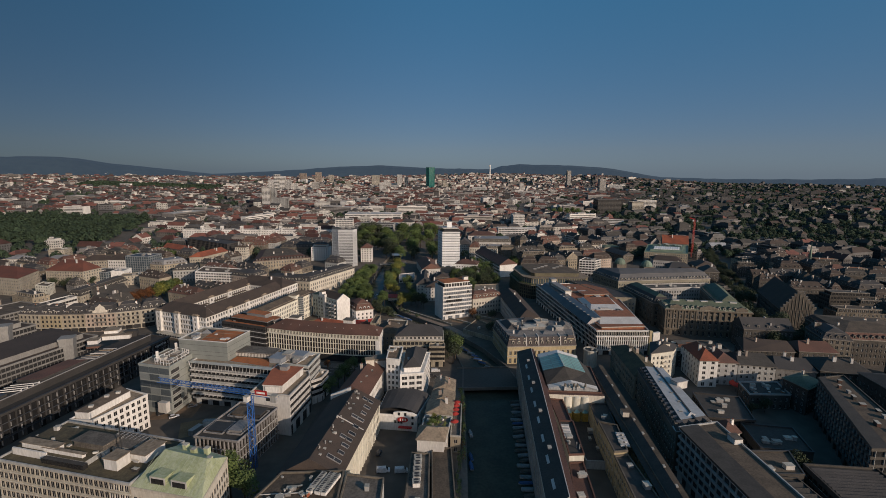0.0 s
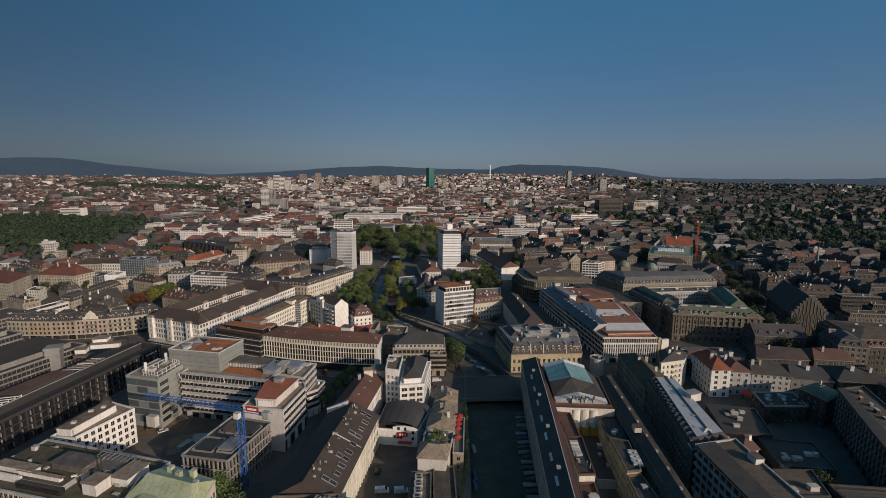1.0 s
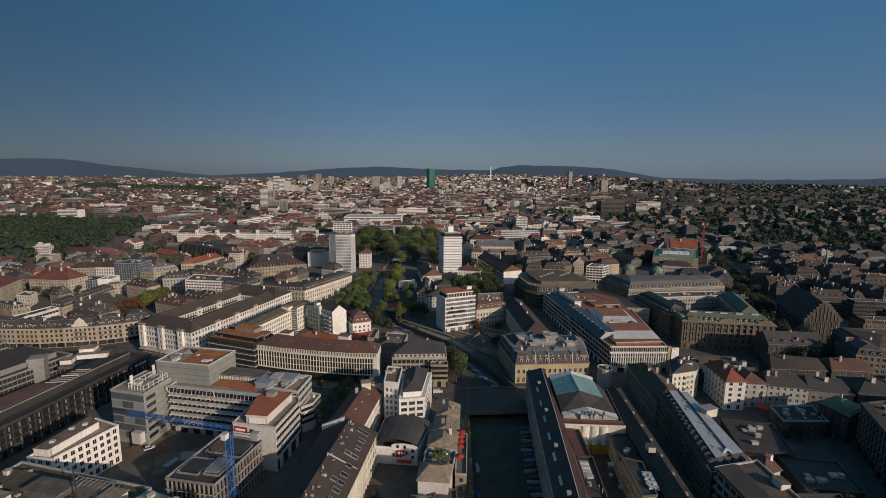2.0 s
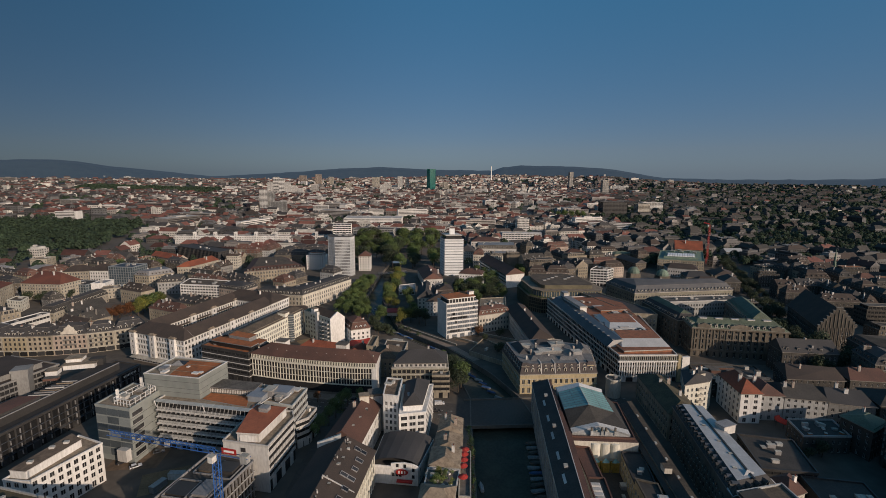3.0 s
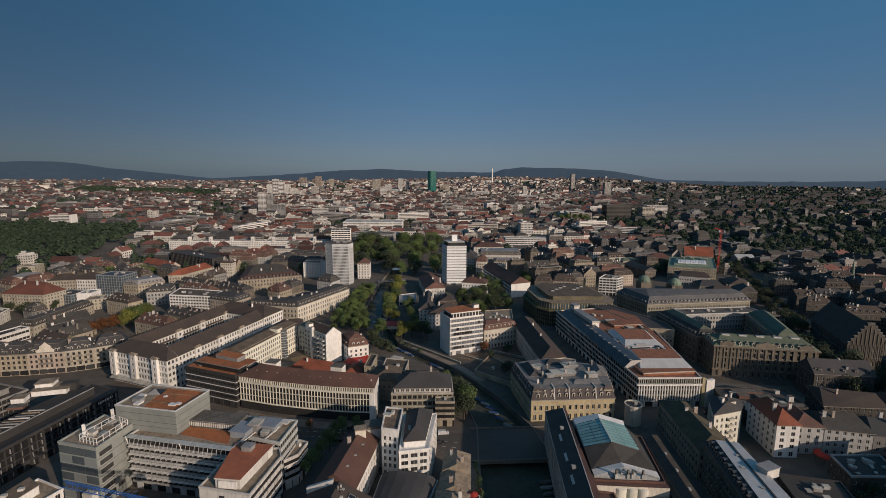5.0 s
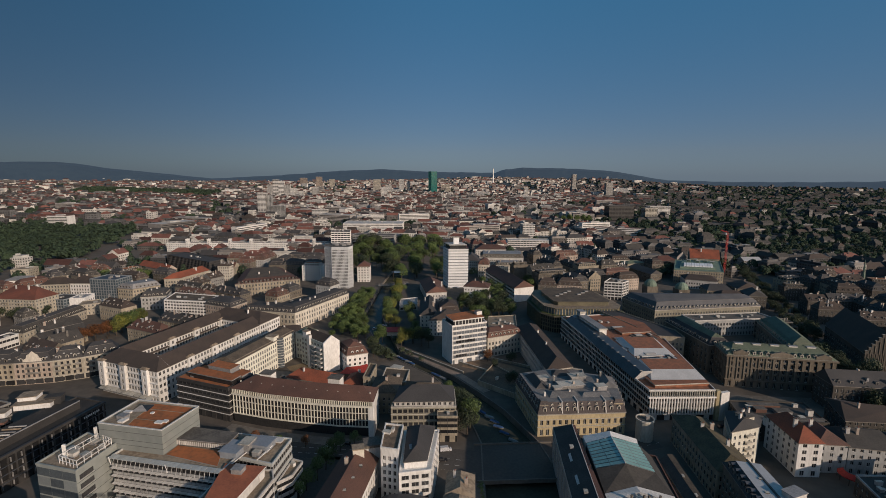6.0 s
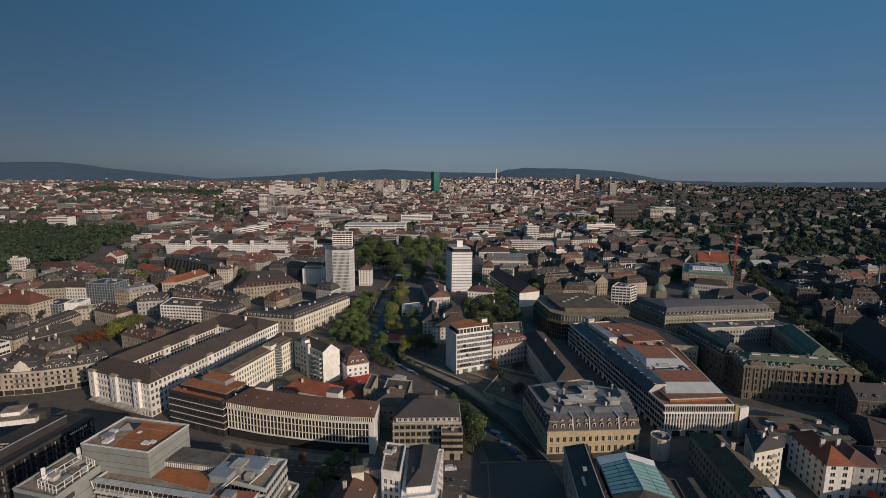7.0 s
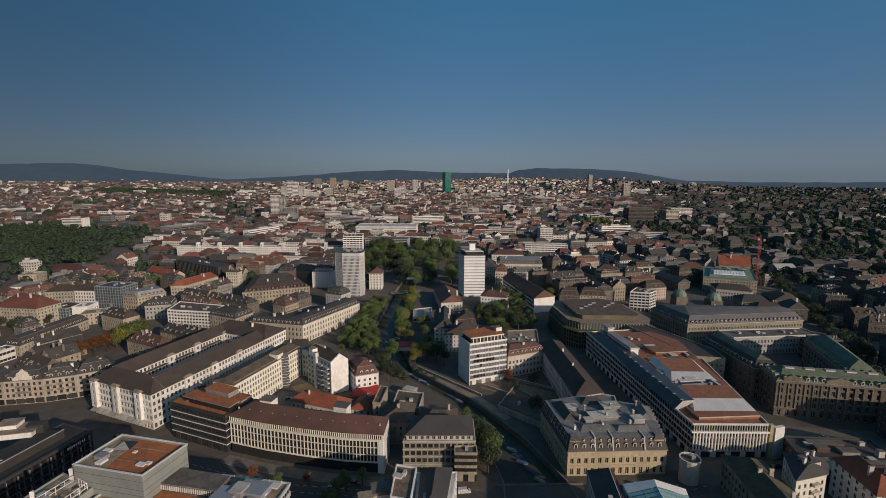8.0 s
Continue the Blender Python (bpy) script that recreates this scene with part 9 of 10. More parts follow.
def city_house(foot, r, style, axis):
    """A town house that can be told apart: walls, roof, windows, dormers and chimneys."""
    kind, roofm, h = style
    if r.random() < 0.25:
        kind, roofm, h = block_style(r)
    h += r.uniform(-0.8, 0.8)
    if foot[0][0] < -120 and foot[0][1] < 600:
        h *= 0.6 if foot[0][1] < 500 else 0.74
    wall = r.choice(WALLS if foot[0][0] > -150 else (CREAM, SAND, GREY, SAND, DARKSTONE, PALE, PINK, DARKSTONE))
    if foot[0][0] < -120 and foot[0][1] < 640:
        wall, roofm = r.choice((SAND, DARKSTONE, DULL, SAND)), r.choice((SLATE, OLDTILE, DARKROOF, BROWNROOF, SLATE))
        kind = "mansard" if kind == "flat" and r.random() < 0.7 else kind
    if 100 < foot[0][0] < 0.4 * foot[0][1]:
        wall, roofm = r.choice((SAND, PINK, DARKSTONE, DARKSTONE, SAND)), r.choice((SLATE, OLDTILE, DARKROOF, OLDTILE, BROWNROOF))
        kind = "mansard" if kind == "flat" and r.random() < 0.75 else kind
    # right-hand houses get darker wall and roof colours in place of shade
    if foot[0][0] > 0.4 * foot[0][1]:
        wall, roofm = r.choice((SAND, DARKSTONE, SHADESTONE, SHADESTONE)), r.choice((SLATE, OLDTILE, DARKROOF, OLDTILE))
    if kind == "flat":
        roofm = r.choice((GREYROOF, GRAVEL, DARKROOF, GRAVEL, SEDUM))
    st = r.choice((PUNCHED, SMALL, OFFICE if kind == "flat" else PUNCHED))
    cx, cy = sum(p[0] for p in foot) / 4, sum(p[1] for p in foot) / 4
    base = (cx, cy, 0)
    colour = {WHITE: "white", CREAM: "cream", PALE: "pale grey", SAND: "sandstone", GREY: "grey", DARKSTONE: "dark sandstone", SHADESTONE: "shade-dark stone", DULL: "dull grey", PINK: "rose", OCHRE: "ochre"}[wall]
    cover = {BROWNROOF: "brown tile", SLATE: "dark slate", OLDTILE: "dark old tile", REDROOF: "red tile", GRAVEL: "gravel-brown", GREYROOF: "grey", SEDUM: "rust-brown", DARKROOF: "black felt"}[roofm]
    shape = {"hip": "pitched", "flat": "flat", "mansard": "mansard"}[kind]
    ob = thing("town_house", base, f"{colour} town house with {cover} {shape} roof", "house", "town houses")
    g, panes = Geo(), []
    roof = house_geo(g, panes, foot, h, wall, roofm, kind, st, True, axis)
    part("wall", shift(g, base), ob)
    part("roof", shift(roof, base), ob)
    set_windows(panes, ob, base, st, False)
    turn = math.atan2(foot[1][1] - foot[0][1], foot[1][0] - foot[0][0])
    a, b, c, d = (Vector(p) for p in foot)
    for _ in range(r.randint(1, 2)):
        u, v = r.uniform(0.15, 0.85), r.uniform(0.3, 0.7)
        p = (a * (1 - u) + b * u) * (1 - v) + (d * (1 - u) + c * u) * v
        if kind == "flat":
            loose_box("roof_vent", ob, base, (p.x, p.y, h), (r.uniform(1.5, 4), r.uniform(1.5, 3), r.uniform(1, 2.6)), r.choice((METAL, PALE, WHITE)), turn)
        else:
            loose_box("chimney", ob, base, (p.x, p.y, h), (r.uniform(0.8, 2), 0.9, r.uniform(4, 6)), r.choice((PALE, WHITE, PINK)), turn)
    HOUSES[0] += 1


FARGEO = {}


def far_house(foot, r, dist, axis):
    """A house of the far city: walls with rows of window openings as dark slots, and a roof, joined by stretch."""
    key = int(dist // 600)
    if key not in FARGEO:
        FARGEO[key] = Geo()
    g = FARGEO[key]
    ground = terrain(*foot[0])
    h = r.choice((8, 10, 12, 13, 14, 16)) + r.uniform(-1, 1)
    if dist > 1200 and r.random() < 0.06:
        h += r.uniform(5, 14)
    h += ground
    # towards the sides, darker wall and roof colours imitate light falling off
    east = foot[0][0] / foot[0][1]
    wallm = FARSHADE if r.random() < 0.9 * min(1, max(0, (east - 0.28) / 0.15)) else r.choice((FARWALL, FARWALL, FARWHITE, FARWALL, FARWHITE) if east > -0.3 else (FARWALL, FARSHADE, FARSHADE, FARSHADE, FARWHITE))
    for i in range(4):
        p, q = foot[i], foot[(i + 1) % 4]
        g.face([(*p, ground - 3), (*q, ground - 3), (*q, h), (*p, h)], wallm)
        nrm = Vector((q[1] - p[1], p[0] - q[0]))
        if dist < 2000 and nrm.dot(CAMERA_SIDE - Vector(p)) > 0:
            L = nrm.length
            nrm /= L
            k = max(2, int(L / 3.2))
            k = k if dist < 1300 else max(2, k // 2)
            for z in np.arange(ground + 2, h - 2, 3.4 if dist < 1300 else 5):
                for c in range(k):
                    u0, u1 = (c + 0.28) / k, (c + 0.72) / k
                    a = (p[0] + (q[0] - p[0]) * u0 + nrm.x * 0.06, p[1] + (q[1] - p[1]) * u0 + nrm.y * 0.06)
                    b = (p[0] + (q[0] - p[0]) * u1 + nrm.x * 0.06, p[1] + (q[1] - p[1]) * u1 + nrm.y * 0.06)
                    g.face([(*a, z), (*b, z), (*b, z + 1.7), (*a, z + 1.7)], GLASS)
    if r.random() < 0.72:
        e = [Vector((*p, h)) for p in inset(foot, -0.5)]
        if axis:
            e = e[1:] + e[:1]
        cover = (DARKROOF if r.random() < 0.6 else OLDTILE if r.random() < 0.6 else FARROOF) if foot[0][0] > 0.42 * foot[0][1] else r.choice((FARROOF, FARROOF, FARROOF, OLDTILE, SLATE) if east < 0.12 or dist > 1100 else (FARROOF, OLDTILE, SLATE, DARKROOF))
        m0, m1 = (e[0] + e[3]) / 2, (e[1] + e[2]) / 2
        k = r.choice((0.0, 0.25))
        r0, r1 = m0.lerp(m1, k), m1.lerp(m0, k)
        r0.z = r1.z = h + r.uniform(4, 6.5)
        t = lambda *v: [tuple(x) for x in v]
        g.face(t(e[0], e[1], r1, r0), cover)
        g.face(t(e[2], e[3], r0, r1), cover)
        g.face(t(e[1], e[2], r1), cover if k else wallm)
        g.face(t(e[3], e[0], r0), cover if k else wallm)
        if dist < 1300:
            for _ in range(2):
                c = r0.lerp(r1, r.uniform(0.1, 0.9))
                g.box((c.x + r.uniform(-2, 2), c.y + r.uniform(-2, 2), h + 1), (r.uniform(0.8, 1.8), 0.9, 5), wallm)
    else:
        top = FARLIGHT if r.random() < (0.35 if east < 0.35 else 0.08) else FARDARK
        g.face([(*p, h) for p in foot], top)
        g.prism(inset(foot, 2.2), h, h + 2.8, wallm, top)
        c = Vector(foot[0]).lerp(Vector(foot[2]), r.uniform(0.3, 0.7))
        g.box((c.x, c.y, h + 2.8), (4, 3, 2.2), wallm)


def in_view(x, y, slack=40):
    return y > 95 and abs(x) < 1.04 * (y - 25) + slack and math.hypot(x, y) < 4350


def fill_city():
    r = random.Random(11)
    spots = []
    for x0, x1, y0, y1, turn in ((-5000, -40, 100, 640, -27), (-5000, -40, 640, 1500, -8), (-40, 95, 330, 1500, -12), (95, 5000, 100, 560, -10), (95, 5000, 560, 1500, 14),
                                 (-5000, 5000, 1500, 2800, -20), (-5000, 5000, 2800, 4500, 12)):
        a = radians(turn)
        ca, sa = math.cos(a), math.sin(a)
        big = y0 >= 1500
        bu, bv = (104, 80) if not big else (118, 92)
        R = 5200
        for iu in range(int(-R / bu), int(R / bu)):
            for iv in range(int(-R / bv), int(R / bv)):
                cu, cv = (iu + 0.5) * bu + (iv % 3) * 17, (iv + 0.5) * bv
                cx, cy = ca * cu - sa * cv, sa * cu + ca * cv
                if not (y0 - 60 < cy < y1 + 60 and x0 - 60 < cx < x1 + 60) or not in_view(cx, cy, 120):
                    continue
                rows = []
                style = block_style(r)
                depth = r.uniform(12, 15.5)
                wu, wv = bu - 13, bv - 13
                for side in (0, 1):
                    u = -wu / 2
                    while u < wu / 2 - 9:
                        w = min(r.uniform(16, 40), wu / 2 - u)
                        v0 = -wv / 2 if side == 0 else wv / 2 - depth
                        rows.append((u, u + w, v0, v0 + depth, 0))
                        u += w + (r.choice((0, 0, 0.05, 4)))
                for side in (0, 1):
                    v = -wv / 2 + depth + 0.5
                    while v < wv / 2 - depth - 8:
                        w = min(r.uniform(16, 34), wv / 2 - depth - v - 0.5)
                        u0 = -wu / 2 if side == 0 else wu / 2 - depth
                        rows.append((u0, u0 + depth, v, v + w, 1))
                        v += w
                if r.random() < 0.6:
                    s = r.uniform(9, 16)
                    rows.append((-s, s, -s * 0.5, s * 0.5, 0))
                for u0, u1, v0, v1, axis in rows:
                    foot = [(ca * (cu + u) - sa * (cv + v), sa * (cu + u) + ca * (cv + v)) for u, v in ((u0, v0), (u1, v0), (u1, v1), (u0, v1))]
                    mx, my = sum(p[0] for p in foot) / 4, sum(p[1] for p in foot) / 4
                    if y0 <= my < y1 and x0 <= mx < x1 and in_view(mx, my) and (u1 - u0) > 6 and (v1 - v0) > 6:
                        spots.append((math.hypot(mx, my - 60), foot, style, axis))
    spots.sort(key=lambda s: s[0])
    for dist, foot, style, axis in spots:
        if not free(foot):
            continue
        a = foot[0][0] / foot[0][1]
        thin = 0.12 if dist < 2000 else 0.3
        if a > 0.42 and dist > 900:
            thin = 0.4 + 0.4 * min(1, (a - 0.42) / 0.2)
        if dist > 800 and noise.noise(Vector((foot[0][0] * 0.004, foot[0][1] * 0.003, 1.7))) > 0.2:
            thin = 0.85
        if dist > 700 and r.random() < thin:
            continue
        if dist < 700 and HOUSES[0] < 300:
            city_house(foot, r, style, axis)
            mark(foot, 1.5, HOUSED)
        else:
            far_house(foot, r, dist, axis)
            if dist < 1600:
                mark(foot, 2, HOUSED)
    # long housing slabs and halls among the small houses
    for _ in range(230):
        y = 1000 + 3300 * r.random()
        x = r.uniform(-0.9, 0.6) * y
        w, d, h = r.uniform(35, 95), r.uniform(12, 34), r.choice((8, 12, 18, 22, 26))
        a = r.choice((-0.35, 0.2, 1.2, -0.1))
        z = terrain(x, y)
        if (int(x // CELL), int(y // CELL)) in TAKEN:
            continue
        g = FARGEO.setdefault(int(math.hypot(x, y) // 600), Geo())
        g.box((x, y, z), (w, d, h), FARWALL if r.random() < 0.5 else WHITE, a, FARLIGHT if r.random() < 0.7 else FARROOF)
        g.box((x, y, z + h), (w * 0.3, d * 0.5, 2.5), FARLIGHT, a)
        for k in range(int(h / 3.4)):
            g.box((x, y, z + 1.2 + k * 3.4), (w * 0.96, d + 0.2, 1.4), GLASS, a)
    for key, g in sorted(FARGEO.items()):
        ob = new("distant_houses", g.mesh("distant_houses"))
        tagged(ob, "dense far town houses with brown, red and pale roofs", "houses", "", "stuff")


# leafy courtyard behind the large hall
mark([(-1950, 2880), (-1130, 2900), (-1180, 3230), (-2020, 3130)], 0)
mark([(-246, 440), (-230, 430), (-212, 478), (-226, 494)], 0)
fill_city()


def far_woods():
    built = TAKEN | HOUSED
    r = random.Random(5)
    g = Geo()
    for _ in range(1500):
        x, y = r.uniform(-1200, -450), r.uniform(772, 1170)
        if abs(x) < 0.99 * y and x < -455 - (y - 770) * 0.37:
            hedge_cloud(g, x, y, r.uniform(5, 9), r.uniform(11, 19), r, DARKLEAF)
    for _ in range(900):
        y = r.uniform(2890, 3180)
        x = r.uniform(-1950, -1150) - (y - 2890) * 0.25
        if noise.noise(Vector((x * 0.006, y * 0.004, 8.3))) > -0.35:
            hedge_cloud(g, x, y, r.uniform(7, 13), r.uniform(10, 17), r, DARKLEAF, terrain(x, y))
    ob = new("park_woods", g.mesh("park_woods"))
    tagged(ob, "dense dark green wood of broadleaf trees", "woods", "", "stuff")
    g = Geo()
    for _ in range(10500):
        y = 420 + 3900 * r.random() ** 1.3
        a = r.uniform(-1, 1) if r.random() < 0.6 else r.uniform(0.42, 1.05)
        x = a * y
        open_ground = noise.noise(Vector((x * 0.004, y * 0.003, 1.7))) > 0.2
        if y < 640:
            continue
        if not open_ground and r.random() < (0.55 if a < 0.42 else 0.25):
            continue
        if (int(x // CELL), int(y // CELL)) not in built and math.hypot(x, y) < 4350:
            hedge_cloud(g, x, y, r.uniform(3, 6) * (1 + y / (2500 if a < 0.42 else 2000)), r.uniform(9, 15), r, DARKLEAF, terrain(x, y))
    ob = new("street_trees", g.mesh("street_trees"))
    tagged(ob, "scattered green street and courtyard trees", "trees", "", "stuff")


far_woods()


def park_trees():
    r = random.Random(9)
    for _ in range(104):
        x, y = r.uniform(-95, 42), r.uniform(640, 925)
        if y > 690 or -45 < x < 25:
            make_tree(x, y, r.uniform(14, 23), r.choice((0, 0, 0, 3)))
    # dark clump before the bronze office and the long white-ended block
    for _ in range(16):
        make_tree(r.uniform(42, 88), r.uniform(486, 538), r.uniform(11, 15), r.choice((0, 3, 3)), group="street trees")
    # dense row on the left bank, mixed trees on the right bank
    for k in range(76):
        y = 440 + k * 1.75
        left = np.interp(y, [c[0] for c in CANAL], [c[1] for c in CANAL])
        make_tree(left - r.uniform(1, 16 + 0.3 * max(0, 505 - y)), y, r.uniform(7.5, 11), 0, group="canal trees")
    for k in range(26):
        y = 424 + k * 7.2
        right = np.interp(y, [c[0] for c in CANAL], [c[2] for c in CANAL])
        if 434 < y < 466:
            continue
        make_tree(right + r.uniform(1, 13), y, r.uniform(8, 14), 1 if 430 < y < 480 or r.random() < 0.3 else 0, group="canal trees")
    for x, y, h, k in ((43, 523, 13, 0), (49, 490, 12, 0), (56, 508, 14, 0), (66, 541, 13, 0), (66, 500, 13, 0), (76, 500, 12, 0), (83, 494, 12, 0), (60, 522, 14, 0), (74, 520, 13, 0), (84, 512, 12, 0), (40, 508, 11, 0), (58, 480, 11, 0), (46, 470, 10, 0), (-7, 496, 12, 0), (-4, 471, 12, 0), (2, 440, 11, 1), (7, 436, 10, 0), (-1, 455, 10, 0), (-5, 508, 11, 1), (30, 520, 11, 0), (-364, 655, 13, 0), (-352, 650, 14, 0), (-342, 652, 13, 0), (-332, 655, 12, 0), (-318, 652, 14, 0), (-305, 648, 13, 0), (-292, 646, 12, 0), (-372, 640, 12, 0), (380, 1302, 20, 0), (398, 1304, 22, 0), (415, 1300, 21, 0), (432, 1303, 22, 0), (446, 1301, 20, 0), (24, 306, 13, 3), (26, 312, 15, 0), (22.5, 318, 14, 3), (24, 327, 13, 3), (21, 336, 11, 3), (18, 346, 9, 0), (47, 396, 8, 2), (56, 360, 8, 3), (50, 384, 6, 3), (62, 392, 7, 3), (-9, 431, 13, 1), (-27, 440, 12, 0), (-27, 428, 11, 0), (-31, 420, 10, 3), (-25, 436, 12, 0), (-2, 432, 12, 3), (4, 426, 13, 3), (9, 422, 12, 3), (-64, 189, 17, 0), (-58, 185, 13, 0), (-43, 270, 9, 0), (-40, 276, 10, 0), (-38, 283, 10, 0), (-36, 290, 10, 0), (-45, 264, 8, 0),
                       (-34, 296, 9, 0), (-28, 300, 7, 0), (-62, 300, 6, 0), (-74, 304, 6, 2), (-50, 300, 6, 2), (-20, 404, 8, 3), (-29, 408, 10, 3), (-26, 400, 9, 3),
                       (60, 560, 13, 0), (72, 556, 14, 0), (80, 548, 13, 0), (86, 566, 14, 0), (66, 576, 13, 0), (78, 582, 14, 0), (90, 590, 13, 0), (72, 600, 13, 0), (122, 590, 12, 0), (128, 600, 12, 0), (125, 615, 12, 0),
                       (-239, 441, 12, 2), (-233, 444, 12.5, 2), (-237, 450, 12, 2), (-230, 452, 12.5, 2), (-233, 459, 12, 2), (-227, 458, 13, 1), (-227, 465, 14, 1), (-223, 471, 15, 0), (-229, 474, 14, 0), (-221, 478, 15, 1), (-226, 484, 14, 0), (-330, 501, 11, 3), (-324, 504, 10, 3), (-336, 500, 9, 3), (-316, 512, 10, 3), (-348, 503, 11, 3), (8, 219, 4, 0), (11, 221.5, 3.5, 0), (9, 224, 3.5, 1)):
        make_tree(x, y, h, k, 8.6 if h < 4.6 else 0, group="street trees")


park_trees()
for k in range(44):
    u = k / 44 * 4
    i = int(u)
    c = Vector(AVENUE[i]).lerp(Vector(AVENUE[i + 1]), u - i)
    make_later.append((c.x + (5 if k % 2 else -5) + rng.uniform(-1, 1), c.y + rng.uniform(-2, 2), rng.uniform(8, 11)))
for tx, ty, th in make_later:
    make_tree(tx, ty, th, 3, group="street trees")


# ---- hills on the horizon ----
def hills():
    for name, prof, dist in (("wooded_ridge", ((-44.5, 172), (-39.5, 192), (-35.6, 205), (-33.5, 192), (-31.2, 160), (-27.4, 128), (-23.8, 94), (-19.9, 62)), 4700),
                             ("wooded_hill", ((8.0, 70), (9.2, 143), (10.4, 176), (12.7, 192), (17.9, 185), (21.7, 166), (24.1, 140), (26.0, 108), (28.0, 84), (32.5, 76), (39.8, 79), (46.5, 95), (51.0, 107)), 4700),
                             ("low_ridge", ((-22.1, 79), (-15.1, 110), (-8.8, 154), (-3.5, 172), (1.9, 149), (10.0, 143), (15.3, 137)), 4800)):
        g = Geo()
        prev = None
        for b in np.arange(prof[0][0], prof[-1][0], 0.5):
            h = np.interp(b, [p[0] for p in prof], [p[1] for p in prof])
            h += 5 * noise.noise(Vector((b * 0.6, dist, 0))) + 3 * noise.noise(Vector((b * 2.5, dist, 3)))
            s, c = math.sin(radians(b)), math.cos(radians(b))
            row = [((dist - back) * s, 30 + (dist - back) * c, h * f) for back, f in ((520, -0.02), (380, 0.3), (240, 0.66), (120, 0.9), (0, 1.0))]
            if prev:
                for k in range(4):
                    g.face([prev[k], row[k], row[k + 1], prev[k + 1]], HAZEHILL)
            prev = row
        setting(name, g, "dark wooded hill on the horizon, blue with painted haze", "hill")


hills()


def hillside():
    """The rising ground below the hills, under the far houses."""
    g = Geo()
    n, m = 36, 24
    pt = lambda i, j: (lambda y, a: (a * y, y, terrain(a * y, y) - 1.2))(1500 + 3000 * j / m, -1.1 + 2.2 * i / n)
    for i in range(n):
        for j in range(m):
            g.face([pt(i, j), pt(i + 1, j), pt(i + 1, j + 1), pt(i, j + 1)], HAZEFOREST)
    setting("hillside", g, "haze-tinted blue-green slope rising behind the far houses", "slope")


hillside()


# ---- promenades, boats, vehicles, terraces ----
WARMPAVING = material("warm_stone_paving", (0.3, 0.235, 0.185), 0.9, dark=(0.21, 0.165, 0.13), grain=0.7)
EARTH = material("bare_brown_earth", (0.22, 0.15, 0.095), 0.95, dark=(0.13, 0.09, 0.06), grain=0.4, wide=0.1, bump=0.4)
strip("promenade", [(40, 352), (27, 374.5), (-6, 416)], 5, 0.05, WARMPAVING, "paved promenade along the canal bank", "path", 0.05)
strip("quay_path", [(14, 150), (20, 212), (25, 271)], 4.5, 0.05, PAVING, "paved quay path beside low houses", "path", 0.05)
strip("cross_street", [(-130, 326), (-92, 311), (-56, 301), (-20, 296), (24, 286), (62, 285), (110, 300)], 16, 0.03, ASPHALT, "dark asphalt cross street past the curved office", "road", 0.03)
strip("pavement", [(-92, 320), (-73, 313), (-55, 308), (-37, 304), (-20, 302)], 6, 0.14, PAVING, "pale pavement along the curved office", "pavement", 0.14)
strip("lane", [(-48, 180), (-42, 250), (-34, 292)], 8, 0.03, ASPHALT, "narrow dark lane between blocks", "road", 0.03)
strip("square", [(168, 332), (238, 322)], 22, 0.05, PAVING, "stone-paved square before the palace", "pavement", 0.05)
strip("site_earth", [(-124, 253), (-104, 254)], 14, 0.05, EARTH, "sunlit bare earth in the yard of a building site", "ground")
strip("garden_terrace", [(34, 396), (70, 372)], 18, 0.05, EARTH, "brown terraced garden behind the canal quay", "ground")
for p, q, h in (((-9, 419), (29, 377), 1.5), ((28, 394), (60, 366), 1.3), ((40, 407), (73, 384), 1.3), ((61, 366), (67, 350), 1.6), ((46, 352), (61, 350), 1.2)):
    d = (Vector(q) - Vector(p))
    c = (Vector(p) + Vector(q)) / 2
    g = Geo()
    g.box((c.x, c.y, -0.2), (d.length, 0.5, h + 0.2), SAND, math.atan2(d.y, d.x), WARMPAVING)
    g.box((c.x, c.y, h), (d.length, 0.7, 0.18), STONE, math.atan2(d.y, d.x))
    setting("quay_wall", g, "low sandstone wall with pale coping", "wall")
strip("house_square", [(-90, 376), (-66, 372)], 22, 0.06, PAVING, "sunlit paved courtyard", "pavement")


strip("avenue", AVENUE, 12, 0.04, ASPHALT, "dark asphalt avenue between rows of trees", "road", 0.04)


def hull_mesh(cover, white):
    g = Geo()
    L, W = 5.6, 1.9
    deck = [(-L / 2, -W / 2 * 0.8), (L * 0.15, -W / 2), (L * 0.38, -W * 0.3), (L / 2, 0), (L * 0.38, W * 0.3), (L * 0.15, W / 2), (-L / 2, W / 2 * 0.8)]
    keel = [(x * 0.9, y * 0.6) for x, y in deck]
    n = len(deck)
    for i in range(n):
        j = (i + 1) % n
        g.face([(*keel[i], -0.2), (*keel[j], -0.2), (*deck[j], 0.65), (*deck[i], 0.65)], white)
    g.face([(*p, 0.6) for p in deck], white)
    c = Geo()
    top = [(x * 0.92, y * 0.5) for x, y in deck]
    for i in range(n):
        j = (i + 1) % n
        c.face([(*deck[i], 0.66), (*deck[j], 0.66), (*top[j], 1.15), (*top[i], 1.15)], cover)
    c.face([(*p, 1.15) for p in top], cover)
    return g.mesh("hull"), c.mesh("cover")


BOATS = [hull_mesh(BLUETARP, HULL), hull_mesh(HULL, CARWHITE), hull_mesh(GREYROOF, HULL)]


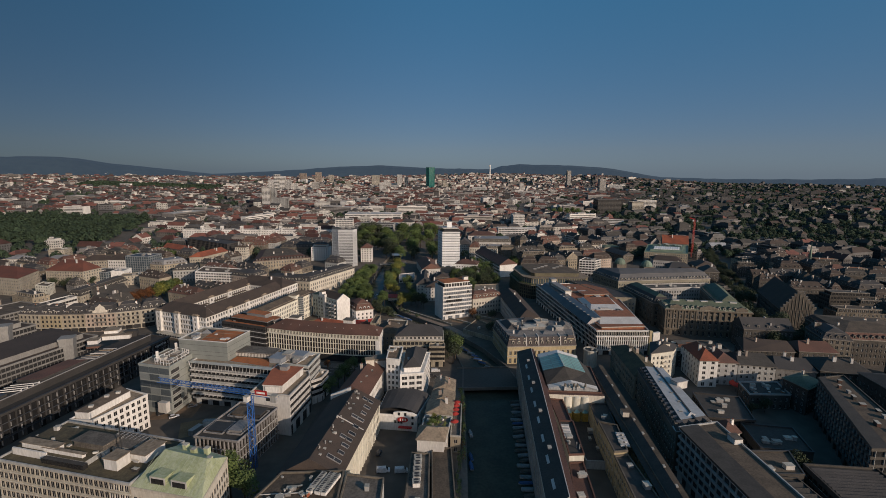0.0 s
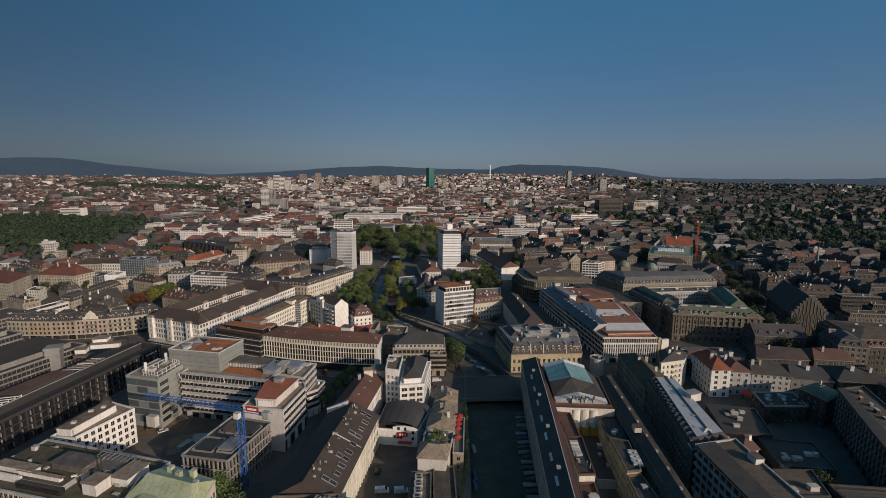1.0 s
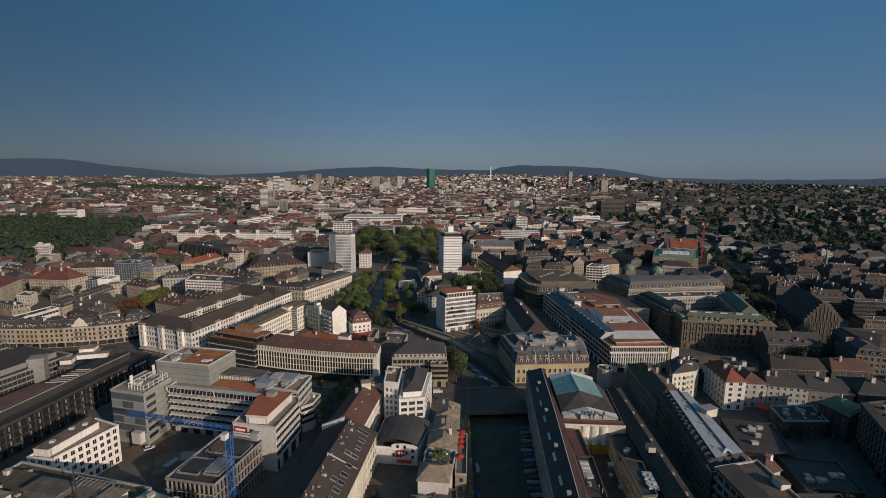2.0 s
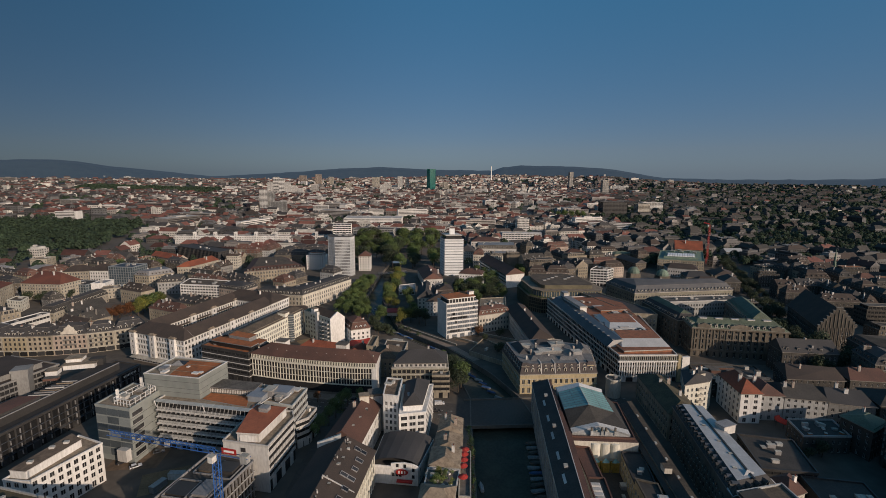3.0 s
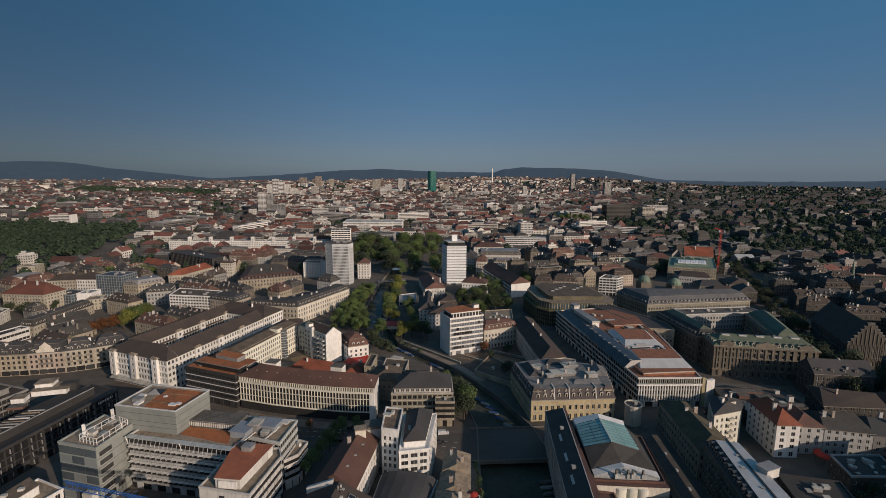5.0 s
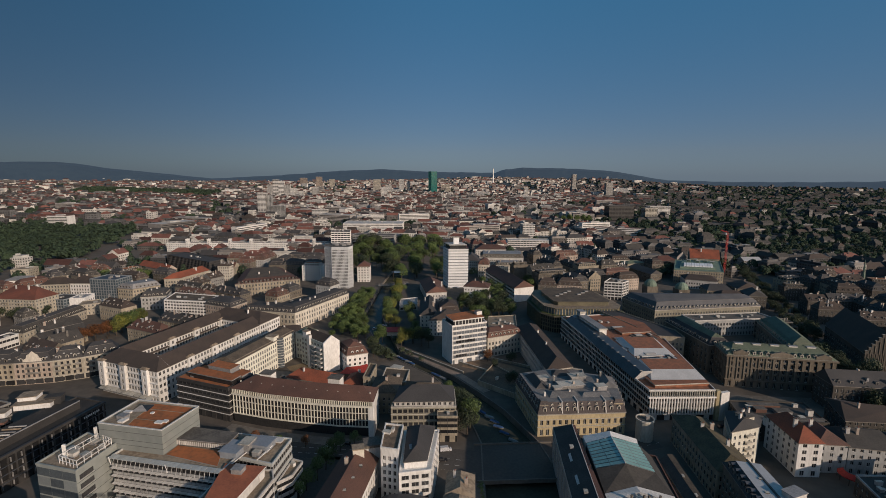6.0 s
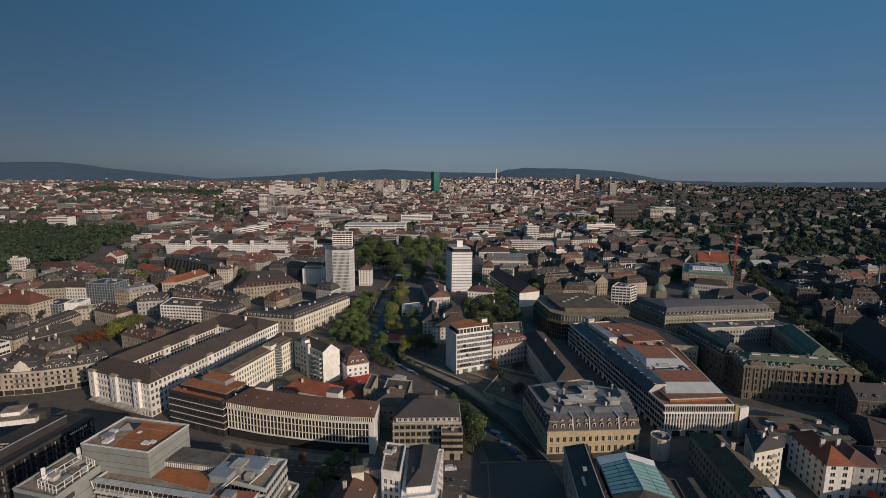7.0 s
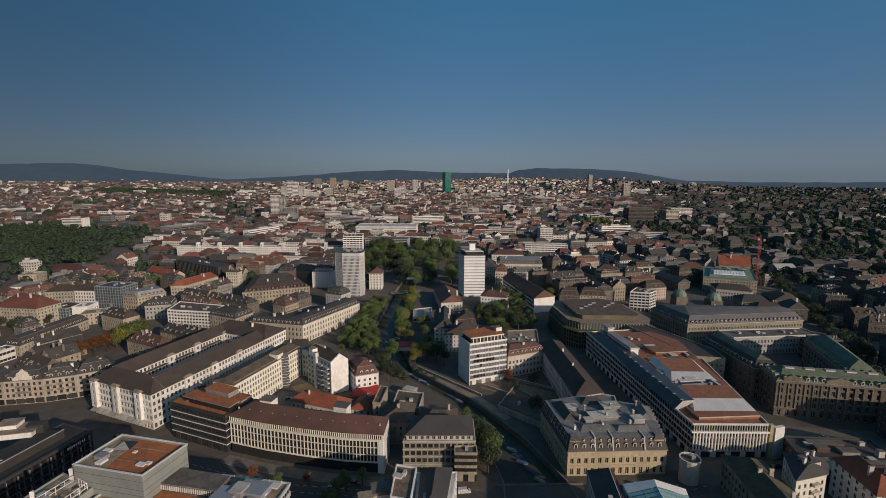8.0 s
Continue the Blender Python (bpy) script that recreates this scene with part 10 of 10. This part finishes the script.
def boat(x, y, turn, kind):
    words = ("small moored boat under blue tarpaulin", "small white moored motor boat", "small moored boat under grey cover")
    ob = thing("boat", (x, y, -2.95), words[kind], "boat", "moored boats")
    ob.rotation_euler = (0, 0, turn)
    for name, me in zip(("hull", "cover"), BOATS[kind]):
        p = new(name, me)
        p.parent = ob


r = random.Random(21)
for k in range(24):
    y = 178 + k * 3.6
    x = np.interp(y, [c[0] for c in CANAL], [c[2] for c in CANAL]) - 5.0 + r.uniform(-0.8, 0.8)
    boat(x, y, r.uniform(-0.15, 0.15) + (math.pi if k % 2 else 0), 0 if k % 12 == 5 else 1 + k % 2)
for y, kind in ((208, 0), (214, 0), (232, 1)):
    boat(np.interp(y, [c[0] for c in CANAL], [c[1] for c in CANAL]) + 3.5, y, 1.6, kind)
for x, y, kind in ((-19, 423, 1), (-16.5, 419, 1), (-13.5, 414.5, 1), (-10.5, 410.5, 0), (-7.5, 407, 0), (-5.2, 404, 1), (-2.8, 400.8, 0), (11.5, 383, 0), (14, 380, 0), (16.5, 377, 1), (25, 354, 0), (27, 349, 0),
                   (33, 338, 1), (35, 333, 0), (38, 328, 1), (41, 318, 0), (43, 312, 0), (46, 305, 1), (40, 323, 0)):
    boat(x, y, -0.75 + r.uniform(-0.2, 0.2), kind)


def car_parts(paint, van):
    g = Geo()
    L, W, h = (5.2, 2.0, 1.2) if van else (4.3, 1.8, 0.8)
    prof = ((-L / 2, 0.35), (L / 2, 0.35), (L / 2, h * 0.85), (L * 0.42, h), (-L * 0.46, h), (-L / 2, h * 0.8))
    for s in (-1, 1):
        g.face([(x, s * W / 2, z) for x, z in prof][::s * -1], paint)
    for i in range(len(prof)):
        (x0, z0), (x1, z1) = prof[i], prof[(i + 1) % len(prof)]
        g.face([(x0, -W / 2, z0), (x1, -W / 2, z1), (x1, W / 2, z1), (x0, W / 2, z0)][::-1], paint)
    c = Geo()
    a0, a1, t0, t1, top = (-L * 0.49, L * 0.36, -L * 0.48, L * 0.22, 2.1) if van else (-L * 0.44, L * 0.2, -L * 0.34, L * 0.05, 1.45)
    lo = [(a0, -W * 0.48), (a1, -W * 0.48), (a1, W * 0.48), (a0, W * 0.48)]
    hi = [(t0, -W * 0.42), (t1, -W * 0.42), (t1, W * 0.42), (t0, W * 0.42)]
    for i in range(4):
        j = (i + 1) % 4
        c.face([(*lo[i], h), (*lo[j], h), (*hi[j], top), (*hi[i], top)], paint if van and i != 1 else GLASS)
    c.face([(*p, top) for p in hi], paint)
    w = Geo()
    ring = [(0.32 * math.cos(k * 0.785), 0.32 * math.sin(k * 0.785)) for k in range(8)]
    for y in (-0.1, 0.1):
        w.face([(x, y, z) for x, z in ring][::-1 if y > 0 else 1], DARKWALL)
    for k in range(8):
        (x0, z0), (x1, z1) = ring[k], ring[(k + 1) % 8]
        w.face([(x0, -0.1, z0), (x1, -0.1, z1), (x1, 0.1, z1), (x0, 0.1, z0)], DARKWALL)
    return g.mesh("body"), c.mesh("cabin"), w.mesh("wheel"), L, W


CARS = {}
g = Geo()
for y in (-0.11, 0.11):
    g.face([(0.18 * math.cos(k * 1.047), y, 0.18 * math.sin(k * 1.047)) for k in range(6)][::-1 if y > 0 else 1], METAL)
RIM = g.mesh("rim")


def car(x, y, turn, paint=CARWHITE, van=False):
    key = (paint.name, van)
    if key not in CARS:
        CARS[key] = car_parts(paint, van)
    body, cabin, wheel, L, W = CARS[key]
    colour = {CARWHITE: "white", CARDARK: "dark", CARBLUE: "silver"}[paint]
    ob = thing("van" if van else "car", (x, y, 0.0), f"{colour} parked {'delivery van' if van else 'car'} on the asphalt street", "van" if van else "car", "street vehicles")
    ob.rotation_euler = (0, 0, turn)
    for name, me in (("body", body), ("cabin", cabin)):
        p = new(name, me)
        p.parent = ob
    for sx in (-0.32, 0.3):
        for sy in (-0.45, 0.45):
            p = new("wheel", wheel)
            p.parent = ob
            p.location = (sx * L, sy * W, 0.32)
            rim = new("rim", RIM)
            rim.parent = p


car(13, 294.5, 0.1, CARWHITE, True)
car(-11.5, 202, 0.05, CARWHITE, True)
car(-4.5, 201.5, 0.05, CARWHITE, True)
for x, y, t, p in ((-150, 338, -0.4, CARDARK), (-143, 334, -0.4, CARBLUE), (-110, 318, -0.4, CARWHITE), (-70, 303, -0.25, CARDARK), (-40, 298, -0.15, CARWHITE), (-31, 301, -0.2, CARBLUE), (11, 287, 0.1, CARDARK),
                   (-44, 214, 1.45, CARDARK), (-43.5, 222, 1.45, CARWHITE), (-42.8, 230, 1.45, CARBLUE), (-42, 238, 1.45, CARDARK), (-14, 214, 1.4, CARDARK), (70, 295, 0.1, CARDARK), (84, 297, 0.1, CARWHITE),
                   (-48, 470, 1.9, CARWHITE), (-30, 470, 0.3, CARBLUE), (-33, 466, 0.3, CARWHITE), (-26, 474, 0.3, CARWHITE), (-74, 378, 0.4, CARDARK), (-80, 376, 0.4, CARBLUE), (150, 308, 0.2, CARDARK), (190, 330, -0.2, CARWHITE), (-112, 248, 0.6, CARWHITE), (-119, 251, 0.6, CARDARK), (-108, 258, 0.3, CARBLUE)):
    car(x, y, t, p)


def bus(x, y, turn):
    """Articulated city bus: two bodies, a bellows, a window band on each and wheels."""
    ob = thing("bus", (x, y, 0), "pale articulated city bus on the asphalt street", "bus", "street vehicles")
    ob.rotation_euler = (0, 0, turn)
    for x0, L in ((-4.9, 9.0), (4.6, 8.4)):
        g = Geo()
        g.box((x0, 0, 0.35), (L, 2.5, 1.0), BLUEMETAL)
        g.box((x0, 0, 2.3), (L, 2.5, 0.7), PALE)
        body = part("body", g, ob)
        g = Geo()
        g.box((x0, 0, 1.35), (L - 0.1, 2.46, 0.95), GLASS)
        part("window_band", g, body)
        g = Geo()
        g.box((x0, 0, 3.0), (L * 0.5, 1.6, 0.3), GREY)
        part("roof_unit", g, body)
    g = Geo()
    g.box((-0.1, 0, 0.5), (0.8, 2.2, 2.3), DARKWALL)
    part("bellows", g, ob)
    for wx in (-7.6, -2.4, 2.2, 6.8):
        for wy in (-1.15, 1.15):
            p = new("wheel", CARS[("white_car_paint", True)][2])
            p.parent = ob
            p.location = (wx, wy, 0.45)
            p.scale = (1.5, 1.3, 1.4)


bus(-178, 334, -0.42)
MARK = material("white_road_paint", (0.6, 0.6, 0.57), 0.8)
g = Geo()
for k in range(60):
    u = k / 59 * 6
    i = min(5, int(u))
    road = [(-130, 326), (-92, 311), (-56, 301), (-20, 296), (24, 286), (62, 285), (110, 300)]
    a, b = Vector(road[i]), Vector(road[i + 1])
    c, d = a.lerp(b, u - i), (b - a).normalized()
    n = Vector((-d.y, d.x))
    for o in (0, -4.2) if not 22 < c.x < 64 else ():
        q = c + n * o
        g.face([(*(q - d - n * 0.09), 0.045), (*(q + d - n * 0.09), 0.045), (*(q + d + n * 0.09), 0.045), (*(q - d + n * 0.09), 0.045)], MARK)
tagged(new("lane_markings", g.mesh("lane_markings")), "white dashed lane lines on the cross street", "road marking", "", "structure")


def umbrella(x, y):
    ob = thing("parasol", (x, y, 7.3), "open red cloth parasol on a canal-side terrace", "parasol", "red parasols")
    bar("pole", ob, (0, 0, 0), (0, 0, 0), (0.08, 0.08, 2.5), METAL)
    g = Geo()
    ring = [(1.9 * math.cos(k * 0.785), 1.9 * math.sin(k * 0.785), 2.2) for k in range(8)]
    for k in range(8):
        g.face([ring[k], ring[(k + 1) % 8], (0, 0, 2.9)], REDCLOTH)
    part("canopy", g, ob)


for x, y in ((18.4, 228), (19.0, 231.8), (19.6, 235.4), (20.2, 238.6), (17.8, 221.5)):
    umbrella(x, y)

ob = thing("pavilion", (-18, 455, 0), "low pavilion with bright red roof among trees", "pavilion")
g = Geo()
g.box((0, 0, 0), (9, 10, 3), CREAM)
part("wall", g, ob)
g = Geo()
g.box((0, 0, 3), (10.5, 11.5, 0.4), REDPAINT)
part("roof", g, ob)

ob = thing("kiosk", (-12, 380, 0), "small stone kiosk with pale flat roof", "kiosk")
g = Geo()
g.box((0, 0, 0), (7, 5, 4), SAND, -0.5)
part("wall", g, ob)
g = Geo()
g.box((0, 0, 4), (7.4, 5.4, 0.3), STONE, -0.5)
part("roof", g, ob)


def shrubs():
    """Hedges and creepers along the quay and banks."""
    r = random.Random(3)
    g = Geo()
    for k in range(60):
        y = 152 + k * 2.0
        hedge_cloud(g, np.interp(y, [c[0] for c in CANAL], [c[1] for c in CANAL]) - r.uniform(0.3, 2.0), y, r.uniform(0.7, 1.3), r.uniform(0.8, 2.2), r, LEAF)
    for k in range(40):
        y = r.uniform(400, 440)
        side = np.interp(y, [c[0] for c in CANAL], [c[1] for c in CANAL]) - r.uniform(0, 6) if k % 3 else np.interp(y, [c[0] for c in CANAL], [c[2] for c in CANAL]) + r.uniform(0, 3)
        hedge_cloud(g, side, y, r.uniform(1.2, 2.6), r.uniform(1.5, 4), r, SHADELEAF)
    for k in range(26):
        hedge_cloud(g, r.uniform(5.5, 14), r.uniform(216, 226), r.uniform(0.5, 1.1), r.uniform(0.8, 2.4), r, LEAF if k % 4 else LEAFGOLD, 8.6)
    for k in range(30):
        hedge_cloud(g, 20.2 + r.uniform(-0.3, 0.5) + (k * 1.7) * 0.1, 206 + k * 1.7, r.uniform(0.7, 1.3), r.uniform(3, 7), r, LEAF if k % 5 else LEAFRUST)
    ob = new("quay_shrubs", g.mesh("quay_shrubs"))
    tagged(ob, "low green hedges and creepers along the quay", "shrubs", "", "stuff")


shrubs()
